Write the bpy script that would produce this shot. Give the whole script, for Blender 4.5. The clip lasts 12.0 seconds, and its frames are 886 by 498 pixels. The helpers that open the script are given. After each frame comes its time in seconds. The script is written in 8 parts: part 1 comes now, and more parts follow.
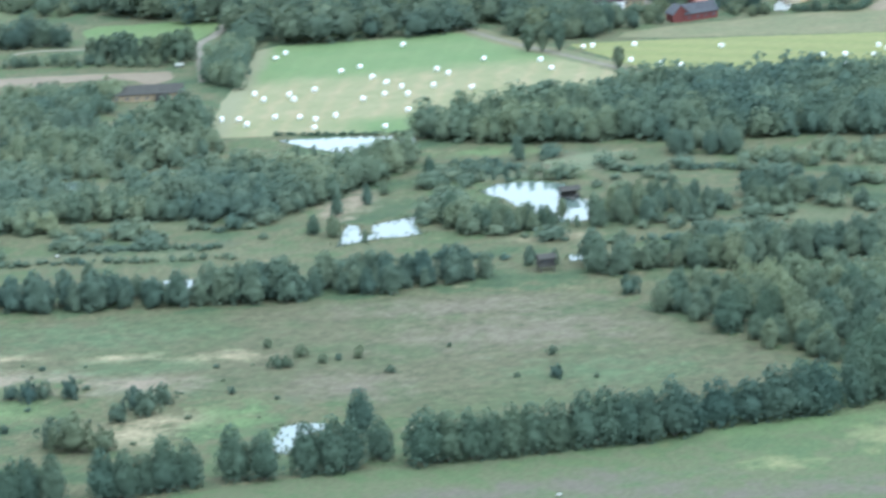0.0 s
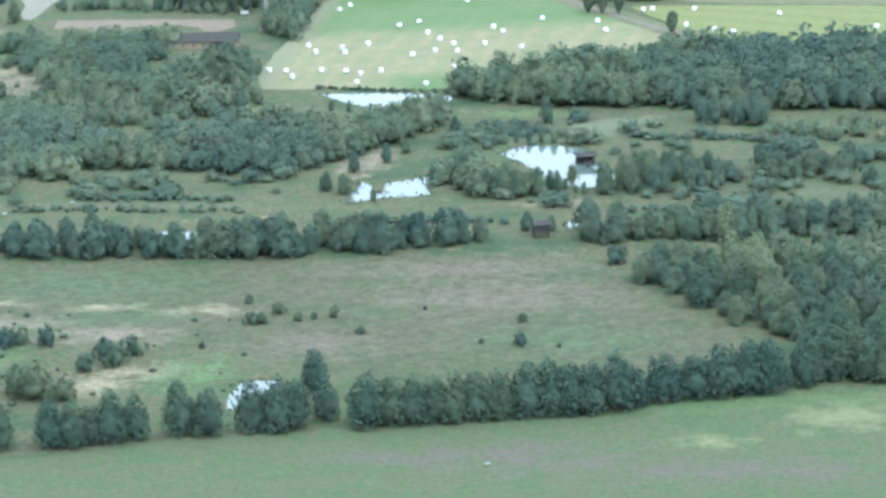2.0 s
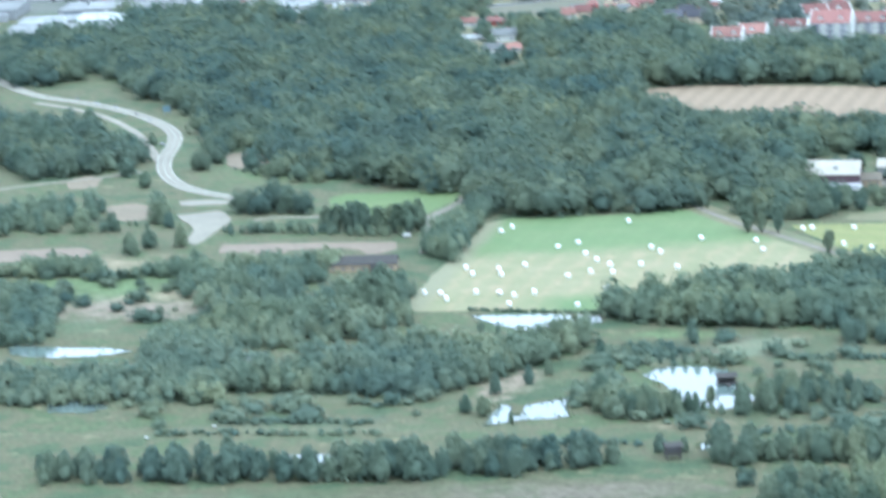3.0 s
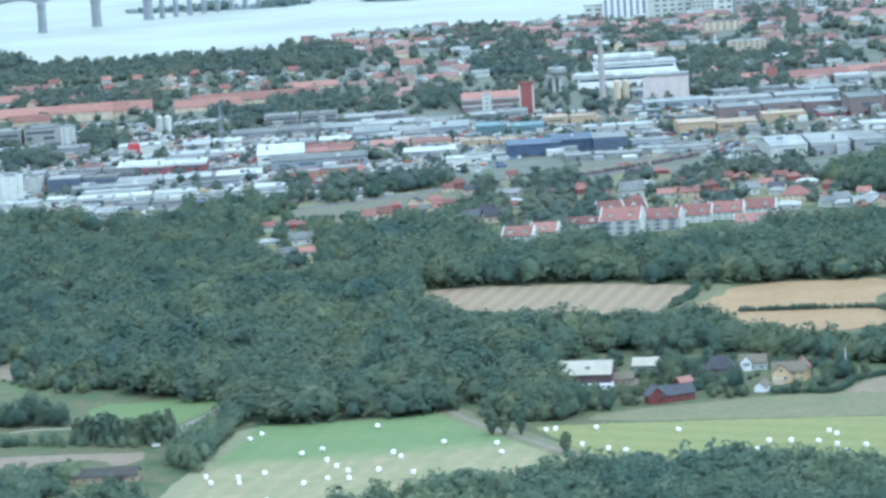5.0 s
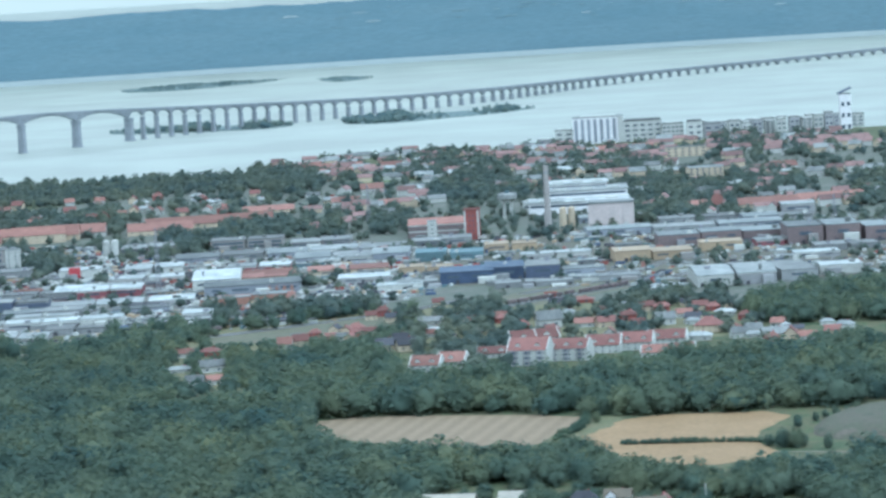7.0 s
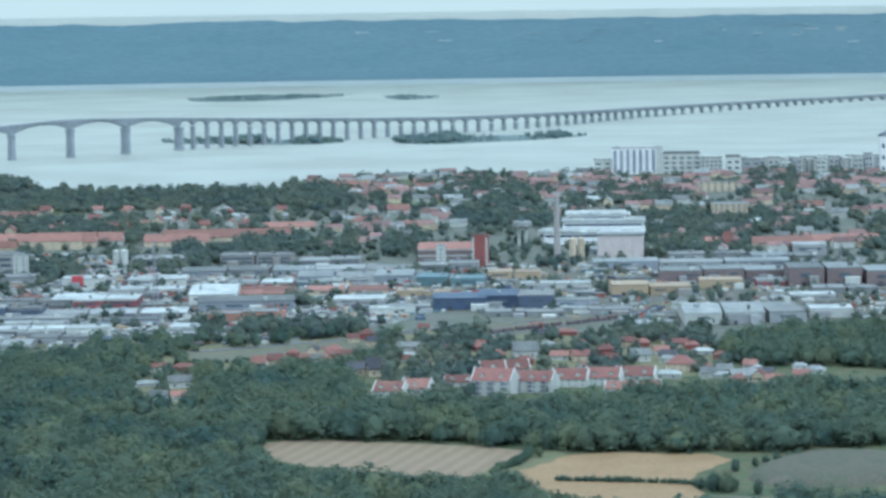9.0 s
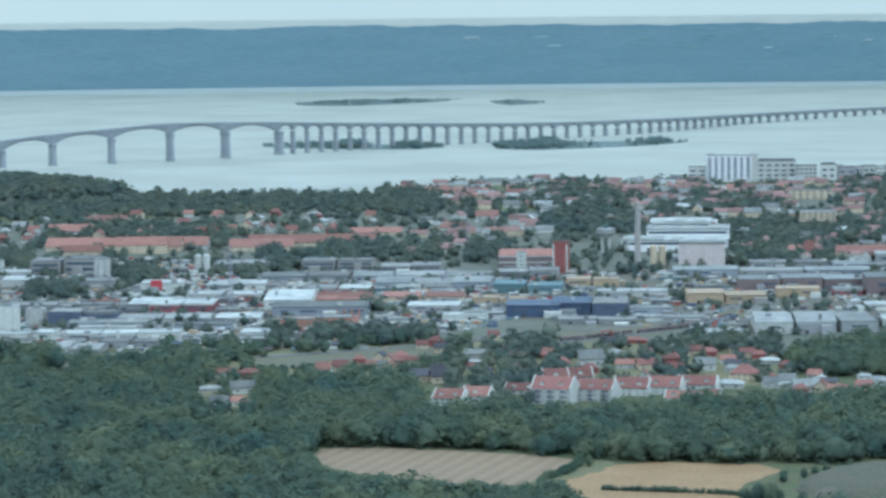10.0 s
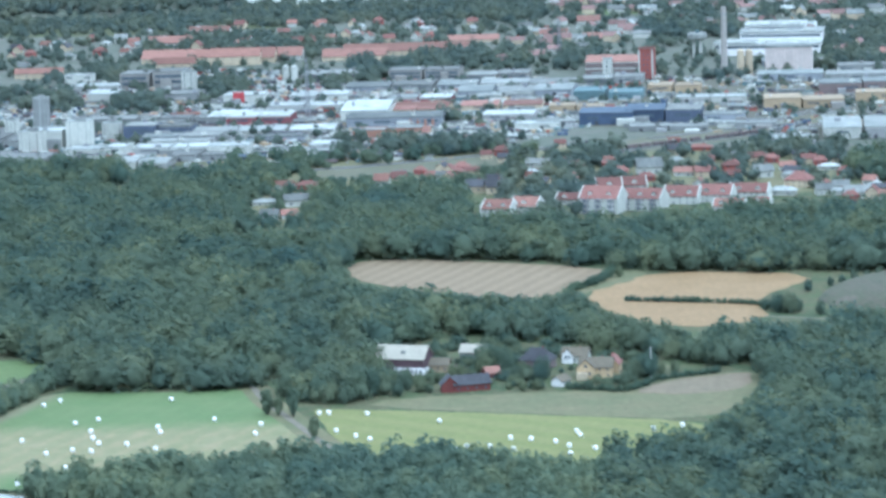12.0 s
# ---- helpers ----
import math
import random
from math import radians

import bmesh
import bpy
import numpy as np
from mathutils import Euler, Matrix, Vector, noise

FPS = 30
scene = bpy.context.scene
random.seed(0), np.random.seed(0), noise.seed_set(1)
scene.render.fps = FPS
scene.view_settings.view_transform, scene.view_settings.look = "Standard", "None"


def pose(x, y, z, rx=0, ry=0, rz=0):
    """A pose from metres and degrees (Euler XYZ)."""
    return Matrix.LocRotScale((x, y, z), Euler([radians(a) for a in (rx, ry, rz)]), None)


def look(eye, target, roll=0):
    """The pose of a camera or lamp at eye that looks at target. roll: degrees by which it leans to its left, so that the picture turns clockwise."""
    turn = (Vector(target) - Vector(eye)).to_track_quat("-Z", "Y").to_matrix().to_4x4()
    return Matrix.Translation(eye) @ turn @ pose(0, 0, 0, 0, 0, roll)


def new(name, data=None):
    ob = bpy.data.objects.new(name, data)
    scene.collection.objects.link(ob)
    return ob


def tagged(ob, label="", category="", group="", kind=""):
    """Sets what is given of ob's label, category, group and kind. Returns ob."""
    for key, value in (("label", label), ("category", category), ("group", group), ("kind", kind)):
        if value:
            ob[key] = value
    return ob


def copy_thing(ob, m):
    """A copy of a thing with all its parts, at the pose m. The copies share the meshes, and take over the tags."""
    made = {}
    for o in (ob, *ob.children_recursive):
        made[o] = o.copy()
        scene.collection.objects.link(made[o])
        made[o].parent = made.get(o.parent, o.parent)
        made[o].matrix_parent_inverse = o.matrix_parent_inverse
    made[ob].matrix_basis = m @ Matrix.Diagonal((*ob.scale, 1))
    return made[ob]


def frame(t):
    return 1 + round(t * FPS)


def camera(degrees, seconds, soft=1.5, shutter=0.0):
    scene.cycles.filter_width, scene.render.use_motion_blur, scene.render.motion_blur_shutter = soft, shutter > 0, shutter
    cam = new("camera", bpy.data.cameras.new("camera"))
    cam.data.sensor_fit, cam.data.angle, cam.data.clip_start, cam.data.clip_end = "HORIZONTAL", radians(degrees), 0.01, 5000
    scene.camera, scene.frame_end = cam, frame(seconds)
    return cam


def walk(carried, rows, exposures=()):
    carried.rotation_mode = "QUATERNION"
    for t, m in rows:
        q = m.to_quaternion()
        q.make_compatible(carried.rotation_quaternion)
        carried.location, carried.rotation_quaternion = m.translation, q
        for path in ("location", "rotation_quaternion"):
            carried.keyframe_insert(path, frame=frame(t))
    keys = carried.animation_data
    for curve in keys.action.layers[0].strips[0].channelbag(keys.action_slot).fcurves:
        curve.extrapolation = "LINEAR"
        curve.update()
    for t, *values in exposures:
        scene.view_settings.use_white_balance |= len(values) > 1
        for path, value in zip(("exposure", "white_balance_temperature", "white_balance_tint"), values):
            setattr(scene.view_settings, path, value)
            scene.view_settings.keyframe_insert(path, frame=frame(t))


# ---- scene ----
# The aircraft flies level; the hand-held camera turns with a long lens.
cam = camera(15.301, 12.0, soft=2.9, shutter=0.5)


def aim(x, y, z, yaw, pitch, roll):
    return pose(x, y, z, 90 + pitch, 0, yaw) @ pose(0, 0, 0, 0, 0, roll)


ROWS = [
    (0, -191.05, 29.84, 134.27, -8.205, -13.132, -2.910),
    (0.5, -182.81, 26.74, 135.84, -6.477, -13.618, -2.640),
    (1, -174.31, 23.84, 137.24, -6.921, -13.444, -1.891),
    (1.5, -165.58, 21.13, 138.50, -6.247, -13.849, -1.583),
    (2, -156.62, 18.61, 139.61, -4.578, -14.137, -1.487),
    (2.2, -152.97, 17.65, 140.02, -3.896, -13.709, -1.772),
    (2.4, -149.29, 16.72, 140.41, -2.382, -12.894, -2.060),
    (2.5, -147.44, 16.27, 140.60, -2.660, -12.280, -2.411),
    (2.7, -143.71, 15.38, 140.96, -1.833, -11.407, -2.306),
    (2.8, -141.84, 14.95, 141.13, -1.362, -10.929, -2.508),
    (3, -138.06, 14.10, 141.47, -0.473, -10.285, -2.713),
    (3.1, -136.16, 13.69, 141.63, -0.097, -9.867, -2.598),
    (3.2, -134.25, 13.29, 141.79, 0.253, -9.294, -2.484),
    (3.5, -128.48, 12.11, 142.24, -0.213, -8.649, -2.369),
    (3.7, -124.60, 11.36, 142.52, -1.179, -8.216, -2.379),
    (5.3, -92.59, 6.25, 144.36, -2.197, -6.917, -3.837),
    (5.5, -88.48, 5.72, 144.55, -2.089, -6.750, -3.885),
    (5.9, -80.19, 4.73, 144.90, -1.933, -6.209, -3.865),
    (6, -78.11, 4.49, 144.99, -1.865, -6.071, -3.844),
    (6.5, -67.61, 3.40, 145.41, -1.838, -5.537, -3.785),
    (6.9, -59.14, 2.62, 145.73, -1.953, -5.201, -3.587),
    (7, -57.01, 2.44, 145.81, -1.982, -4.985, -3.390),
    (7.2, -52.74, 2.09, 145.96, -2.056, -4.984, -3.421),
    (8.8, -18.07, -0.03, 147.30, -0.682, -4.772, -1.615),
    (9, -13.69, -0.22, 147.49, -0.407, -4.601, -0.880),
    (9.5, -2.69, -0.61, 147.99, 0.033, -4.265, -0.446),
    (9.9, 6.13, -0.86, 148.44, 1.445, -4.521, -0.555),
    (10, 8.35, -0.91, 148.55, 1.729, -4.502, -0.662),
    (10.5, 19.41, -1.12, 149.19, 3.028, -5.005, -1.550),
    (10.6, 21.63, -1.15, 149.32, 3.305, -5.374, -1.816),
    (10.7, 23.85, -1.17, 149.46, 2.855, -6.783, -2.802),
    (10.8, 26.07, -1.20, 149.60, 3.599, -6.326, -3.788),
    (10.9, 28.29, -1.22, 149.75, 3.877, -6.546, -2.689),
    (11, 30.50, -1.24, 149.90, 4.230, -6.621, -1.590),
    (11.5, 41.60, -1.28, 150.71, 4.690, -6.977, -1.279),
    (12, 52.70, -1.25, 151.62, 4.799, -7.894, -1.752),
]
walk(cam, [(t, aim(*row)) for t, *row in ROWS], exposures=[(0, 1.45, 4880, 2), (2.5, 1.47, 4810, 4), (3.0, 1.69, 4680, 7), (3.5, 1.74, 4620, 7), (4.4, 1.4, 4590, 2), (5.5, 1.26, 4580, 2), (6.5, 1.08, 4640, 2), (7.0, 0.96, 4640, 2),
                (9, 0.80, 4660, 1), (10.5, 0.68, 4650, 1), (11.0, 0.86, 4610, 4), (12, 1.2, 4600, 4)])

# ---- light: a bright, thinly overcast summer noon ----
world = bpy.data.worlds.new("sky")
scene.world = world
world.use_nodes = True
_n = world.node_tree.nodes
_sky = _n.new("ShaderNodeTexSky")
_sky.sky_type, _sky.sun_disc = "NISHITA", False
_sky.sun_elevation, _sky.sun_rotation = radians(57), radians(141)
_sky.air_density, _sky.dust_density, _sky.ozone_density = 1.0, 4.0, 1.0
_cloud = _n.new("ShaderNodeTexNoise")
_cloud.inputs["Scale"].default_value, _cloud.inputs["Detail"].default_value = 2.2, 5
_tone = _n.new("ShaderNodeValToRGB")
_tone.color_ramp.elements[0].position, _tone.color_ramp.elements[0].color = 0.3, (4.6, 4.35, 3.9, 1)
_tone.color_ramp.elements[1].position, _tone.color_ramp.elements[1].color = 0.7, (6.0, 5.7, 5.1, 1)
world.node_tree.links.new(_cloud.outputs["Fac"], _tone.inputs[0])
_veil = _n.new("ShaderNodeMix")
_veil.data_type, _veil.inputs[0].default_value = "RGBA", 0.86
world.node_tree.links.new(_sky.outputs[0], _veil.inputs[6])
world.node_tree.links.new(_tone.outputs[0], _veil.inputs[7])
world.node_tree.links.new(_veil.outputs[2], _n["Background"].inputs[0])
_n["Background"].inputs[1].default_value = 0.182

sun = new("sun", bpy.data.lights.new("sun", "SUN"))
sun.data.energy, sun.data.angle, sun.data.color = 0.95, radians(55), (1.0, 0.96, 0.9)
sun.matrix_world = look((0, 0, 0), (-0.34, 0.42, -0.84))

STAINS = [(-170.4, 538.7, 4.9, 2.5, -8.0, 'straw'), (-154.5, 533.5, 8.3, 2.8, -8.0, 'straw'), (-187.3, 543.5, 5.9, 2.2, -8.0, 'straw'), (-188.5, 531.3, 6.6, 5.1, -8.0, 'pink'), (-168.0, 521.8, 9.1, 5.3, -8.0, 'pink'), (-179.7, 530.0, 5.3, 3.8, -8.0, 'pink'), (-164.0, 499.6, 7.5, 4.0, -8.0, 'straw'), (-171.2, 494.1, 5.1, 6.0, -8.0, 'straw'), (-169.5, 531.3, 13.3, 4.4, -8.0, 'green'), (-156.2, 497.4, 6.2, 9.1, -8.0, 'lush'), (-189.8, 511.8, 5.5, 5.7, -8.0, 'lush'), (-106.3, 532.9, 19.0, 10.6, -8.0, 'mauve'), (-113.6, 552.9, 22.0, 5.7, -8.0, 'mauve')]
STAINS += [(-137.4, 510.3, 8.6, 8.0, -8.0, 'mauve'), (-97.6, 505.6, 15.0, 8.7, -8.0, 'green'), (-173.7, 553.2, 19.3, 9.3, -8.0, 'green'), (-111.4, 448.3, 14.2, 6.2, -7.0, 'heath'), (-84.0, 437.8, 18.5, 4.3, -7.0, 'heath'), (-131.6, 451.5, 9.2, 3.0, -7.0, 'heath'), (-64.4, 460.0, 7.6, 5.8, -7.0, 'yellow'), (-85.4, 451.7, 4.1, 2.9, -7.0, 'yellow'), (-79.7, 472.3, 23.1, 6.5, -7.0, 'lush'), (-162.6, 635.4, 34.4, 6.3, -8.0, 'olive'), (-162.3, 614.8, 15.4, 3.2, -8.0, 'dark'), (-163.3, 607.8, 33.9, 4.5, -8.0, 'olive'), (-71.2, 660.7, 8.4, 9.8, -8.0, 'mauve')]
STAINS += [(-90.6, 660.5, 9.5, 8.1, -8.0, 'dark'), (-42.2, 598.5, 15.4, 5.8, -8.0, 'olive'), (-119.7, 640.2, 3.7, 10.1, -8.0, 'sand'), (-126.2, 631.4, 3.2, 6.3, -8.0, 'sand'), (-89.5, 597.4, 6.1, 3.1, -8.0, 'straw'), (-86.0, 677.5, 10.3, 3.9, -8.0, 'lush'), (-52.8, 650.8, 8.3, 7.9, -8.0, 'olive'), (-211.8, 765.3, 20.3, 14.2, -0.0, 'lush'), (-190.4, 960.0, 14.0, 27.9, -0.0, 'green'), (-229.5, 982.2, 16.8, 23.3, -0.0, 'green'), (-170.1, 922.8, 18.9, 18.6, -0.0, 'lush'), (-216.2, 787.3, 16.2, 9.8, -0.0, 'straw'), (-206.6, 750.1, 21.2, 13.6, -0.0, 'lush')]
STAINS += [(-195.1, 728.1, 11.2, 8.4, -0.0, 'pink'), (-206.7, 735.2, 17.0, 11.8, -0.0, 'pink'), (-191.7, 746.5, 10.2, 6.8, -0.0, 'straw'), (-220.2, 713.6, 15.9, 9.2, -0.0, 'green')]
TOWN_BELTS = [[(-101.0, 2143.9), (-57.5, 2171.5), (-57.5, 2331.1), (-80.2, 2419.5), (-112.7, 2403.3)], [(2.2, 2198.1), (62.1, 2180.0), (66.7, 2334.9), (37.2, 2488.8), (7.2, 2478.2)], [(6.5, 1992.3), (65.8, 1967.6), (73.7, 2087.7), (39.5, 2171.4), (9.5, 2147.5)], [(72.7, 2062.4), (87.5, 2036.1), (97.7, 2221.4), (82.0, 2211.7)], [(91.4, 2165.5), (157.7, 2146.9), (167.3, 2284.9), (123.2, 2340.8), (97.0, 2293.4)], [(103.9, 1734.5), (160.8, 1747.2), (178.0, 1955.9), (157.0, 2053.2), (123.1, 2017.7)], [(158.2, 1892.2), (222.0, 1907.2), (233.7, 2044.8), (194.3, 2074.3), (170.7, 2027.1)], [(223.9, 2302.8), (249.1, 2287.2), (270.6, 2494.4), (245.3, 2497.8)]]
TOWN_BELTS += [[(-307.8, 1607.9), (-326.4, 1697.7), (-274.9, 1685.9), (-259.2, 1597.5)], [(-239.5, 1581.8), (-250.7, 1649.1), (-225.3, 1643.4), (-215.1, 1576.7)], [(-288.5, 1762.6), (-303.4, 1846.4), (-278.7, 1840.0), (-265.0, 1756.9)], [(-286.0, 1937.6), (-299.2, 2019.9), (-283.7, 2015.4), (-271.1, 1933.6)], [(-244.2, 1968.7), (-255.8, 2053.5), (-237.2, 2048.0), (-226.4, 1963.7)], [(-206.6, 1941.1), (-217.6, 2032.9), (-201.1, 2028.1), (-190.9, 1936.7)], [(216.3, 2304.0), (232.6, 2437.3), (258.8, 2406.5), (241.3, 2276.5)], [(271.0, 2293.6), (283.3, 2377.8), (300.8, 2357.4), (287.9, 2274.6)], [(161.5, 1917.9), (174.1, 2024.0), (229.3, 1971.3), (214.3, 1870.4)], [(114.9, 1897.8), (127.0, 2025.6), (150.8, 2003.3), (137.4, 1878.2)], [(228.5, 1768.2), (266.9, 1999.7), (282.3, 1984.6), (242.4, 1756.2)]]
TOWN_BELTS += [[(273.1, 2284.3), (292.8, 2269.6), (309.9, 2417.5), (296.1, 2440.4)], [(-240.3, 1954.3), (-207.4, 1929.1), (-222.2, 2069.6), (-251.0, 2072.7)], [(-201.0, 1898.7), (-172.5, 1879.3), (-188.0, 2065.9), (-216.5, 2084.0)], [(-142.2, 1704.8), (-117.1, 1692.5), (-127.6, 1827.0), (-150.7, 1840.9)], [(-120.5, 1744.5), (-83.7, 1759.0), (-91.5, 1896.2), (-116.6, 1907.2)], [(-86.2, 1815.3), (-47.6, 1766.6), (-50.1, 1871.4), (-87.5, 1917.0)], [(-32.5, 1772.5), (-9.6, 1777.8), (-11.8, 1931.0), (-31.4, 1911.4)], [(-207.5, 1657.9), (-183.8, 1649.5), (-196.3, 1751.4), (-215.5, 1735.5)], [(-34.6, 1301.1), (-19.7, 1300.1), (-21.5, 1349.8), (-34.5, 1350.8)]]
TOWN_BELTS += [[(-7.0, 1307.2), (14.0, 1305.8), (13.1, 1380.3), (-4.8, 1381.6)], [(-72.4, 1485.6), (-57.5, 1484.5), (-59.4, 1521.7), (-73.6, 1522.9)], [(-118.1, 1369.8), (-35.9, 1359.5), (-38.9, 1414.0), (-122.6, 1425.0)], [(64.7, 1343.7), (82.5, 1331.8), (85.7, 1381.7), (69.1, 1382.9)], [(-286.9, 2101.8), (-258.7, 2049.0), (-249.9, 1977.7), (-267.6, 1957.1)]]
FIELD_BALES_A = [(-119.5, 827.3), (-94.3, 822.5), (-67.8, 829.7), (-50.3, 787.3), (-36.8, 746.7), (-63.6, 718.6), (-98.3, 704.7), (-125.7, 711.8), (-142.0, 714.1), (-137.3, 743.7), (-124.4, 798.4)]
FIELD_BALES_B = [(-47.0, 798.6), (1.3, 787.5), (48.0, 775.2), (50.6, 754.4), (34.7, 702.2), (7.6, 681.2), (-19.3, 711.5), (-35.7, 752.0), (-47.4, 792.0)]
MEADOW_FARM = [(-36.0, 800.1), (-30.0, 811.0), (11.0, 816.1), (33.7, 817.3), (42.0, 836.7), (65.3, 842.8), (61.9, 807.2), (49.3, 775.8), (1.2, 788.2)]
MEADOW_BROWN = [(29.8, 812.8), (36.5, 825.7), (44.9, 832.3), (61.1, 842.6), (61.7, 821.2), (45.9, 809.9)]
VERGE_TRACK = [(1.8, 976.4), (18.5, 1017.4), (25.2, 1024.1), (33.3, 1018.4), (13.0, 976.0)]
YARD_FARM = [(-20.9, 865.7), (-13.1, 866.3), (-12.5, 851.4), (-19.0, 844.7)]
FIELD_STUBBLE = [(-67.5, 1052.4), (-48.4, 1060.2), (20.3, 1029.8), (19.5, 1009.4), (4.5, 974.7), (-13.1, 970.1), (-46.1, 996.4), (-61.2, 1015.8)]
FIELD_WHEAT = [(31.5, 1022.3), (86.5, 1010.6), (62.4, 961.4), (68.3, 924.5), (41.3, 910.7), (22.4, 938.6), (11.2, 976.1)]
MOUND = [(79.8, 961.6), (91.9, 994.7), (109.8, 1010.0), (135.0, 1003.3), (139.9, 963.3), (113.5, 936.8), (86.5, 941.8)]
GREEN_LEFT = [(-159.3, 876.4), (-144.8, 875.1), (-123.4, 876.4), (-129.1, 850.7), (-135.4, 837.4), (-147.0, 841.1), (-160.6, 849.3)]
GRAVEL_YARD = [(-185.3, 809.0), (-174.7, 807.5), (-160.1, 804.9), (-142.6, 801.0), (-143.0, 790.8), (-147.0, 785.6), (-149.9, 786.1), (-151.6, 792.3), (-156.6, 796.1), (-168.5, 796.0), (-173.2, 784.9), (-176.4, 790.2), (-179.0, 797.5), (-185.6, 797.3)]
GRASS_FRONT = [(-243.3, 458.9), (-177.6, 458.3), (-160.2, 464.1), (-123.5, 466.6), (-87.1, 469.9), (-64.7, 470.5), (-2.0, 471.2), (-25.9, 367.0), (-107.0, 362.8), (-238.1, 400.9)]
MEADOW_MID = [(-197.9, 568.7), (-160.6, 563.2), (-135.7, 565.4), (-90.7, 558.0), (-82.3, 535.0), (-65.3, 494.8), (-86.7, 489.0), (-116.0, 491.0), (-131.5, 488.4), (-142.7, 506.5), (-164.0, 517.1), (-198.1, 546.2)]
SAND_BANK = [(-128.2, 629.6), (-121.9, 645.4), (-117.1, 648.8), (-109.7, 654.1), (-118.6, 637.7), (-124.1, 628.0)]
REED_BANK = [(-78.4, 664.3), (-69.8, 668.4), (-60.8, 667.1), (-62.6, 657.7), (-69.7, 652.0), (-78.7, 652.2)]
POND_A = [(-127.5, 706.1), (-119.3, 705.2), (-109.9, 703.2), (-99.5, 698.8), (-99.7, 693.2), (-104.8, 689.1), (-110.8, 687.9), (-114.6, 685.2), (-117.6, 689.5), (-122.1, 696.3)]
POND_B = [(-127.4, 603.0), (-125.4, 614.1), (-123.3, 620.6), (-121.8, 619.1), (-121.8, 611.7), (-120.5, 610.3), (-118.8, 618.4), (-114.8, 621.3), (-110.8, 622.8), (-111.3, 614.0), (-111.0, 608.0), (-114.7, 607.5), (-120.9, 607.1), (-125.9, 604.7)]
POND_C = [(-95.3, 640.1), (-91.1, 645.5), (-84.4, 645.6), (-78.5, 641.6), (-79.5, 632.8), (-77.6, 624.6), (-75.8, 615.6), (-79.5, 609.1), (-83.9, 607.8), (-88.7, 610.7), (-90.4, 621.4), (-92.2, 632.5)]
POND_D = [(-89.2, 582.0), (-86.0, 581.7), (-86.6, 577.5), (-89.8, 577.8)]
POND_E = [(-151.8, 478.2), (-151.3, 484.5), (-149.7, 490.9), (-146.9, 492.0), (-143.1, 490.5), (-143.6, 487.9), (-146.4, 485.2), (-148.8, 480.7), (-150.6, 476.6)]
POND_F = [(-177.1, 679.6), (-169.0, 679.7), (-169.3, 672.0), (-176.0, 673.5)]
POND_G = [(-225.0, 698.1), (-213.7, 693.5), (-202.7, 690.1), (-198.2, 686.4), (-205.5, 683.4), (-214.9, 683.6), (-223.8, 688.7)]
POND_H = [(-211.0, 643.0), (-202.2, 641.4), (-199.0, 634.8), (-202.5, 631.3), (-210.2, 633.1)]
POND_I = [(-163.6, 589.1), (-147.1, 586.5), (-147.9, 578.2), (-163.6, 581.5)]
POND_J = [(-44.0, 541.3), (-38.4, 548.7), (-37.5, 544.5), (-41.5, 532.0), (-44.2, 536.4)]
SUBURB_NEAR = [(-56.0, 1352.3), (-24.0, 1394.3), (47.0, 1366.7), (103.9, 1340.9), (106.7, 1241.9), (71.9, 1199.9), (34.0, 1246.7), (8.2, 1248.4), (-43.5, 1251.8), (-80.5, 1292.4)]
SUBURB_FAR = [(-83.9, 2079.6), (-12.8, 2177.5), (152.4, 2186.3), (281.9, 2143.6), (282.6, 1818.6), (181.8, 1752.5), (115.9, 1758.6), (122.9, 1961.7), (37.4, 2066.3), (-30.5, 1849.2), (-72.2, 1776.2)]
SUBURB_COAST = [(-97.5, 2435.4), (-39.9, 2506.2), (113.6, 2478.7), (320.8, 2437.1), (350.2, 2250.4), (189.6, 2182.0), (39.7, 2182.6), (-58.5, 2210.9)]
SUBURB_WEST = [(-379.0, 2014.1), (-274.9, 2179.8), (-101.8, 2160.2), (-87.0, 1983.6), (-169.5, 1992.2), (-267.6, 1957.1), (-346.8, 1840.2)]
SUBURB_RIGHT = [(81.1, 1243.6), (110.9, 1241.6), (137.5, 1230.8), (129.7, 1179.5), (101.3, 1181.2), (82.2, 1199.3)]
ESTATE_WEST = [(-334.5, 1695.0), (-218.8, 1827.9), (-115.3, 1780.3), (-10.8, 1699.8), (-9.8, 1440.6), (-81.8, 1354.1), (-152.3, 1359.2), (-271.1, 1367.6)]
ESTATE_EAST = [(-11.0, 1734.4), (77.3, 1708.9), (236.4, 1711.8), (220.7, 1423.0), (95.5, 1385.5), (25.4, 1462.7), (-9.9, 1465.4)]
CAR_PARK = [(-221.2, 1427.6), (-165.2, 1433.0), (-58.6, 1420.2), (-56.0, 1352.3), (-138.4, 1336.9), (-206.7, 1331.3)]
CARS_ROAD = [(-247.4, 1096.8), (-232.6, 1071.0), (-219.3, 1037.6), (-211.6, 983.4), (-224.5, 1052.2), (-239.6, 1081.6)]
RAIL_A = [(-0.1, 1335.6), (17.0, 1371.1), (38.4, 1392.0), (74.1, 1426.9), (95.2, 1452.3), (126.3, 1493.5), (163.8, 1531.2)]
RAIL_B = [(24.4, 1414.0), (76.2, 1471.4), (157.0, 1651.7), (265.5, 1709.1)]
WAGON_ROWS = [[(17.7, 1375.5), (38.5, 1394.3), (48.5, 1405.2)], [(50.9, 1405.0), (74.2, 1429.3)], [(-132.0, 1313.8), (-111.1, 1324.6)], [(-112.3, 1339.3), (-98.8, 1346.8)]]
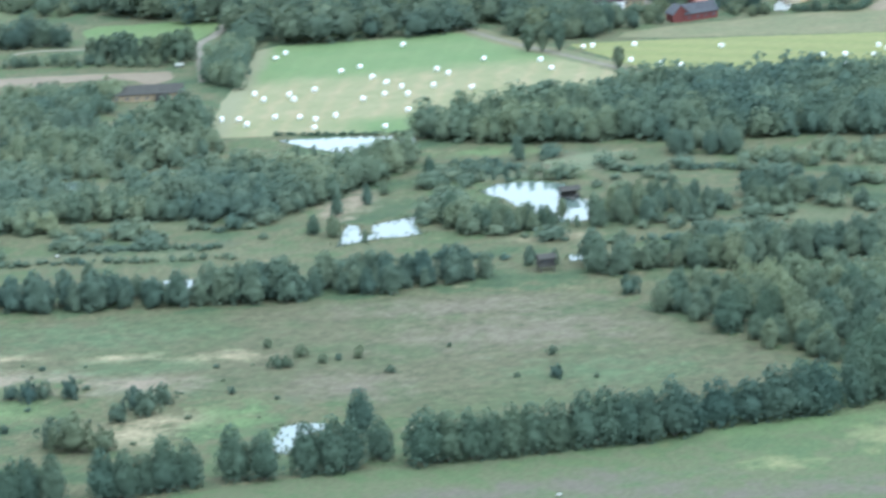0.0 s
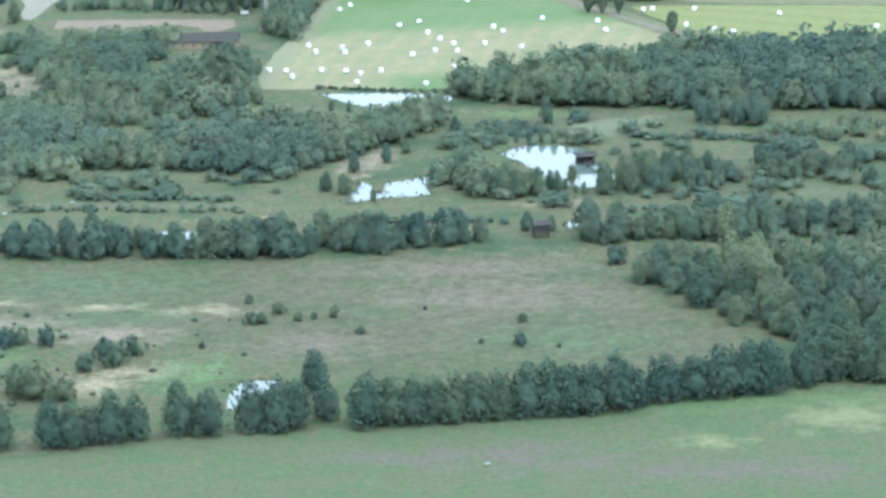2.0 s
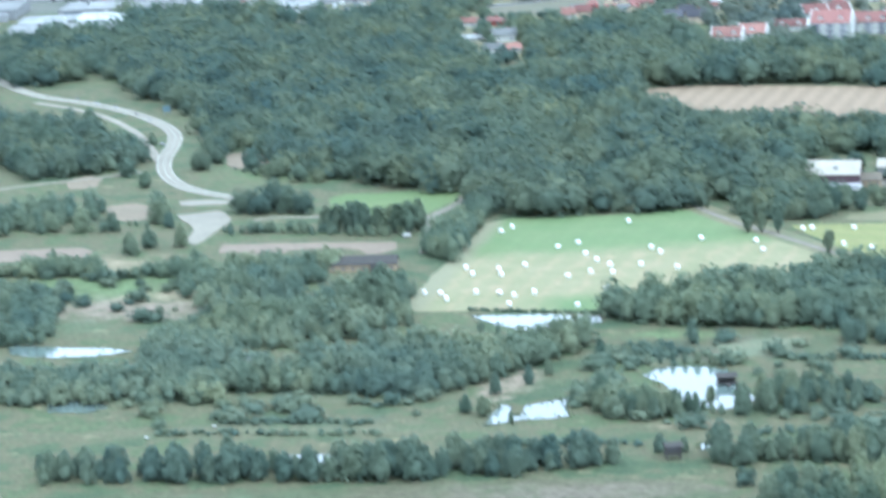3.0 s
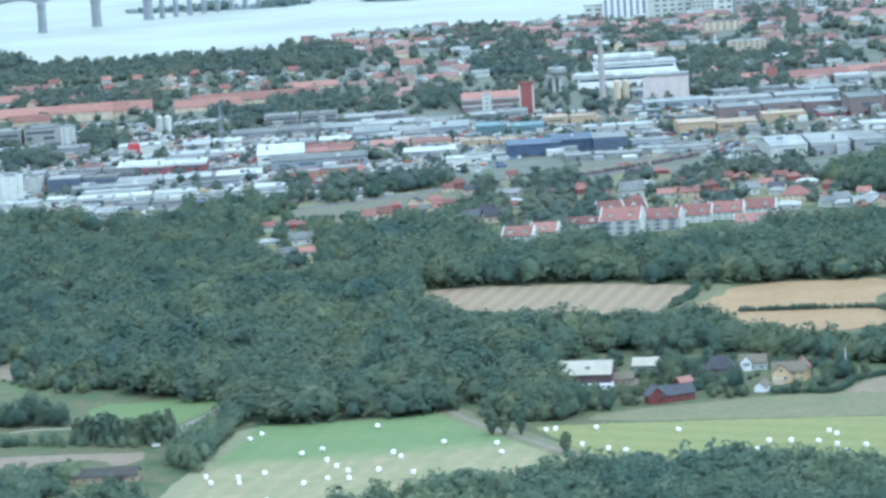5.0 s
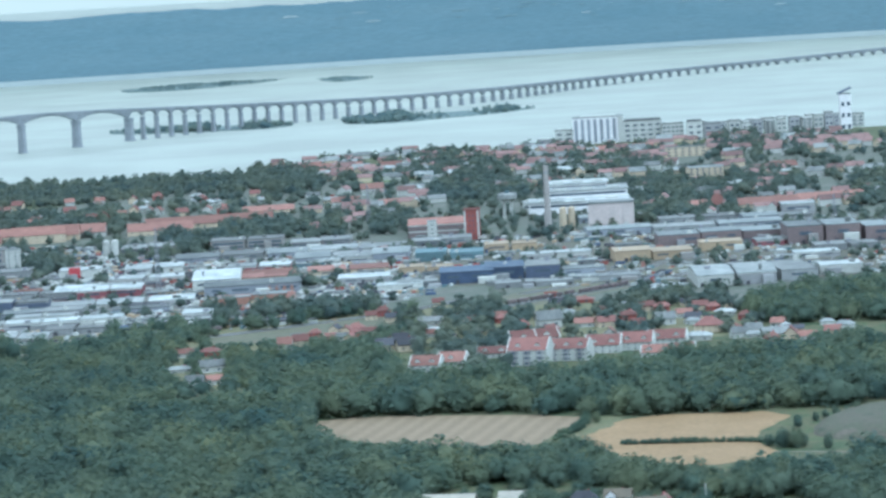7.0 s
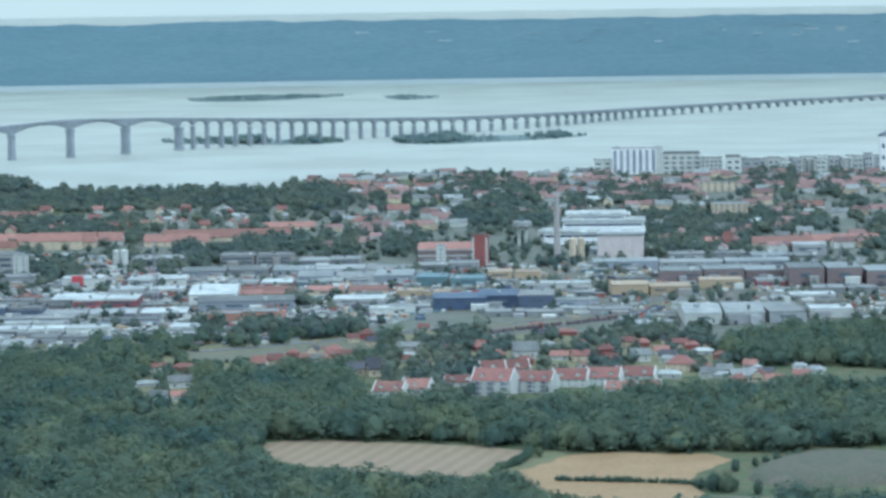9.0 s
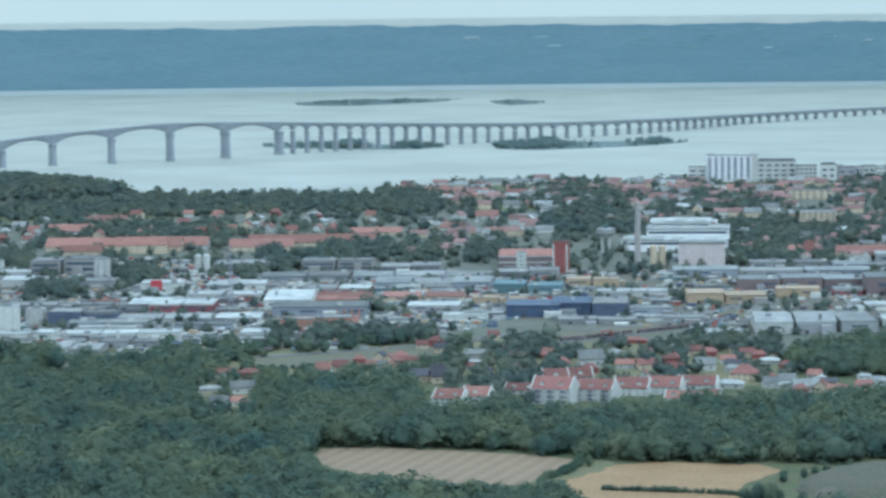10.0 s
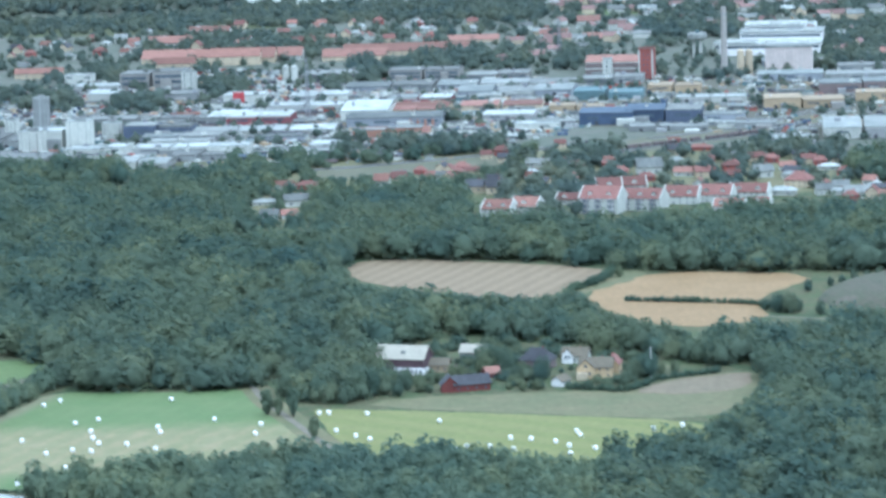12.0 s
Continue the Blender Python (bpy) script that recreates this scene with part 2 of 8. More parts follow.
CRANE = (35.4, 1390.0)
HEDGE_WHEAT = [(25.1, 962.5), (40.9, 958.5), (63.9, 950.6), (73.3, 934.0)]
HEDGE_FARM = [(14.2, 820.3), (22.0, 818.1), (28.4, 815.2), (32.7, 821.2), (36.6, 829.8), (45.0, 835.6), (52.3, 840.0)]
HEDGE_TRACK = [(20.0, 1021.3), (16.3, 1000.4), (6.8, 978.8)]
HEDGE_POND = [(-126.8, 712.2), (-114.3, 706.9), (-99.4, 701.9)]
SCRUB_MARSH = [(-197.5, 615.1), (-156.9, 613.7), (-130.7, 608.4), (-97.6, 595.8), (-70.0, 580.7), (-31.3, 584.5), (-9.2, 610.9), (-39.7, 663.1), (-61.5, 669.2), (-100.5, 670.4), (-105.9, 649.8), (-124.4, 625.6), (-176.4, 635.7), (-197.3, 638.8)]
SCRUB_LEFT = [(-243.8, 734.9), (-218.0, 728.5), (-179.3, 700.7), (-170.2, 716.7), (-195.3, 762.4), (-224.2, 791.5), (-249.3, 776.4)]
SCRUB_FRONT = [(-198.6, 471.6), (-159.7, 470.0), (-142.7, 506.5), (-147.2, 528.5), (-171.5, 536.9), (-198.1, 546.2)]
SCRUB_FARM = [(-35.6, 823.2), (-21.7, 830.0), (7.9, 819.5), (32.1, 825.4), (34.4, 858.4), (10.9, 882.8), (-8.2, 893.9), (-23.6, 890.8), (-33.7, 864.7), (-49.3, 816.5), (-41.7, 800.5)]
THICKET_LEFT_H = [(-232.5, 777.0), (-210.4, 771.2), (-211.5, 782.3), (-233.3, 788.0)]
THICKET_LEFT_I = [(-203.6, 768.7), (-187.4, 765.9), (-188.3, 777.5), (-203.9, 780.2)]
REED_BELT_A = [(-177.1, 619.0), (-161.8, 616.5), (-147.3, 611.9), (-147.6, 608.8), (-162.1, 612.4), (-176.2, 615.4)]
REED_BELT_B = [(-187.5, 611.4), (-169.4, 608.2), (-145.6, 602.4), (-145.8, 600.2), (-169.6, 605.5), (-187.6, 608.7)]
REED_BELT_C = [(-97.5, 668.0), (-89.2, 669.3), (-81.2, 656.7), (-89.5, 654.4), (-97.6, 659.9)]
REED_BELT_D = [(-65.5, 650.3), (-49.0, 648.1), (-34.1, 639.7), (-35.1, 636.2), (-50.0, 643.9), (-65.4, 645.7)]
REED_BELT_E = [(-80.4, 589.2), (-67.9, 590.1), (-52.7, 588.9), (-53.2, 586.8), (-68.5, 587.5), (-80.1, 585.9)]
REED_BELT_F = [(-132.7, 590.8), (-112.8, 590.0), (-99.5, 585.0), (-99.8, 582.9), (-113.2, 587.1), (-132.7, 587.2)]
WOOD_EDGE_B = [(-73.4, 1187.6), (-65.7, 1224.2), (-46.7, 1225.2), (-35.2, 1169.5), (-28.5, 1143.3), (-30.5, 1113.4), (-71.6, 1109.7)]
WOOD_EDGE_C = [(-99.3, 1221.7), (-88.4, 1223.8), (-86.0, 1195.9), (-96.6, 1197.3)]
WOOD_EDGE_D = [(-85.0, 1179.2), (-73.4, 1187.6), (-71.7, 1151.9), (-82.7, 1153.3)]
TOWN_GROUND = [(-355.8, 1376.4), (-542.2, 2138.2), (-281.7, 2106.0), (-107.9, 2275.2), (52.1, 2408.2), (369.5, 2325.1), (336.3, 1756.8), (249.1, 1318.6), (101.9, 1327.9), (-19.6, 1381.2), (-85.6, 1368.9), (-167.1, 1381.2)]
EDGE_GROUND = [(-150.0, 1372.0), (-85.6, 1366.0), (-19.6, 1379.0), (-30.0, 1240.0), (-60.0, 1150.0), (-120.0, 1120.0), (-150.0, 1150.0)]
EDGE_HOUSES = [(-114.2, 1254.6, 9.1, 3.5, 0), (-104.8, 1254.0, 8.7, 3.3, 3), (-76.0, 1257.7, 6.5, 5.2, 0), (-70.1, 1264.8, 6.1, 4.6, 1), (-49.9, 1290.3, 6.7, 3.3, 3), (-43.5, 1293.8, 6.3, 2.7, 1), (-37.9, 1233.2, 6.8, 5.1, 4), (-30.2, 1229.2, 7.4, 5.5, 4), (-31.9, 1251.0, 6.0, 4.8, 4), (-18.1, 1314.1, 9.5, 3.4, 2), (-114.6, 1208.4, 9.4, 2.9, 5), (-102.6, 1202.5, 8.8, 4.6, 2), (-107.4, 1164.9, 6.5, 3.8, 2), (-100.7, 1166.1, 6.3, 3.4, 0), (-75.5, 1155.0, 6.2, 2.4, 5), (-141.9, 1170.2, 6.3, 3.7, 1), (26.7, 1277.3, 9.5, 6.8, 2), (26.0, 1258.4, 7.2, 3.5, 3), (70.6, 1262.9, 7.4, 5.0, 2), (77.1, 1206.5, 8.4, 4.2, 5), (92.1, 1205.5, 6.1, 4.2, 2), (97.4, 1203.4, 5.6, 3.5, 5), (103.9, 1192.8, 9.3, 4.8, 2), (96.8, 1284.2, 6.9, 3.3, 5), (45.9, 1362.4, 11.8, 2.6, 3), (68.8, 1316.2, 6.4, 3.6, 1), (74.7, 1311.7, 6.6, 3.6, 3), (89.5, 1306.6, 6.1, 3.6, 1), (94.0, 1300.2, 5.6, 3.6, 3), (40.5, 1272.5, 8.3, 3.7, 0), (48.3, 1268.2, 7.7, 3.9, 1), (113.7, 1212.8, 6.7, 2.9, 4), (114.5, 1185.4, 7.2, 3.7, 0), (125.2, 1194.8, 6.2, 3.7, 1), (58.5, 1286.8, 6.7, 4.0, 3), (80.6, 1285.3, 6.7, 3.6, 0)]
ROAD_WEST = [(-242.4, 1270.2), (-180.6, 1299.7), (-171.2, 1334.7), (-140.6, 1351.2), (-99.4, 1362.2)]
RAIL_C = [(-152.8, 1301.2), (-129.1, 1311.6), (-107.3, 1322.3), (-80.8, 1337.0), (-47.0, 1360.3), (-23.7, 1376.2), (0.0, 1406.4)]
LANE_TREES = [(-58.5, 791.1, 6.6), (-55.4, 789.0, 5.4), (-51.6, 787.9, 7.6), (-43.1, 759.7, 5.4), (-160.0, 821.2, 6.6), (-158.2, 820.4, 6.0), (-157.2, 820.0, 6.8), (-154.2, 818.6, 7.4), (-152.4, 817.8, 7.8), (-150.3, 816.8, 7.2), (-147.1, 815.3, 6.9), (-145.4, 814.6, 6.4), (-144.1, 813.9, 7.0), (-143.0, 813.5, 6.6), (-142.1, 813.0, 7.4), (-139.7, 812.0, 8.0)]
WOOD_TOWN_EDGE = [(-264.1, 1269.4), (-169.7, 1238.3), (-164.2, 1274.3), (-133.5, 1273.8), (-123.8, 1218.1), (-113.4, 1128.2), (-108.8, 1074.9), (-225.6, 1084.8)]
WOOD_ROADSIDE = [(-205.6, 1044.4), (-198.3, 975.6), (-191.0, 934.0), (-178.0, 904.0), (-158.0, 892.0), (-165.2, 942.9), (-192.3, 1046.2)]
WOOD_ESTATE_A = [(-241.5, 1286.0), (-252.8, 1341.0), (-189.1, 1330.2), (-180.4, 1276.2)]
WOOD_ESTATE_B = [(-171.0, 1249.0), (-178.8, 1298.8), (-137.6, 1292.0), (-131.4, 1242.9)]
WOOD_LEFT_D = [(-191.7, 739.7), (-177.2, 736.2), (-162.6, 735.3), (-158.5, 762.9), (-155.4, 773.3), (-173.0, 782.6), (-191.3, 767.1)]
THICKET_REEDS = [(-46.5, 639.7), (-32.1, 638.9), (-4.6, 625.4), (3.5, 651.0), (-27.4, 656.7), (-42.3, 652.3)]
THICKET_POND = [(-109.7, 620.8), (-102.5, 603.3), (-98.0, 610.3), (-99.7, 636.5), (-105.5, 637.8)]
THICKET_WEST = [(-195.1, 649.0), (-175.1, 641.2), (-172.7, 660.1), (-178.9, 686.0), (-194.6, 697.1)]
THICKET_LONE = [(-159.3, 693.4), (-150.6, 682.7), (-146.2, 695.2), (-151.0, 708.4), (-156.8, 710.8)]
THICKET_DIAGONAL = [(-73.9, 551.0), (-55.9, 556.9), (-17.2, 554.0), (-21.7, 513.1), (-46.8, 531.4), (-60.1, 541.0)]
WOOD_FARM_LEFT = [(-58.3, 807.9), (-55.2, 866.7), (-43.0, 881.6), (-34.0, 851.8), (-29.3, 818.7), (-36.7, 806.2), (-47.3, 799.5)]
THICKET_LEFT_E = [(-238.8, 697.5), (-217.4, 698.2), (-215.5, 727.9), (-225.6, 753.1), (-247.8, 765.6)]
THICKET_LEFT_F = [(-196.4, 686.6), (-158.3, 676.2), (-154.1, 692.3), (-174.2, 710.1), (-192.6, 712.1)]
THICKET_LEFT_G = [(-225.3, 639.9), (-177.5, 633.4), (-177.7, 651.8), (-199.9, 661.2), (-228.9, 665.8)]
MOTORWAY = [(-367.2, 1399.1), (-295.6, 1201.3), (-265.5, 1118.6), (-241.0, 1082.7), (-223.5, 1050.7), (-211.4, 1014.5), (-208.4, 987.6), (-209.0, 952.2), (-206.5, 924.5), (-199.2, 898.9), (-185.8, 879.4), (-172.4, 867.8)]
SLIP_ROAD = [(-260.8, 1094.4), (-238.8, 1060.6), (-223.3, 1018.0), (-214.9, 978.0), (-210.4, 949.4)]
SIDE_ROAD = [(-266.1, 903.8), (-243.0, 918.1), (-229.4, 923.8), (-214.3, 932.3)]
JUNCTION = [(-200.4, 855.4), (-194.1, 857.1), (-187.7, 860.5), (-184.3, 842.2), (-187.6, 829.8), (-191.2, 809.9), (-194.3, 812.4), (-193.6, 836.5)]
JUNCTION_B = [(-200.6, 879.6), (-186.2, 876.2), (-185.9, 868.9), (-199.2, 869.2)]
YARD_B = [(-248.9, 815.6), (-219.5, 814.6), (-216.4, 807.5), (-218.3, 800.4), (-235.9, 799.1), (-247.0, 800.6)]
TRACK = [(-121.7, 874.6), (-127.1, 851.6), (-133.5, 834.8), (-134.6, 811.3), (-136.2, 783.0)]
ROAD_TREES = [(-179.1, 842.0), (-173.5, 844.6), (-163.8, 842.7), (-152.7, 840.2), (-139.0, 835.6), (-133.5, 834.8)]
FARM_ROAD = [(-67.7, 830.5), (-60.5, 806.6), (-51.2, 782.7), (-42.5, 759.4), (-36.5, 745.1)]
FIELD_ROAD = [(66.0, 929.8), (85.7, 921.7), (119.3, 906.4)]
SHORE = [(-836.5, 2920.9), (-602.4, 2790.6), (-490.4, 2712.9), (-334.8, 2575.3), (-291.7, 2409.2), (-244.3, 2397.2), (-198.7, 2392.2), (-115.8, 2391.0), (-72.5, 2433.9), (-48.2, 2491.2), (-18.3, 2508.1), (109.5, 2485.3), (153.3, 2511.2), (225.0, 2511.0), (364.1, 2497.1), (521.3, 2444.6)]
ISLET_A = [(-265.0, 3164.4), (-243.1, 3191.5), (-188.1, 3184.7), (-110.9, 3159.0), (-77.5, 3114.0), (-108.2, 3068.9), (-183.1, 3093.1), (-232.7, 3120.2)]
ISLET_B = [(-41.0, 3079.8), (-13.5, 3149.5), (52.1, 3185.9), (106.5, 3179.2), (156.4, 3174.0), (114.4, 3106.6), (49.5, 3061.1), (-3.1, 3034.8)]
ISLET_C = [(-323.1, 4375.3), (-237.6, 4490.2), (-98.0, 4434.9), (-141.1, 4355.9), (-225.0, 4247.4), (-298.9, 4263.7)]
ISLET_D = [(-60.6, 4359.4), (-22.0, 4417.3), (15.3, 4277.6), (-35.5, 4205.6)]
WOOD_FOREST = [(-268.0, 1270.9), (-215.0, 1266.4), (-166.8, 1189.9), (-137.9, 1112.1), (-110.6, 1095.9), (-89.9, 1097.6), (-80.8, 1119.6), (-55.3, 1090.0), (-58.8, 1028.9), (-58.2, 990.9), (-21.4, 950.8), (20.4, 927.6), (17.1, 907.2), (-28.7, 914.9), (-35.4, 876.7), (-59.9, 828.8), (-68.8, 824.3), (-121.1, 827.2), (-123.5, 858.0), (-147.5, 887.3), (-169.8, 914.6), (-188.6, 972.9), (-200.9, 1021.2), (-221.3, 1096.0), (-232.4, 1122.6), (-252.7, 1162.8)]
WOOD_FOREST_LEFT = [(-397.8, 1163.7), (-268.0, 1270.9), (-250.8, 1143.6), (-266.7, 1129.2), (-300.6, 1178.6), (-374.5, 1059.8)]
WOOD_BELT = [(-69.3, 1041.2), (-52.2, 1059.8), (16.7, 1026.4), (84.5, 1010.4), (159.6, 1032.4), (175.9, 1136.6), (118.2, 1147.9), (67.9, 1135.5), (36.1, 1122.3), (5.0, 1116.7), (-29.7, 1118.7), (-73.3, 1136.3)]
WOOD_BELT_RIGHT = [(99.3, 1284.0), (133.7, 1338.8), (177.6, 1357.2), (218.0, 1332.7), (196.2, 1200.5), (144.9, 1239.4), (106.7, 1241.9)]
WOOD_FARM = [(-64.3, 943.9), (-43.4, 968.1), (-14.4, 964.8), (5.0, 962.6), (25.4, 916.2), (41.5, 895.4), (64.7, 898.7), (118.8, 899.8), (115.1, 850.8), (64.0, 855.6), (52.2, 849.9), (28.2, 869.4), (-5.1, 893.6), (-24.4, 900.2), (-42.4, 890.7)]
WOOD_RIGHT = [(64.0, 855.6), (96.9, 869.9), (129.5, 849.5), (109.0, 625.2), (26.3, 629.1), (26.8, 698.1), (31.6, 726.6), (47.4, 741.4), (49.3, 768.1), (61.1, 803.5)]
WOOD_FIELD_EDGE = [(-99.9, 694.5), (-95.1, 702.1), (-76.8, 714.1), (-51.1, 718.7), (-37.2, 724.7), (-12.8, 721.1), (9.8, 711.0), (33.0, 704.3), (18.3, 660.2), (-8.2, 663.3), (-37.6, 671.4), (-54.6, 674.2), (-76.7, 681.0)]
WOOD_POND = [(-175.1, 641.7), (-136.7, 629.3), (-127.2, 637.9), (-115.3, 653.6), (-103.1, 670.3), (-104.1, 677.8), (-114.3, 670.2), (-130.2, 669.8), (-147.4, 666.5), (-158.9, 660.1), (-173.6, 651.0)]
WOOD_WEST = [(-182.8, 707.3), (-162.3, 697.6), (-149.6, 712.2), (-141.9, 715.4), (-138.2, 740.6), (-149.3, 731.7), (-163.7, 713.7), (-177.9, 714.5)]
WOOD_MID = [(-207.2, 576.0), (-188.4, 573.2), (-150.9, 566.5), (-119.4, 565.2), (-103.1, 570.1), (-104.4, 574.1), (-120.9, 575.0), (-150.0, 575.6), (-188.2, 582.1), (-207.3, 586.2)]
WOOD_MID_RIGHT = [(-88.8, 567.8), (-76.2, 562.3), (-64.2, 563.0), (-37.1, 564.6), (-13.9, 563.8), (-11.9, 569.9), (-34.4, 573.9), (-61.3, 575.1), (-71.9, 572.4), (-86.2, 575.6)]
WOOD_DIAGONAL = [(-82.4, 536.9), (-74.9, 519.5), (-67.2, 500.5), (-58.3, 492.3), (-44.3, 472.9), (-26.2, 500.1), (-47.2, 530.0), (-60.5, 539.6), (-72.9, 547.3), (-79.7, 546.6)]
WOOD_ISLAND = [(-82.3, 600.4), (-57.2, 600.3), (-53.2, 610.3), (-58.3, 622.7), (-68.3, 626.7), (-79.7, 608.1)]
WOOD_ISLAND_B = [(-53.0, 608.7), (-34.4, 602.4), (-31.3, 617.2), (-45.6, 625.6)]
WOOD_ISLAND_C = [(-56.3, 661.0), (-42.7, 655.4), (-36.8, 660.7), (-52.1, 669.5)]
WOOD_REEDS = [(-109.0, 614.6), (-103.3, 604.6), (-90.7, 599.8), (-88.4, 606.6), (-98.2, 616.3), (-105.6, 623.3)]
WOOD_BOTTOM_RIGHT = [(-70.6, 475.6), (-63.5, 474.4), (-43.4, 475.7), (-40.0, 486.0), (-57.8, 493.8), (-64.9, 492.9)]
WOOD_TRACK = [(-136.1, 779.9), (-129.8, 769.5), (-119.7, 825.6), (-122.2, 835.6), (-132.1, 810.1)]
WOOD_TOP_LEFT = [(-186.0, 822.0), (-160.0, 815.0), (-140.5, 805.5), (-140.0, 811.5), (-160.0, 821.5), (-186.0, 829.0)]
WOOD_LEFT_FAR = [(-256.5, 831.2), (-201.5, 836.2), (-203.5, 866.9), (-232.0, 870.8), (-262.3, 875.2)]
WOOD_LEFT_B = [(-186.9, 730.3), (-178.6, 739.2), (-165.7, 732.7), (-150.6, 725.6), (-143.2, 716.2), (-138.5, 696.8), (-164.4, 685.6), (-179.4, 703.7)]
WOOD_LEFT_C = [(-276.0, 978.5), (-243.8, 926.3), (-222.0, 929.6), (-212.1, 947.3), (-238.5, 1024.3), (-287.7, 1066.5)]
CITY_TREES = [(-472.0, 2122.1), (-179.7, 2115.7), (-37.9, 2360.8), (108.7, 2375.3), (369.8, 2375.6), (310.7, 1638.2), (210.7, 1527.3), (148.8, 1719.8), (86.3, 1658.0), (1.0, 1733.4), (-88.9, 1741.6), (-214.6, 1562.1), (-379.2, 1575.5)]
CITY_TREES_NEAR = [(-32.0, 1345.0), (46.2, 1345.0), (109.7, 1370.0), (106.7, 1241.9), (60.7, 1183.8), (9.1, 1131.4), (-25.0, 1145.0), (-40.0, 1245.0)]
WOOD_HAVEN = [(-600.0, 2420.0), (-400.0, 2440.0), (-295.1, 2408.0), (-243.1, 2383.8), (-194.1, 2384.5), (-112.0, 2376.8), (-63.6, 2404.3), (-60.7, 2300.2), (-103.5, 2199.1), (-184.7, 2175.0), (-292.6, 2144.0), (-472.0, 2122.1)]
PARK_A = [(-39.3, 2197.3), (28.7, 2200.7), (26.0, 2283.6), (-36.8, 2285.1)]
PARK_B = [(237.6, 2264.1), (275.5, 2271.7), (280.7, 2347.1), (247.5, 2338.2)]
RAIL_GREEN = [(-108.3, 1320.3), (-80.8, 1337.0), (-37.9, 1372.8), (-30.3, 1325.2), (-53.8, 1294.5), (-104.5, 1286.2)]
RAIL_MEADOW = [(12.7, 1347.4), (75.9, 1419.6), (103.9, 1451.6), (107.7, 1503.0), (66.1, 1472.2), (12.2, 1410.2)]
BALES_A = [(-85.6, 811.4), (-117.2, 805.7), (-114.2, 811.9), (-104.5, 781.2), (-99.5, 785.4), (-98.6, 770.8), (-70.4, 783.4), (-82.9, 774.6), (-81.3, 768.4), (-58.1, 776.9), (-57.8, 764.8), (-96.5, 762.2), (-93.9, 755.7), (-93.9, 746.1), (-98.8, 748.3), (-104.2, 744.1), (-86.9, 754.1), (-79.1, 748.4), (-113.2, 759.8), (-119.3, 756.6), (-119.0, 750.0), (-126.8, 759.9), (-125.5, 752.1), (-125.3, 730.2), (-120.1, 728.0), (-117.1, 724.6), (-112.5, 726.8), (-118.5, 715.3), (-103.9, 710.4), (-96.5, 727.4), (-136.7, 732.4), (-133.1, 730.8), (-132.0, 724.3)]
BALES_B = [(-45.4, 789.7), (-43.1, 790.2), (-38.7, 767.0), (-33.2, 759.8), (-29.5, 756.1), (-33.4, 788.0), (-14.8, 777.2), (-8.0, 742.0), (-5.9, 745.8), (-0.4, 745.4), (3.7, 755.1), (5.2, 741.7), (8.6, 753.4), (14.5, 750.3), (18.9, 762.1), (19.9, 757.9), (17.9, 744.8), (18.5, 736.3), (24.0, 741.7), (25.2, 707.5), (37.0, 763.5), (43.8, 767.8)]
TREES_FRONT = [(-131.9, 466.5, 7.5), (-128.7, 466.8, 6.9), (-125.5, 466.7, 6.7), (-122.7, 466.9, 6.5), (-119.8, 467.3, 6.7), (-116.5, 467.7, 6.7), (-113.3, 467.5, 6.7), (-109.2, 467.6, 7.8), (-105.9, 467.9, 7.8), (-103.1, 467.9, 7.3), (-100.2, 468.1, 7.0), (-95.9, 469.0, 8.0), (-93.2, 470.1, 5.6), (-88.9, 472.0, 6.6), (-84.3, 472.6, 6.1), (-80.0, 473.2, 7.5), (-76.1, 473.8, 7.5), (-73.1, 474.0, 7.6)]
TREES_FRONT_B = [(-158.8, 466.9, 7.7), (-154.7, 466.1, 6.6), (-138.7, 484.7, 6.4), (-148.5, 466.9, 6.9), (-145.0, 466.8, 7.4), (-142.3, 468.2, 6.6), (-137.9, 470.7, 5.7), (-168.5, 465.2, 7.3), (-165.1, 466.2, 6.2), (-187.2, 465.3, 6.2), (-183.8, 464.2, 6.5), (-176.9, 464.1, 6.8), (-173.8, 463.7, 6.5), (-189.5, 464.7, 6.2), (-171.2, 464.9, 5.4), (-67.5, 476.1, 7.4), (-62.8, 479.2, 7.8)]
SHRUBS = [(-180.0, 488.0, 5.4), (-182.7, 491.9, 4.1), (-175.6, 486.6, 3.2), (-169.8, 507.6, 3.4), (-172.7, 501.3, 2.8), (-168.4, 503.9, 3.4), (-165.5, 509.4, 3.1), (-185.5, 517.1, 3.1), (-179.1, 517.3, 3.1), (-183.3, 518.7, 2.6), (-188.0, 519.3, 2.2), (-146.8, 524.1, 2.1), (-145.4, 524.3, 1.8), (-142.4, 529.6, 2.0), (-139.4, 525.0, 1.4), (-136.9, 525.6, 1.1), (-133.7, 526.2, 1.8), (-130.1, 515.5, 1.2), (-106.2, 504.6, 1.9), (-104.3, 518.0, 1.4), (-119.0, 527.9, 0.7), (-155.0, 511.4, 1.2), (-146.8, 536.9, 1.6), (-112.0, 506.6, 0.8), (-100.4, 502.5, 0.7), (-189.5, 500.8, 1.3), (-84.8, 551.7, 3.2), (-30.9, 601.5, 3.5)]
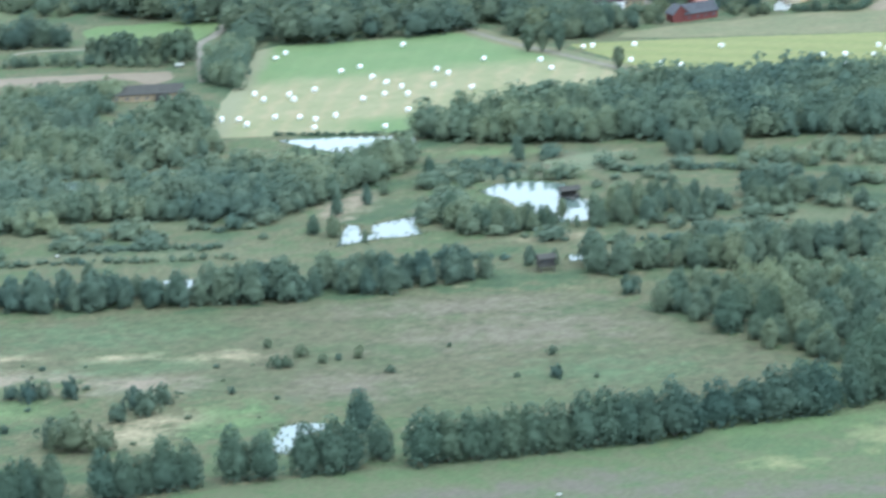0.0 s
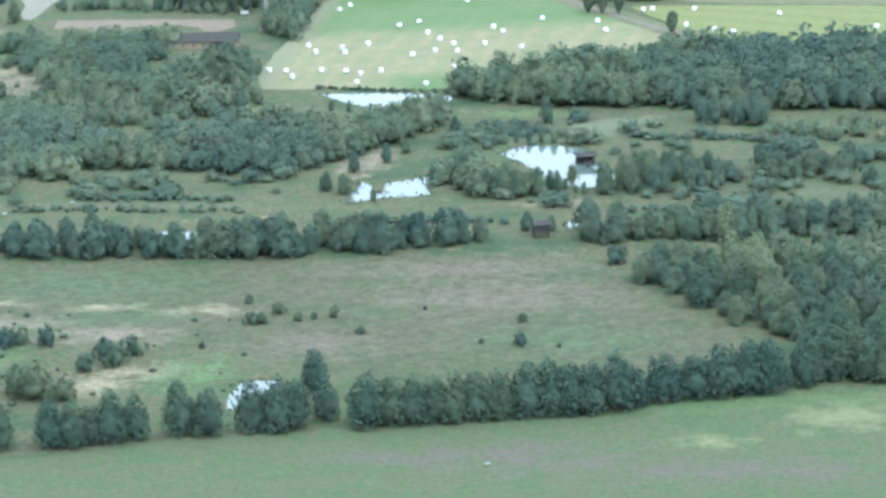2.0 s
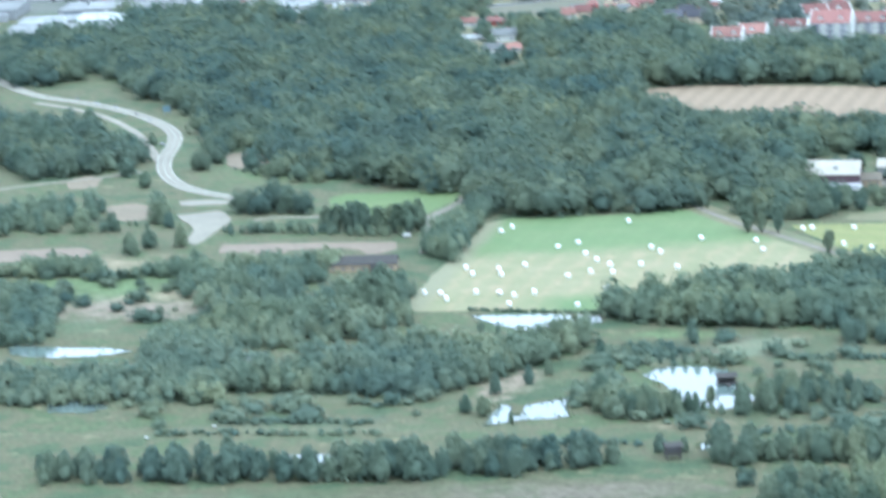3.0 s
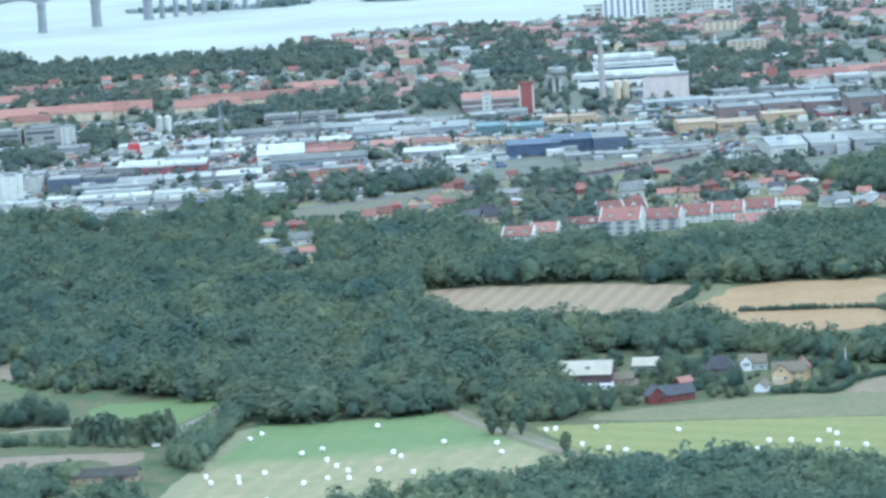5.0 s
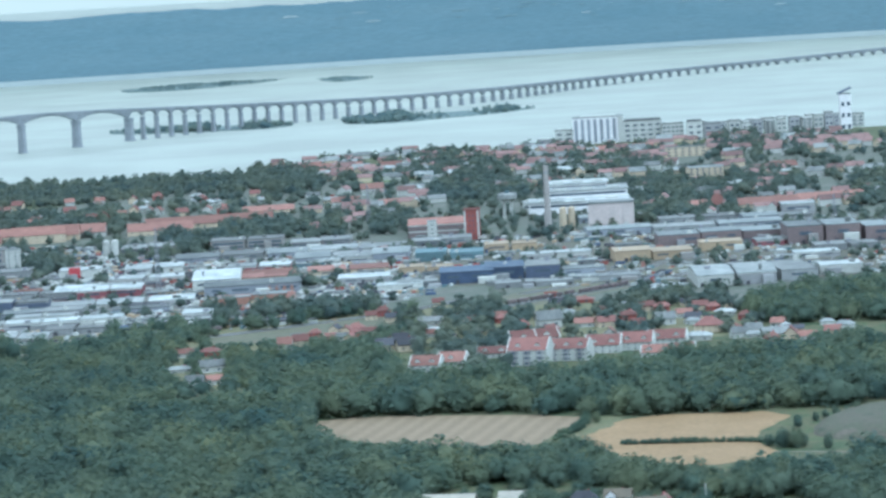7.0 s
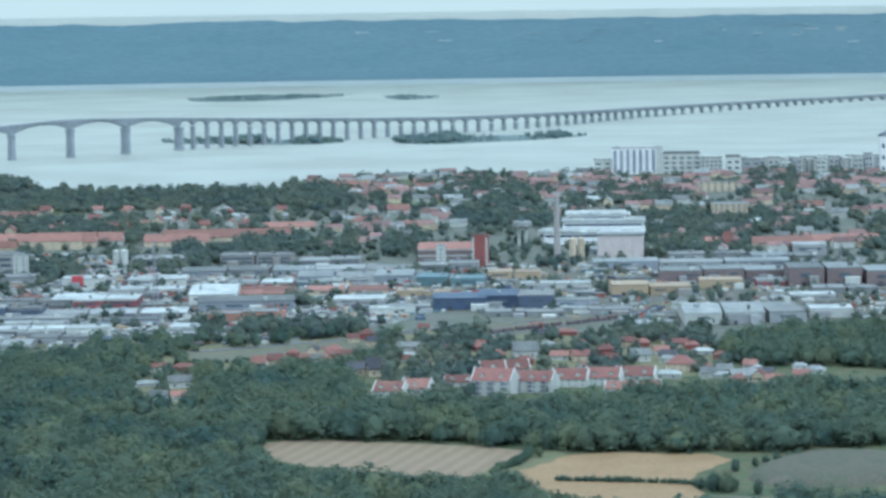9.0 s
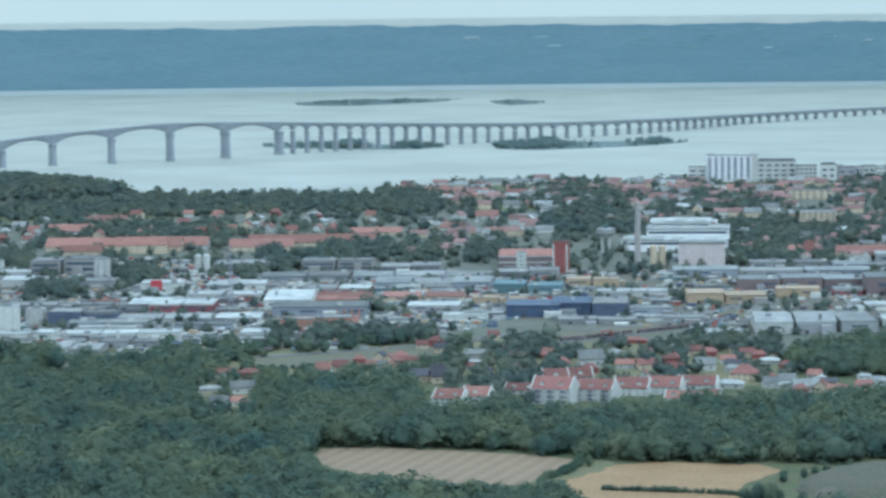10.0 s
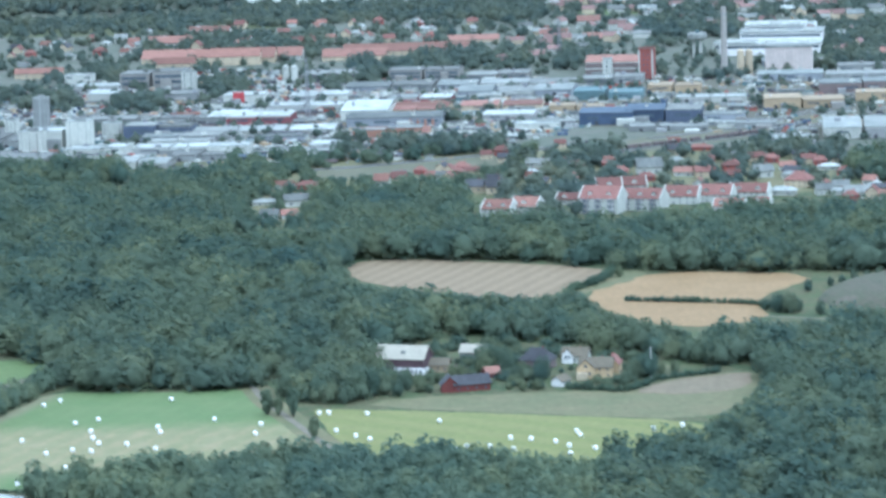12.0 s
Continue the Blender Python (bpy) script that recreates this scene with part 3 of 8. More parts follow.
POND_TREES = [(-122.2, 605.2, 2.4), (-99.0, 610.7, 3.4), (-97.9, 605.4, 3.7), (-95.8, 603.6, 4.0), (-93.8, 604.8, 3.6), (-91.5, 605.9, 3.3), (-89.2, 609.9, 2.4), (-87.6, 611.2, 2.9), (-86.5, 607.8, 2.2), (-101.0, 614.5, 2.6), (-84.9, 605.2, 1.6), (-107.1, 680.2, 3.4), (-105.0, 674.6, 3.9), (-117.6, 683.4, 2.3), (-115.7, 680.2, 2.5), (-110.7, 679.3, 3.0), (-121.9, 686.4, 2.5), (-125.4, 686.6, 2.8), (-95.6, 648.0, 2.0), (-93.4, 649.0, 2.4), (-91.0, 649.6, 2.1), (-88.6, 649.8, 2.5), (-86.2, 649.2, 2.2), (-83.8, 648.2, 2.6), (-81.4, 646.6, 2.2), (-79.2, 644.4, 2.4)]
FARM_TREES = [(-31.2, 822.9, 4.9), (-26.7, 820.9, 4.3), (-22.9, 819.0, 3.7), (-34.8, 815.3, 6.3), (-28.1, 813.2, 4.0), (-8.6, 852.1, 6.5), (-5.8, 855.2, 6.3), (-3.2, 849.0, 5.3), (7.1, 837.3, 5.3), (-0.7, 820.3, 2.3), (3.0, 818.4, 2.6), (6.5, 819.6, 2.6), (19.4, 818.5, 2.6), (24.4, 819.7, 2.9), (28.5, 824.1, 3.4), (30.5, 833.6, 4.9), (-20.6, 817.2, 2.6), (-16.5, 839.4, 3.2), (33.3, 835.0, 4.4), (-38.2, 814.0, 7.4), (66.3, 942.0, 3.3), (69.6, 937.5, 5.2), (-7.9, 842.6, 6.4), (-3.3, 843.6, 6.0), (-5.5, 844.6, 6.8), (3.1, 831.8, 4.4), (6.7, 832.4, 4.0), (0.9, 833.2, 3.6), (37.7, 838.0, 3.2), (31.7, 839.0, 3.0), (41.2, 840.0, 3.4)]
FARM_TREES += [(73.1, 935.1, 5.8), (75.3, 936.9, 3.9), (79.5, 974.7, 3.7), (81.7, 930.1, 4.2), (22.3, 1011.4, 3.5), (91.8, 927.0, 2.2), (34.8, 834.8, 6.7), (86.4, 985.1, 2.7), (90.0, 989.2, 2.7), (93.9, 993.3, 3.1), (98.0, 997.4, 2.7), (101.8, 1001.6, 3.1)]
ROAD_TREES_B = [(-236.1, 1016.8, 7.3), (-245.5, 975.4, 10.0), (-252.1, 988.5, 10.1), (-240.6, 968.5, 7.6), (-237.2, 975.3, 5.0), (-248.4, 944.0, 8.1), (-241.2, 936.8, 7.0), (-197.4, 930.2, 5.4), (-193.4, 941.5, 4.8), (-182.9, 926.2, 6.3), (-182.2, 855.2, 5.9), (-177.6, 851.4, 6.4), (-174.2, 857.6, 7.3), (-170.3, 852.2, 6.7), (-166.5, 848.7, 5.8), (-214.5, 983.6, 3.7), (-196.3, 961.7, 4.3), (-211.2, 903.9, 4.6), (-217.7, 925.4, 5.4), (-223.6, 937.2, 5.8), (-229.6, 933.7, 6.4), (-234.8, 930.0, 6.4), (-163.7, 921.0, 4.7), (-158.0, 914.5, 4.1), (-152.7, 920.1, 4.7)]
JUNCTION_TREES = [(-195.3, 807.9, 5.8), (-207.2, 800.4, 5.5), (-203.1, 808.5, 5.0), (-203.5, 844.3, 5.8), (-214.3, 835.7, 4.9), (-200.1, 836.6, 4.3), (-190.6, 782.5, 4.0), (-225.7, 799.4, 2.7), (-200.9, 750.2, 1.8), (-190.9, 754.4, 2.1)]
TREES_MID = [(-124.2, 629.5, 4.2), (-117.5, 637.3, 3.9), (-113.3, 644.6, 3.0), (-102.3, 658.4, 4.0), (-83.1, 666.8, 5.0), (-94.5, 604.1, 4.3), (-98.1, 604.5, 3.9), (-89.2, 607.9, 3.6), (-84.6, 612.5, 3.6), (-91.8, 605.0, 3.4), (-88.0, 605.5, 3.1), (-83.5, 603.7, 2.2), (-80.4, 604.5, 2.9), (-130.3, 615.5, 3.5), (-127.1, 611.9, 4.1), (-97.0, 577.4, 3.5), (-92.8, 576.7, 2.9), (-101.4, 606.8, 5.0), (-104.7, 615.4, 5.7), (-153.9, 692.3, 6.9), (-157.9, 694.0, 5.8), (-145.9, 713.8, 10.7), (-149.6, 712.2, 10.1)]
TREES_MID += [(-56.4, 817.9, 5.5), (-137.1, 816.6, 7.5), (-177.1, 736.8, 6.7), (-181.8, 745.5, 6.2), (-170.6, 747.6, 5.6), (-165.7, 745.5, 5.0)]
WATERFRONT = [(127.2, 2506.1, 14.2, 12, 11.2), (153.0, 2495.3, 38.5, 16, 19.7), (186.2, 2490.9, 28.6, 16, 15.4), (207.2, 2473.6, 16.1, 14, 12.7), (222.5, 2464.3, 11.0, 12, 14.4), (237.2, 2476.8, 12.8, 12, 11.1), (253.6, 2474.7, 8.5, 10, 12.7), (262.8, 2473.4, 6.8, 10, 10.2), (272.0, 2479.5, 6.8, 10, 11.9), (281.0, 2478.3, 7.2, 10, 10.2), (288.7, 2470.0, 6.8, 10, 11.9), (299.2, 2475.9, 7.6, 10, 12.7), (307.5, 2467.5, 7.6, 10, 11.0), (318.1, 2480.7, 6.8, 10, 12.8), (326.0, 2479.6, 6.0, 10, 14.5)]
WATERFRONT += [(340.0, 2485.1, 8.5, 10, 26.4), (236.6, 2551.8, 9.6, 9, 8.8), (245.8, 2520.1, 13.0, 9, 9.5), (255.4, 2533.9, 7.0, 9, 8.7), (268.9, 2562.9, 10.6, 9, 7.0), (277.2, 2546.3, 7.9, 9, 8.7), (290.1, 2560.0, 11.4, 9, 7.9), (299.1, 2543.3, 7.0, 9, 9.6), (310.8, 2549.4, 11.4, 9, 7.9), (321.0, 2540.3, 7.8, 9, 9.6), (332.7, 2546.4, 10.5, 9, 8.7), (342.8, 2537.3, 8.7, 9, 9.6), (356.5, 2535.4, 10.4, 9, 8.7), (203.8, 2540.9, 26.2, 9, 8.7), (111.5, 2479.0, 12.8, 9, 6.0)]
FACTORY = [(88.1, 1837.6, 47.4, 30, 15.8), (92.2, 1718.0, 23.0, 16, 13.6), (65.3, 1839.8, 23.7, 20, 8.9), (18.2, 1707.4, 8.2, 9, 17.0), (1.7, 1733.3, 28.3, 10, 10.1), (-2.6, 1716.2, 4.7, 6, 10.0), (180.6, 2050.6, 22.9, 10, 8.5), (193.7, 1744.1, 16.5, 12, 6.0)]
CLEARINGS = [[(-192.1, 960.4), (-183.1, 961.2), (-176.8, 932.8), (-189.3, 927.9)], [(-233.8, 927.7), (-225.2, 929.4), (-223.8, 907.2), (-233.1, 906.7)], [(-219.5, 877.9), (-207.4, 877.6), (-204.4, 849.4), (-216.1, 850.6)]]
HALLS = [(-179.1, 1610.1, 20.1, 18, 5.0, "white"), (-158.8, 1510.8, 30.3, 24, 3.9, "maroon"), (-151.6, 1468.4, 69.3, 23, 1.5, "pale"), (-109.8, 1518.7, 21.7, 54, 4.7, "white"), (-193.0, 1529.8, 33.1, 16, 2.1, "grey"), (-193.5, 1465.0, 20.8, 15, 4.8, "navy"), (-88.1, 1545.3, 29.8, 34, 2.1, "orange"), (-92.7, 1484.3, 43.5, 27, 4.6, "slate"), (-92.3, 1444.1, 31.6, 12, 3.2, "brick"), (-91.7, 1603.9, 32.6, 21, 2.2, "maroon"), (-99.7, 1728.4, 39.6, 21, 5.4, "bands"), (-100.9, 1671.3, 69.1, 29, 2.3, "slate"), (-152.9, 1749.0, 30.2, 28, 2.4, "bands"), (-154.0, 1381.4, 17.7, 16, 4.1, "white"), (-141.3, 1351.3, 13.6, 8, 2.6, "blue"), (-140.7, 1437.2, 25.3, 14, 1.7, "slate"), (-182.8, 1424.7, 27.2, 19, 2.0, "pale"), (-119.0, 1373.9, 21.4, 11, 1.9, "grey"), (-172.4, 1386.4, 24.0, 16, 1.9, "grey")]
HALLS += [(-114.4, 1395.7, 12.5, 18, 2.4, "pale"), (-214.5, 1637.6, 17.0, 22, 3.7, "grey"), (-143.9, 1625.2, 29.5, 25, 2.5, "pale"), (-145.2, 1580.7, 38.2, 20, 1.9, "pale"), (-48.5, 1555.5, 40.7, 26, 2.4, "orange"), (-45.6, 1620.2, 59.1, 35, 3.3, "slate"), (-50.5, 1611.8, 28.3, 12, 2.5, "white"), (1.4, 1596.7, 34.9, 24, 4.1, "teal"), (4.3, 1476.3, 23.9, 27, 5.3, "blue"), (30.6, 1479.8, 34.7, 30, 5.9, "blue"), (-26.2, 1463.4, 20.2, 12, 2.5, "white"), (-41.5, 1507.4, 23.4, 21, 2.6, "pale"), (-18.4, 1469.7, 18.2, 15, 2.5, "grey"), (-12.1, 1540.9, 26.5, 16, 2.7, "tan"), (33.2, 1627.9, 27.5, 18, 3.4, "tan"), (51.0, 1570.2, 34.1, 14, 2.7, "pale"), (57.1, 1478.0, 19.1, 15, 3.3, "slate"), (-60.6, 1724.6, 32.6, 24, 2.4, "bands"), (-41.4, 1680.2, 50.6, 26, 1.7, "pale")]
HALLS += [(1.2, 1679.0, 31.8, 23, 2.9, "grey"), (32.4, 1443.9, 34.8, 14, 2.0, "grey"), (134.6, 1597.4, 62.4, 27, 5.2, "brown"), (189.8, 1566.5, 55.5, 33, 8.4, "brown"), (125.3, 1676.1, 101.3, 23, 3.5, "slate"), (93.6, 1531.3, 37.5, 22, 5.0, "tan"), (129.7, 1559.4, 20.5, 17, 4.0, "tan"), (124.9, 1395.6, 53.6, 46, 4.8, "white"), (164.3, 1415.5, 18.7, 19, 3.9, "white"), (83.5, 1379.0, 18.1, 18, 2.4, "pale"), (160.9, 1568.7, 27.2, 17, 2.7, "maroon"), (184.8, 1524.1, 31.7, 19, 2.6, "grey"), (165.5, 1494.4, 20.7, 15, 2.6, "pale"), (70.7, 1447.7, 18.5, 15, 2.0, "grey"), (98.8, 1766.1, 40.8, 21, 2.7, "slate"), (138.0, 1722.1, 44.6, 20, 3.0, "grey"), (177.9, 1707.5, 38.4, 23, 3.0, "slate"), (193.6, 1740.3, 17.5, 21, 5.4, "pale"), (-243.8, 1719.2, 35.0, 24, 7.5, "bands")]
HALLS += [(-197.7, 1460.6, 30.5, 18, 5.6, "navy"), (-271.4, 1709.5, 24.5, 20, 2.4, "pale"), (-255.6, 1642.3, 14.3, 25, 4.3, "white"), (-180.5, 1392.0, 31.5, 16, 2.9, "pale"), (-219.5, 1399.6, 14.7, 16, 2.0, "white"), (-205.0, 1396.8, 8.5, 16, 2.9, "white"), (-183.9, 1438.5, 36.3, 19, 2.5, "slate"), (-167.2, 1536.0, 37.3, 33, 1.6, "pale"), (-230.1, 1523.2, 22.6, 19, 2.7, "grey"), (-242.8, 1427.0, 17.5, 17, 7.5, "white"), (-270.7, 1426.9, 54.1, 57, 3.9, "grey"), (-253.8, 1357.4, 51.2, 32, 2.8, "grey"), (-257.9, 1311.5, 64.8, 32, 2.5, "pale"), (-271.8, 1275.9, 41.7, 32, 3.1, "grey"), (-319.6, 1437.1, 44.6, 46, 3.0, "grey"), (-315.2, 1357.6, 39.8, 41, 3.5, "grey"), (-186.0, 1339.7, 27.5, 22, 2.7, "white"), (-163.6, 1363.5, 27.9, 22, 2.3, "grey"), (-271.5, 1253.6, 10.8, 15, 2.2, "white")]
ROWS_ORANGE = [(-216.7, 1867.3, 37.9, 10, 8.3), (-192.1, 1881.2, 16.8, 10, 7.1), (-152.1, 1869.1, 37.0, 10, 6.4), (-125.1, 1899.6, 73.5, 10, 6.5), (-87.3, 1551.7, 24.8, 12, 4.3), (-90.2, 1446.7, 33.6, 8, 3.5), (-258.8, 1879.6, 35.5, 10, 7.1), (-53.8, 2349.9, 48.4, 10, 5.6), (-77.3, 2392.2, 37.0, 10, 4.9), (-27.1, 2114.4, 14.5, 10, 5.1), (-280.7, 2003.8, 27.5, 10, 6.2), (184.9, 1800.8, 35.0, 10, 5.0), (221.7, 1808.9, 36.7, 10, 5.0), (151.8, 1807.9, 18.3, 10, 4.7), (235.7, 2090.2, 16.5, 9, 5.0)]
ROWS_ORANGE += [(-70.0, 2351.9, 16.2, 8, 4.8), (-48.8, 2298.8, 23.7, 8, 5.1), (-13.7, 1975.9, 23.8, 9, 4.1), (-7.4, 2344.1, 20.1, 8, 4.8), (122.9, 2373.5, 28.5, 8, 4.1), (162.7, 2388.6, 41.0, 8, 4.1), (39.2, 2364.3, 24.4, 8, 4.1), (67.9, 2373.9, 32.6, 8, 4.1), (-45.1, 2016.6, 17.3, 9, 4.2), (-272.3, 2100.2, 28.9, 9, 5.1), (-92.1, 1984.1, 30.7, 9, 4.1)]
FLATS_RED = [(-24.7, 1163.0, 10.5, 11, 6.8), (-15.1, 1168.9, 9.7, 11, 6.9), (0.9, 1192.6, 11.9, 9, 4.7), (12.4, 1163.9, 14.1, 12, 11.7), (26.7, 1171.1, 15.0, 11, 9.3), (12.6, 1219.3, 9.3, 9, 7.4), (21.8, 1225.8, 8.9, 9, 6.8), (40.7, 1186.7, 12.5, 10, 7.8), (52.8, 1189.3, 12.3, 10, 7.8), (65.1, 1198.7, 13.9, 10, 6.6), (57.6, 1162.8, 10.9, 9, 5.4), (67.8, 1173.5, 8.5, 8, 4.1), (83.9, 1228.9, 9.4, 8, 7.4)]
TANKS = [(-226.7, 1426.8, 11.0, 8, 11.5), (-245.1, 1412.4, 10.1, 8, 8.9), (-264.3, 1462.4, 5.6, 6, 9.2), (-258.0, 1497.7, 6.8, 6, 15.7), (-219.3, 1465.2, 7.7, 8, 6.6), (-218.0, 1682.2, 7.0, 6, 11.1)]
SHEDS_WEST = [(-319.8, 1794.8, 26.6, 8, 5.6), (-288.8, 1752.2, 15.2, 8, 6.1), (-249.8, 1830.2, 23.8, 8, 7.0), (-223.2, 1856.7, 37.0, 10, 9.0)]
BARN = (-29.1, 843.8, 14.0, 7.4)
FARM_PLOTS = [(-29.1, 848.3, 8.0, 7.0), (-19.5, 849.0, 4.0, 5.0), (-12.4, 866.2, 5.0, 5.0), (-11.5, 820.0, 7.5, 6.0), (-6.2, 837.3, 3.0, 4.5), (5.1, 852.1, 6.0, 6.0), (14.9, 859.0, 5.0, 6.0), (21.0, 836.0, 8.0, 8.0), (12.4, 824.0, 4.0, 4.5), (35.2, 834.0, 1.5, 4.0)]
POND_HUT = [(-80.1, 627.7, 4.3, 2, 2.8)]
LONG_HOUSE = [(-150.5, 763.8, 15.9, 6, 4.1)]
HUT = [(-95.1, 571.5, 3.1, 3, 2.7)]
WHITE_VAN = [(-140.2, 806.3, 2.7, 1.2, 1.2)]
TOWERS = [(58.2, 1717.6, 35.5), (43.8, 1834.0, 13.9), (-136.5, 1522.5, 30.1), (-33.7, 1849.5, 22.3), (197.8, 1648.2, 17.0), (-171.2, 1731.5, 8.9), (147.6, 1719.9, 14.8), (69.0, 1727.1, 11.9)]
BRIDGE = [[-587.1, 2766.1, 4.7], [-542.5, 2781.6, 11.2], [-497.3, 2797.1, 16.8], [-455.7, 2822.6, 22.5], [-415.7, 2848.0, 26.4], [-367.6, 2873.4, 29.8], [-319.1, 2898.7, 32.9], [-274.5, 2943.7, 31.7], [-231.2, 3003.7, 29.0], [-118.0, 3118.6, 22.4], [5.2, 3243.6, 16.4], [121.2, 3373.8, 13.6], [252.9, 3599.2, 9.9], [396.3, 3789.7, 8.1], [520.8, 3945.1, 6.2], [797.4, 4191.1, 8.4]]
HIGH_PIERS = [[-587.1, 2766.1], [-542.5, 2781.6], [-497.3, 2797.1], [-455.7, 2822.6], [-415.7, 2848.0], [-367.6, 2873.4], [-319.1, 2898.7], [-274.5, 2943.7], [-231.2, 3003.7]]
LOW_SPAN = 17.5
WHITE_SPOTS = [(-177.2, 613.0), (-117.2, 445.2), (-189.3, 606.2)]
ROAD_SIGN = [(-214.6, 1048.8)]
TRAIN = [(86.7, 1448.0, 20)]



GROUND = 1.0


# ---- materials ----
def material(name):
    m = bpy.data.materials.new(name)
    m.use_nodes = True
    nodes, links = m.node_tree.nodes, m.node_tree.links
    return m, nodes, links, nodes["Principled BSDF"]


def noise_at(nodes, links, size, detail=4, rough=0.6, flat=1.0):
    g = nodes.new("ShaderNodeNewGeometry")
    n = nodes.new("ShaderNodeTexNoise")
    n.inputs["Scale"].default_value, n.inputs["Detail"].default_value = 1 / size, detail
    n.inputs["Roughness"].default_value = rough
    at = nodes.new("ShaderNodeVectorMath")
    at.operation, at.inputs[1].default_value = "MULTIPLY", (1, 1, flat)
    links.new(g.outputs["Position"], at.inputs[0])
    links.new(at.outputs[0], n.inputs["Vector"])
    return n.outputs["Fac"]


def ramp(nodes, links, fac, stops):
    r = nodes.new("ShaderNodeValToRGB")
    while len(r.color_ramp.elements) < len(stops):
        r.color_ramp.elements.new(0.5)
    for e, (p, c) in zip(r.color_ramp.elements, stops):
        e.position, e.color = p, (*c, 1)
    links.new(fac, r.inputs[0])
    return r.outputs[0]


def mixed(nodes, links, fac, a, b, how="MIX"):
    m = nodes.new("ShaderNodeMix")
    m.data_type, m.blend_type = "RGBA", how
    for sock, v in ((m.inputs[0], fac), (m.inputs[6], a), (m.inputs[7], b)):
        if isinstance(v, bpy.types.NodeSocket):
            links.new(v, sock)
        elif isinstance(v, tuple):
            sock.default_value = (*v, 1)
        else:
            sock.default_value = v
    return m.outputs[2]


def noisy(name, a, b, size, fine=None, rough=0.9, bump=0.0, metal=0.0, spread=0.0, mottle=0.26, flat=1.0):
    """A surface of two colours, mottled at two scales; spread: how much single objects differ."""
    m, nodes, links, bsdf = material(name)
    big = noise_at(nodes, links, size, flat=flat)
    small = noise_at(nodes, links, fine or size / 7, 3, 0.7, flat)
    mid = tuple((p + q) / 2 for p, q in zip(a, b))
    col = ramp(nodes, links, big, [(0.3, a), (0.5, mid), (0.7, b)])
    shade = ramp(nodes, links, small, [(0.25, (1 - mottle,) * 3), (0.75, (1 + mottle,) * 3)])
    col = mixed(nodes, links, 1.0, col, shade, "MULTIPLY")
    if spread:
        info = nodes.new("ShaderNodeObjectInfo")
        tone = ramp(nodes, links, info.outputs["Random"], [(0, (1 - spread,) * 3), (1, (1 + spread,) * 3)])
        col = mixed(nodes, links, 1.0, col, tone, "MULTIPLY")
    links.new(col, bsdf.inputs["Base Color"])
    bsdf.inputs["Roughness"].default_value, bsdf.inputs["Metallic"].default_value = rough, metal
    bsdf.inputs["Specular IOR Level"].default_value = 0.3
    if bump:
        b_ = nodes.new("ShaderNodeBump")
        b_.inputs["Strength"].default_value, b_.inputs["Distance"].default_value = bump, (fine or size / 7) * 0.5
        links.new(small, b_.inputs["Height"])
        links.new(b_.outputs[0], bsdf.inputs["Normal"])
    return m


def leafy(name, dark, light, size=5.0):
    """Foliage: every tree has a tone of its own, clumps differ within it."""
    m, nodes, links, bsdf = material(name)
    info, tone = nodes.new("ShaderNodeObjectInfo"), nodes.new("ShaderNodeAttribute")
    tone.attribute_name = "tone"
    own = nodes.new("ShaderNodeMath")
    own.operation = "ADD"
    links.new(info.outputs["Random"], own.inputs[0])
    links.new(tone.outputs["Fac"], own.inputs[1])
    wrap = nodes.new("ShaderNodeMath")
    wrap.operation = "FRACT"
    links.new(own.outputs[0], wrap.inputs[0])
    mid = tuple((p + q) / 2 for p, q in zip(dark, light))
    col = ramp(nodes, links, wrap.outputs[0], [(0.0, dark), (0.55, mid), (1.0, light)])
    clump = ramp(nodes, links, noise_at(nodes, links, 0.35, 4, 0.75), [(0.25, (0.88,) * 3), (0.75, (1.12,) * 3)])
    col = mixed(nodes, links, 1.0, col, clump, "MULTIPLY")
    wide = ramp(nodes, links, noise_at(nodes, links, size * 8, 2), [(0.3, (0.78, 0.85, 0.89)), (0.7, (1.24, 1.15, 0.94))])
    col = mixed(nodes, links, 1.0, col, wide, "MULTIPLY")
    links.new(col, bsdf.inputs["Base Color"])
    bsdf.inputs["Roughness"].default_value = 0.8
    bsdf.inputs["Specular IOR Level"].default_value = 0.12
    g = nodes.new("ShaderNodeNewGeometry")
    lean = nodes.new("ShaderNodeVectorMath")
    lean.operation, lean.inputs[1].default_value = "ADD", (0, 0, 1.1)
    links.new(g.outputs["Normal"], lean.inputs[0])
    unit = nodes.new("ShaderNodeVectorMath")
    unit.operation = "NORMALIZE"
    links.new(lean.outputs[0], unit.inputs[0])
    links.new(unit.outputs[0], bsdf.inputs["Normal"])
    glow = nodes.new("ShaderNodeBsdfTranslucent")
    links.new(col, glow.inputs["Color"])
    both = nodes.new("ShaderNodeMixShader")
    thin = nodes.new("ShaderNodeAttribute")
    thin.attribute_name = "thin"
    part_through = nodes.new("ShaderNodeMath")
    part_through.operation, part_through.inputs[1].default_value = "MULTIPLY", 0.5
    links.new(thin.outputs["Fac"], part_through.inputs[0])
    links.new(part_through.outputs[0], both.inputs[0])
    links.new(bsdf.outputs[0], both.inputs[1])
    links.new(glow.outputs[0], both.inputs[2])
    links.new(both.outputs[0], nodes["Material Output"].inputs["Surface"])
    return m


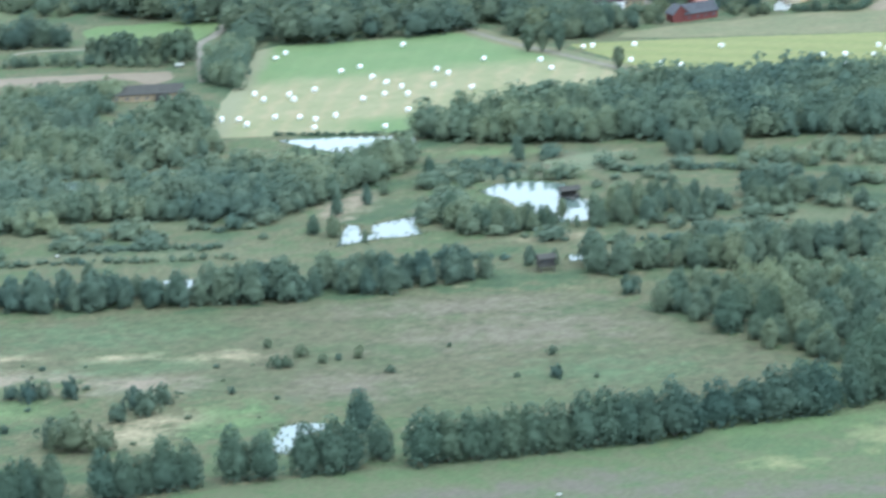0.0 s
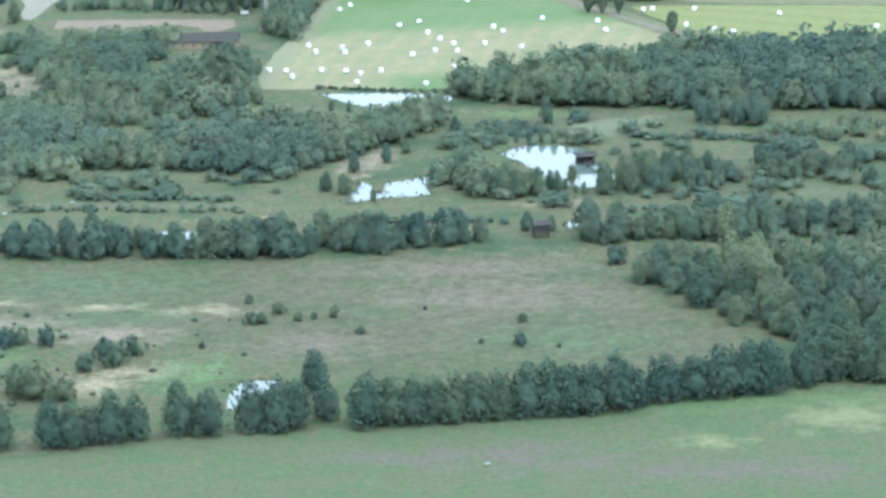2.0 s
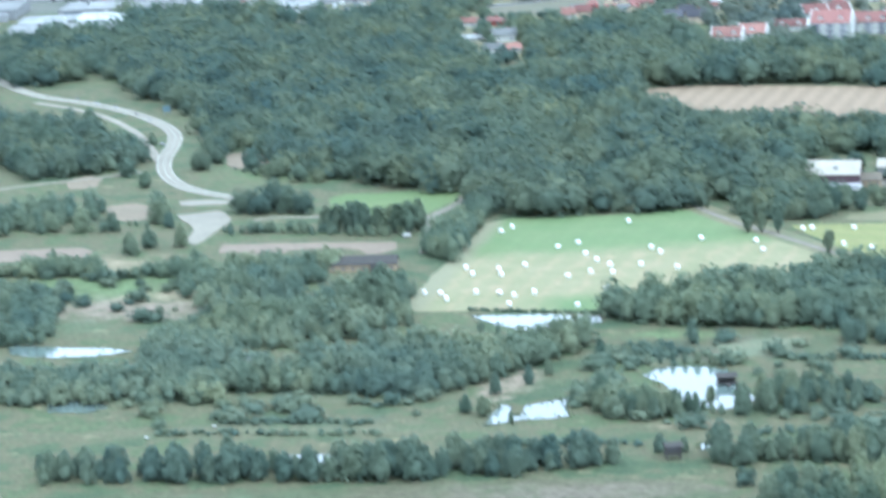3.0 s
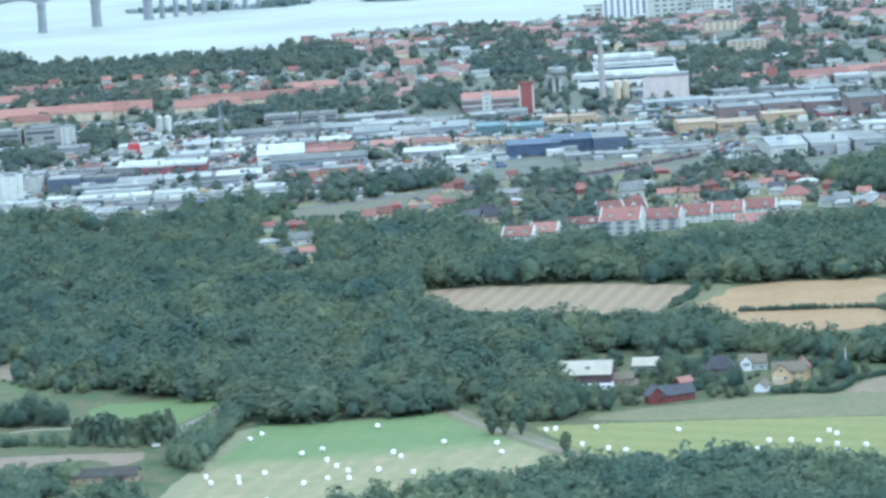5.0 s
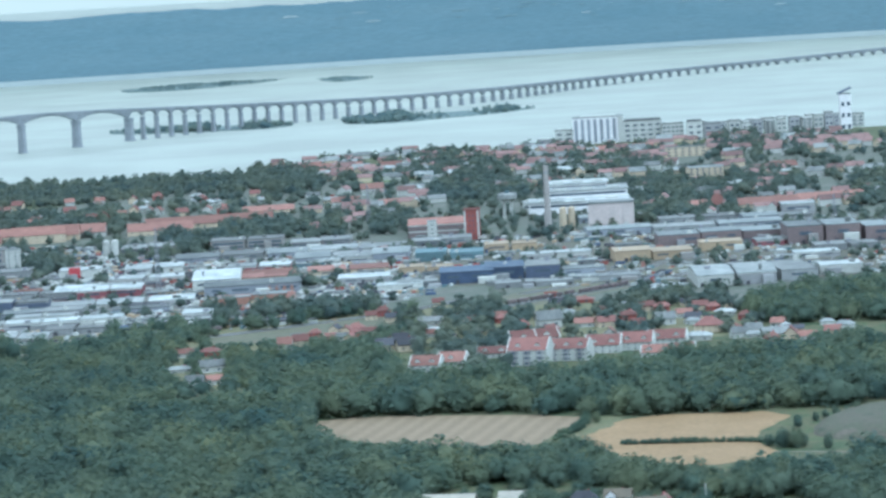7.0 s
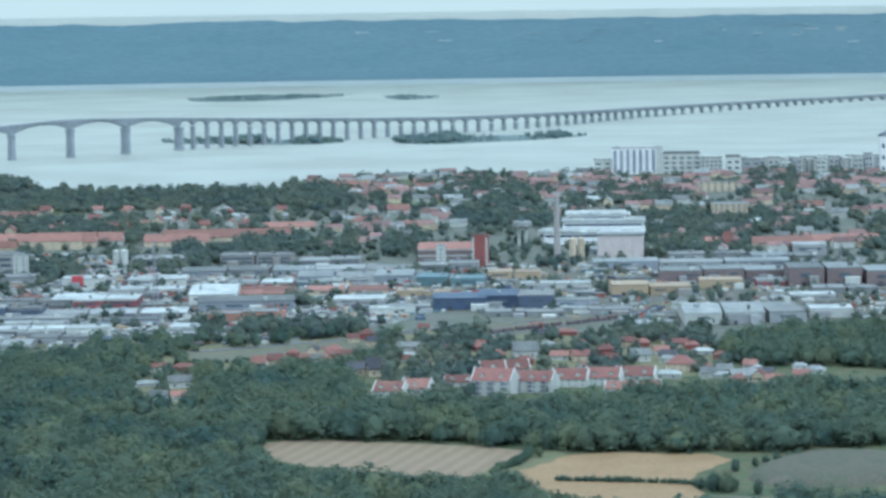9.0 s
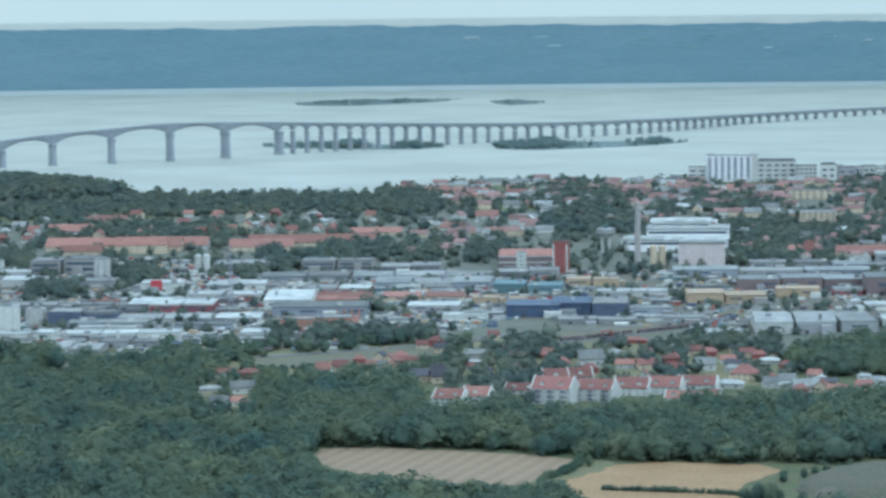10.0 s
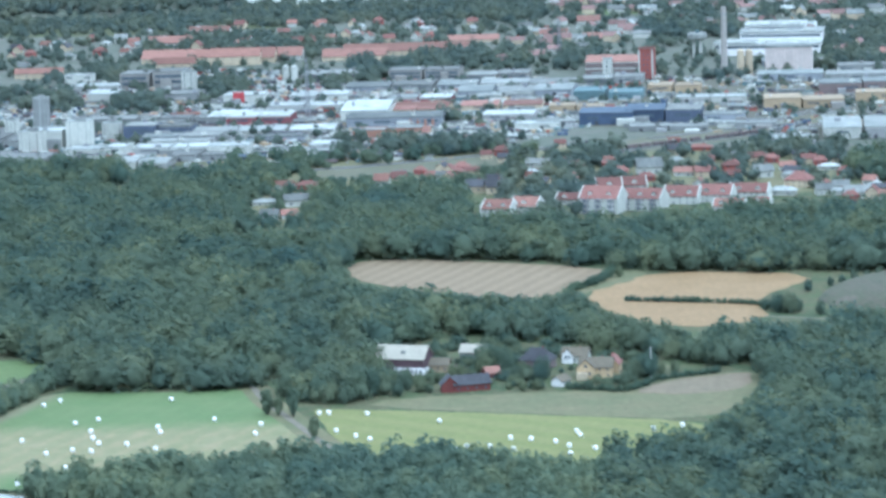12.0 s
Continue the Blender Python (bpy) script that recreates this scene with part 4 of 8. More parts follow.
STAIN_COLOURS = {"heath": (0.104, 0.093, 0.074), "straw": (0.225, 0.194, 0.122), "pink": (0.184, 0.153, 0.113), "green": (0.070, 0.098, 0.049), "lush": (0.095, 0.135, 0.056), "mauve": (0.118, 0.104, 0.074),
                 "yellow": (0.171, 0.171, 0.086), "olive": (0.097, 0.104, 0.058), "dark": (0.050, 0.070, 0.047), "sand": (0.225, 0.184, 0.131)}


def stained(nodes, links, col, stains):
    """Soft-edged drifts of other vegetation, each an uneven oval (x, y, half length, half width, turn, colour)."""
    g = nodes.new("ShaderNodeNewGeometry")
    edge = noise_at(nodes, links, 4.5, 6, 0.72)
    for x, y, rx, ry, turn, kind in stains:
        at = nodes.new("ShaderNodeMapping")
        at.vector_type = "TEXTURE"
        at.inputs["Location"].default_value = (x, y, GROUND)
        at.inputs["Rotation"].default_value = (0, 0, radians(turn))
        at.inputs["Scale"].default_value = (rx, ry, 1000)
        links.new(g.outputs["Position"], at.inputs["Vector"])
        far = nodes.new("ShaderNodeVectorMath")
        far.operation = "LENGTH"
        links.new(at.outputs[0], far.inputs[0])
        wob = nodes.new("ShaderNodeMath")
        wob.operation, wob.inputs[1].default_value = "MULTIPLY_ADD", 5.0
        links.new(edge, wob.inputs[0])
        links.new(far.outputs["Value"], wob.inputs[2])
        fac = nodes.new("ShaderNodeMapRange")
        for sock, v in (("From Min", 3.9), ("From Max", 2.5), ("To Min", 0.0), ("To Max", 0.9)):
            fac.inputs[sock].default_value = v
        links.new(wob.outputs[0], fac.inputs["Value"])
        col = mixed(nodes, links, fac.outputs[0], col, STAIN_COLOURS[kind])
    return col


def drifts(name, size, stops, dry=(0.25, 0.215, 0.125), dry_from=0.62, fine_size=1.1, fine=0.5, stains=()):
    """Grassland in wide drifts of several colours, with paler dry tufts and a fine grain."""
    m, nodes, links, bsdf = material(name)
    wide = noise_at(nodes, links, size, 6, 0.68)
    n = len(stops)
    col = ramp(nodes, links, wide, [(0.34 + 0.34 * k / (n - 1), c) for k, c in enumerate(stops)])
    tufts = noise_at(nodes, links, 6, 4, 0.7)
    col = mixed(nodes, links, ramp(nodes, links, tufts, [(dry_from, (0, 0, 0)), (dry_from + 0.14, (0.7,) * 3)]), col, dry)
    col = stained(nodes, links, col, stains)
    grain = ramp(nodes, links, noise_at(nodes, links, fine_size, 5, 0.78), [(0.25, (1 - fine,) * 3), (0.75, (1 + fine,) * 3)])
    col = mixed(nodes, links, 1.0, col, grain, "MULTIPLY")
    links.new(col, bsdf.inputs["Base Color"])
    bsdf.inputs["Roughness"].default_value = 0.95
    bsdf.inputs["Specular IOR Level"].default_value = 0.2
    return m


def striped(name, stops, way, size, rough=0.95, wander=0.3):
    """A mown field: bands across the direction way, of the width size, broken up by noise."""
    m, nodes, links, bsdf = material(name)
    g = nodes.new("ShaderNodeNewGeometry")
    d = nodes.new("ShaderNodeVectorMath")
    d.operation = "DOT_PRODUCT"
    d.inputs[1].default_value = (way[0] / size, way[1] / size, 0)
    links.new(g.outputs["Position"], d.inputs[0])
    n = noise_at(nodes, links, 6, 4, 0.7)
    s = nodes.new("ShaderNodeMath")
    s.operation, s.inputs[1].default_value = "MULTIPLY_ADD", wander * 6
    links.new(n, s.inputs[0])
    links.new(d.outputs["Value"], s.inputs[2])
    w = nodes.new("ShaderNodeMath")
    w.operation = "SINE"
    links.new(s.outputs[0], w.inputs[0])
    h = nodes.new("ShaderNodeMath")
    h.operation, h.inputs[1].default_value, h.inputs[2].default_value = "MULTIPLY_ADD", 0.5, 0.5
    links.new(w.outputs[0], h.inputs[0])
    col = ramp(nodes, links, h.outputs[0], stops)
    fine = ramp(nodes, links, noise_at(nodes, links, 1.6, 4, 0.7), [(0.25, (0.8,) * 3), (0.75, (1.2,) * 3)])
    col = mixed(nodes, links, 1.0, col, fine, "MULTIPLY")
    links.new(col, bsdf.inputs["Base Color"])
    bsdf.inputs["Roughness"].default_value = rough
    return m


def hayfield(name):
    """A field mown in swaths: green regrowth on the far half and in the near corner, pale straw swaths between, with ragged edges."""
    m, nodes, links, bsdf = material(name)
    g = nodes.new("ShaderNodeNewGeometry")

    def along(x, y, low, high, ragged):
        d = nodes.new("ShaderNodeVectorMath")
        d.operation, d.inputs[1].default_value = "DOT_PRODUCT", (x, y, 0)
        links.new(g.outputs["Position"], d.inputs[0])
        w = nodes.new("ShaderNodeMath")
        w.operation, w.inputs[1].default_value = "MULTIPLY_ADD", ragged
        links.new(noise_at(nodes, links, 9, 5, 0.7), w.inputs[0])
        links.new(d.outputs["Value"], w.inputs[2])
        r = nodes.new("ShaderNodeMapRange")
        r.inputs["From Min"].default_value, r.inputs["From Max"].default_value = low + ragged / 2, high + ragged / 2
        links.new(w.outputs[0], r.inputs["Value"])
        return r.outputs[0]

    def wave(size, wander):
        d = nodes.new("ShaderNodeVectorMath")
        d.operation, d.inputs[1].default_value = "DOT_PRODUCT", (0.965 / size, -0.26 / size, 0)
        links.new(g.outputs["Position"], d.inputs[0])
        q = nodes.new("ShaderNodeMath")
        q.operation, q.inputs[1].default_value = "MULTIPLY_ADD", wander
        links.new(noise_at(nodes, links, 8, 4, 0.7), q.inputs[0])
        links.new(d.outputs["Value"], q.inputs[2])
        w = nodes.new("ShaderNodeMath")
        w.operation = "SINE"
        links.new(q.outputs[0], w.inputs[0])
        return w.outputs[0]

    green = ramp(nodes, links, noise_at(nodes, links, 14, 4), [(0.3, (0.080, 0.126, 0.040)), (0.7, (0.105, 0.142, 0.050))])
    lush = ramp(nodes, links, wave(0.9, 3.0), [(0.0, (0.975,) * 3), (1.0, (1.025,) * 3)])
    green = mixed(nodes, links, 1.0, green, lush, "MULTIPLY")
    straw = ramp(nodes, links, noise_at(nodes, links, 10, 5, 0.7), [(0.3, (0.146, 0.148, 0.068)), (0.5, (0.178, 0.166, 0.086)), (0.72, (0.208, 0.184, 0.106))])
    swath = ramp(nodes, links, wave(0.95, 9.0), [(0.0, (0.90, 0.96, 0.89)), (1.0, (1.07, 1.03, 1.03))])
    straw = mixed(nodes, links, 1.0, straw, swath, "MULTIPLY")
    col = mixed(nodes, links, along(-0.03, 1.0, 772, 786, 14), straw, green)
    near = nodes.new("ShaderNodeMath")
    near.operation = "MULTIPLY"
    links.new(along(0.0, -1.0, -727, -718, 8), near.inputs[0])
    links.new(along(1.0, 0.0, -118, -106, 8), near.inputs[1])
    col = mixed(nodes, links, near.outputs[0], col, green)
    edge = along(-0.98, 0.19, 268.5, 272.0, 4)
    col = mixed(nodes, links, edge, col, (0.150, 0.150, 0.082))
    grain = ramp(nodes, links, noise_at(nodes, links, 1.3, 4, 0.7), [(0.25, (0.86,) * 3), (0.75, (1.14,) * 3)])
    links.new(mixed(nodes, links, 1.0, col, grain, "MULTIPLY"), bsdf.inputs["Base Color"])
    bsdf.inputs["Roughness"].default_value = 0.95
    return m


def water(name, base, rough, wave, height, ior=1.33):
    m, nodes, links, bsdf = material(name)
    n = noise_at(nodes, links, wave, 4, 0.6)
    bump = nodes.new("ShaderNodeBump")
    bump.inputs["Strength"].default_value, bump.inputs["Distance"].default_value = 1.0, height
    links.new(n, bump.inputs["Height"])
    links.new(bump.outputs[0], bsdf.inputs["Normal"])
    streak = noise_at(nodes, links, 140, 4, 0.6)
    links.new(ramp(nodes, links, streak, [(0.35, base), (0.65, tuple(c * 1.25 for c in base))]), bsdf.inputs["Base Color"])
    bsdf.inputs["Roughness"].default_value, bsdf.inputs["IOR"].default_value = rough, ior
    return m


def glowing(name, stops, size):
    """The open sky above the horizon."""
    m, nodes, links, bsdf = material(name)
    col = ramp(nodes, links, noise_at(nodes, links, size, 3), stops)
    links.new(col, bsdf.inputs["Emission Color"])
    bsdf.inputs["Emission Strength"].default_value = 1.0
    bsdf.inputs["Base Color"].default_value = (0, 0, 0, 1)
    bsdf.inputs["Specular IOR Level"].default_value = 0
    return m


M_LAND = drifts("rough_pasture", 18, [(0.040, 0.061, 0.031), (0.056, 0.078, 0.037), (0.090, 0.087, 0.048), (0.059, 0.085, 0.037), (0.100, 0.095, 0.051)], stains=STAINS)
M_GRASS = drifts("lush_grass", 13, [(0.068, 0.096, 0.045), (0.075, 0.102, 0.046), (0.089, 0.097, 0.053), (0.072, 0.100, 0.045), (0.098, 0.109, 0.050)], (0.127, 0.126, 0.071), 0.64, 0.9, 0.28, STAINS)
M_MEADOW = drifts("meadow_grass", 30, [(0.062, 0.080, 0.039), (0.069, 0.080, 0.040), (0.082, 0.080, 0.046), (0.072, 0.080, 0.042), (0.060, 0.079, 0.037)], (0.114, 0.106, 0.065), 0.62, 1.7, 0.5, STAINS)
M_FARM_MEADOW = noisy("grey_meadow", (0.098, 0.108, 0.052), (0.132, 0.120, 0.064), 14, 1.5)
M_RAIL_GRASS = noisy("olive_rail_grass", (0.080, 0.090, 0.056), (0.112, 0.104, 0.068), 10, 1.5)
M_BROWN = noisy("dry_meadow", (0.170, 0.136, 0.092), (0.132, 0.116, 0.074), 8, 1.5)
M_HAY_GREEN = noisy("lawn_grass", (0.080, 0.122, 0.040), (0.104, 0.136, 0.050), 12, 1.2)
M_HAY_A = hayfield("mown_hayfield")
M_HAY_YELLOW = striped("yellow_hayfield", [(0.0, (0.128, 0.142, 0.040)), (1.0, (0.146, 0.152, 0.048))], (0.55, 0.83), 1.7, wander=0.15)
M_STUBBLE = striped("stubble", [(0.0, (0.152, 0.114, 0.065)), (0.5, (0.168, 0.128, 0.075)), (1.0, (0.188, 0.144, 0.086))], (0.75, -0.2), 0.7, wander=0.16)
M_WHEAT = noisy("ripe_wheat", (0.196, 0.132, 0.062), (0.234, 0.164, 0.084), 16, 1.3)
M_SAND = noisy("bare_sand", (0.194, 0.158, 0.103), (0.137, 0.122, 0.073), 4, 0.8)
M_REED = noisy("reed_bed", (0.120, 0.125, 0.072), (0.085, 0.110, 0.060), 7, 0.8)
M_GRAVEL = noisy("gravel", (0.168, 0.135, 0.095), (0.140, 0.116, 0.080), 6, 0.8)
M_MOUND = drifts("spoil_heap_earth", 9, [(0.056, 0.070, 0.044), (0.088, 0.082, 0.062), (0.070, 0.078, 0.050), (0.104, 0.094, 0.074)], (0.12, 0.11, 0.08), 0.62, 1.0, 0.4)
M_ROAD = noisy("pale_asphalt", (0.199, 0.188, 0.140), (0.164, 0.155, 0.118), 9, 1.0)
M_TRACK = noisy("dirt_track", (0.158, 0.144, 0.111), (0.122, 0.113, 0.083), 4, 0.6)
M_RAIL = noisy("rail_ballast", (0.092, 0.083, 0.066), (0.087, 0.094, 0.064), 9, 1.2)
M_PAVED = noisy("paved_yard", (0.162, 0.160, 0.144), (0.102, 0.111, 0.090), 12, 1.5)
M_POND = water("pond_water", (0.10, 0.13, 0.115), 0.03, 1.5, 0.006, 1.58)
M_SEA = water("sea_water", (0.224, 0.244, 0.208), 0.5, 7.0, 0.35, 1.2)
M_LEAF = leafy("broad_leaves", (0.080, 0.122, 0.104), (0.140, 0.172, 0.116))
M_LEAF_GREY = leafy("willow_leaves", (0.118, 0.166, 0.130), (0.190, 0.230, 0.160))
M_LEAF_DARK = leafy("alder_leaves", (0.078, 0.122, 0.098), (0.106, 0.148, 0.110))
M_LEAF_BIRCH = leafy("birch_leaves", (0.106, 0.154, 0.122), (0.172, 0.214, 0.148))
# Islet leaves: pale blue-green because haze over the strait is put into the colour.
M_LEAF_ISLE_HAZED = leafy("hazed_scrub_leaves", (0.142, 0.204, 0.212), (0.180, 0.236, 0.240))
# Trees of town and coast: some distance haze is put into this bluish green.
M_LEAF_CITY_HAZED = leafy("hazed_town_leaves", (0.094, 0.126, 0.116), (0.138, 0.166, 0.140))
M_BARK = noisy("bark", (0.090, 0.074, 0.057), (0.131, 0.115, 0.098), 0.6, 0.1)
M_BALE = noisy("white_wrap", (0.80, 0.80, 0.80), (0.72, 0.74, 0.74), 0.5, 0.1, rough=0.35)
M_WHITE = noisy("white_render", (0.425, 0.436, 0.390), (0.350, 0.364, 0.330), 3, 0.5, spread=0.15)
M_CREAM = noisy("cream_render", (0.432, 0.376, 0.265), (0.376, 0.321, 0.230), 3, 0.5, spread=0.12)
M_TAN = noisy("tan_cladding", (0.321, 0.258, 0.167), (0.279, 0.223, 0.146), 4, 0.6, spread=0.12)
M_GREYWALL = noisy("grey_cladding", (0.216, 0.227, 0.219), (0.171, 0.181, 0.177), 4, 0.6, spread=0.25)
M_BRICK = noisy("dark_red_brick", (0.246, 0.082, 0.070), (0.197, 0.070, 0.057), 2, 0.4, spread=0.15)
M_PURPLE = noisy("brown_brick", (0.160, 0.126, 0.119), (0.128, 0.106, 0.103), 4, 0.6, spread=0.15)
M_BLUE = noisy("blue_cladding", (0.060, 0.080, 0.126), (0.040, 0.058, 0.094), 4, 0.6, spread=0.3)
M_YELLOW = noisy("yellow_render", (0.430, 0.335, 0.200), (0.370, 0.285, 0.172), 3, 0.5)
M_BARN = noisy("purple_brown_boards", (0.085, 0.055, 0.062), (0.065, 0.045, 0.050), 2, 0.3)
M_FARM_GREY = noisy("grey_green_boards", (0.200, 0.215, 0.190), (0.165, 0.178, 0.160), 2, 0.3)
M_PALE_GREY = noisy("pale_grey_render", (0.285, 0.292, 0.286), (0.240, 0.246, 0.242), 4, 0.6, spread=0.2)
M_BLUE_GREY = noisy("blue_grey_render", (0.225, 0.245, 0.265), (0.190, 0.210, 0.230), 4, 0.6, spread=0.15)
M_BRIGHT = noisy("bright_white_render", (0.640, 0.640, 0.620), (0.580, 0.585, 0.570), 4, 0.6)
M_NAVY = noisy("navy_cladding", (0.070, 0.085, 0.120), (0.055, 0.068, 0.098), 4, 0.6, spread=0.2)
M_MAROON = noisy("dark_red_fascia", (0.190, 0.075, 0.082), (0.155, 0.065, 0.070), 4, 0.6, spread=0.2)
M_SIGN_RED = noisy("sign_red", (0.330, 0.060, 0.065), (0.300, 0.055, 0.060), 3, 0.5)
M_BRICK_PALE = noisy("orange_brick", (0.290, 0.165, 0.120), (0.240, 0.140, 0.105), 2, 0.4, spread=0.15)
M_TAN_GREY = noisy("beige_grey_render", (0.235, 0.230, 0.210), (0.195, 0.192, 0.178), 4, 0.6, spread=0.15)
M_ROOF_SLATE = noisy("grey_sheet_roof", (0.186, 0.200, 0.188), (0.112, 0.128, 0.124), 9, 1.6, spread=0.35)
M_ROOF_TAN = noisy("tan_sheet_roof", (0.270, 0.225, 0.155), (0.235, 0.195, 0.135), 6, 1.0, spread=0.12)
M_BLUE_ROOF = noisy("blue_sheet_roof", (0.090, 0.114, 0.146), (0.058, 0.080, 0.112), 6, 1.0, spread=0.25)
M_TOWN = noisy("town_ground", (0.066, 0.084, 0.058), (0.112, 0.112, 0.092), 16, 3.0)
M_TEAL = noisy("teal_sheet", (0.118, 0.172, 0.182), (0.094, 0.146, 0.156), 4, 0.6, spread=0.2)
M_FALU = noisy("red_barn_boards", (0.130, 0.040, 0.034), (0.098, 0.034, 0.030), 1.5, 0.3)
M_TILE = noisy("orange_roof_tiles", (0.212, 0.116, 0.090), (0.160, 0.088, 0.070), 3.5, 0.8, spread=0.3)
M_TILE_RED = noisy("red_roof_tiles", (0.178, 0.090, 0.074), (0.132, 0.068, 0.058), 2.5, 0.4, spread=0.3)
# Red tiles of the far houses, dulled in colour to stand for haze.
M_TILE_HAZED = noisy("hazed_roof_tiles", (0.196, 0.128, 0.112), (0.142, 0.096, 0.088), 3.5, 0.8, spread=0.3)
M_ROOF_GREY = noisy("grey_roofing", (0.190, 0.198, 0.184), (0.112, 0.122, 0.116), 7, 1.2, spread=0.35)
M_ROOF_PALE = noisy("pale_sheet_roof", (0.320, 0.338, 0.312), (0.168, 0.188, 0.180), 8, 1.4, rough=0.7, spread=0.4)
M_ROOF_DARK = noisy("dark_roofing", (0.064, 0.066, 0.072), (0.046, 0.048, 0.054), 4, 0.8, spread=0.3)
M_BARN_ROOF = noisy("corrugated_barn_roof", (0.320, 0.305, 0.245), (0.265, 0.250, 0.205), 3, 0.3, rough=0.85)
M_BRIDGE = noisy("bridge_concrete", (0.235, 0.255, 0.268), (0.200, 0.220, 0.232), 12, 2.0)
M_CHIMNEY = noisy("beige_concrete", (0.300, 0.285, 0.262), (0.250, 0.240, 0.220), 6, 1.0)
M_SILO = noisy("pale_pink_render", (0.500, 0.445, 0.410), (0.430, 0.390, 0.360), 4, 0.7)
M_STEEL = noisy("galvanised_steel", (0.279, 0.287, 0.303), (0.221, 0.230, 0.246), 2, 0.3, rough=0.5, metal=0.6)
M_OLD_ROOF = noisy("weathered_brown_roof", (0.135, 0.118, 0.085), (0.105, 0.094, 0.070), 2, 0.3)
M_WOOD = noisy("weathered_boards", (0.040, 0.040, 0.036), (0.060, 0.057, 0.050), 1, 0.2)
M_GLASS = noisy("window_glass", (0.06, 0.08, 0.10), (0.09, 0.11, 0.13), 2, 0.4, rough=0.15)
M_CAR = noisy("car_paint", (0.287, 0.295, 0.312), (0.246, 0.254, 0.271), 1, 0.2, rough=0.3, spread=0.9)
M_TYRE = noisy("tyre_rubber", (0.02, 0.02, 0.02), (0.03, 0.03, 0.03), 0.3)
# Far island woods and fields: distance haze is painted into the blue base colours.
M_SHORE_HAZED = noisy("hazed_far_shore", (0.108, 0.170, 0.196), (0.130, 0.192, 0.215), 160, 14, mottle=0.16, flat=9.0)
M_FIELD_HAZED = noisy("hazed_shore_fields", (0.150, 0.212, 0.228), (0.172, 0.232, 0.240), 60, 12)
# Matte colours for distant water; its haze and brightness are painted in as paleness.
M_HAZED_SEA = noisy("far_sea", (0.420, 0.450, 0.410), (0.440, 0.460, 0.410), 300, 60, mottle=0.05)
M_HAZED_PALE = noisy("far_strait_water", (0.330, 0.375, 0.365), (0.350, 0.390, 0.375), 300, 60, mottle=0.05)
M_SKY = glowing("pale_sky", [(0.3, (0.414, 0.419, 0.349)), (0.7, (0.442, 0.442, 0.358))], 500)
# Islet ground carries the same painted haze as its scrub.
M_ISLET_HAZED = noisy("hazed_islet_ground", (0.100, 0.145, 0.140), (0.125, 0.160, 0.150), 12, 2)

# ---- mesh tools ----
def mesh_object(name, bm, mat, parent=None, label="", smooth=False):
    me = bpy.data.meshes.new(name)
    bm.normal_update()
    bm.to_mesh(me)
    bm.free()
    me.materials.append(mat)
    if smooth:
        me.polygons.foreach_set("use_smooth", [True] * len(me.polygons))
    ob = new(name, me)
    if parent:
        ob.parent = parent
    if label:
        ob["label"] = label
    return ob


part = mesh_object


def raw_mesh(name, verts, tris, mat, tone, thin):
    """A mesh from arrays of vertices and triangles; each triangle has a tone, and is thin (a spray of leaves) or not (the dense inside)."""
    me = bpy.data.meshes.new(name)
    me.vertices.add(len(verts))
    me.vertices.foreach_set("co", np.asarray(verts, np.float32).ravel())
    me.loops.add(3 * len(tris))
    me.loops.foreach_set("vertex_index", np.asarray(tris, np.int32).ravel())
    me.polygons.add(len(tris))
    me.polygons.foreach_set("loop_start", np.arange(0, 3 * len(tris), 3, dtype=np.int32))
    me.attributes.new("tone", "FLOAT", "FACE").data.foreach_set("value", np.asarray(tone, np.float32))
    me.attributes.new("thin", "FLOAT", "FACE").data.foreach_set("value", np.asarray(thin, np.float32))
    me.polygons.foreach_set("use_smooth", np.ones(len(tris), bool))
    me.update()
    me.validate()
    me.materials.append(mat)
    return me


def box(bm, x0, x1, y0, y1, z0, z1):
    v = [bm.verts.new(p) for p in ((x0, y0, z0), (x1, y0, z0), (x1, y1, z0), (x0, y1, z0),
                                   (x0, y0, z1), (x1, y0, z1), (x1, y1, z1), (x0, y1, z1))]
    for f in ((0, 3, 2, 1), (4, 5, 6, 7), (0, 1, 5, 4), (1, 2, 6, 5), (2, 3, 7, 6), (3, 0, 4, 7)):
        bm.faces.new([v[i] for i in f])


def tube(bm, rings, sides=10, cap=True):
    """Rings of (x, y, z, radius), joined."""
    loops = []
    for x, y, z, r in rings:
        loops.append([bm.verts.new((x + r * math.cos(2 * math.pi * k / sides), y + r * math.sin(2 * math.pi * k / sides), z)) for k in range(sides)])
    for a, b in zip(loops, loops[1:]):
        for k in range(sides):
            bm.faces.new((a[k], a[(k + 1) % sides], b[(k + 1) % sides], b[k]))
    if cap:
        bm.faces.new(loops[-1])
        bm.faces.new(loops[0][::-1])


def rounded_outline(pts, rng, wobble, rounds=2):
    """Corners cut twice and the edge made slightly uneven."""
    pts = [Vector((*p[:2], 0)) for p in pts]
    for _ in range(rounds):
        pts = [q for a, b in zip(pts, pts[1:] + pts[:1]) for q in (a.lerp(b, 0.22), a.lerp(b, 0.78))]
    out = []
    for a, b in zip(pts, pts[1:] + pts[:1]):
        n = max(1, min(12, int((b - a).length / 4)))
        out += [a.lerp(b, k / n) for k in range(n)]
    return [(p.x + rng.uniform(-wobble, wobble), p.y + rng.uniform(-wobble, wobble)) for p in out]


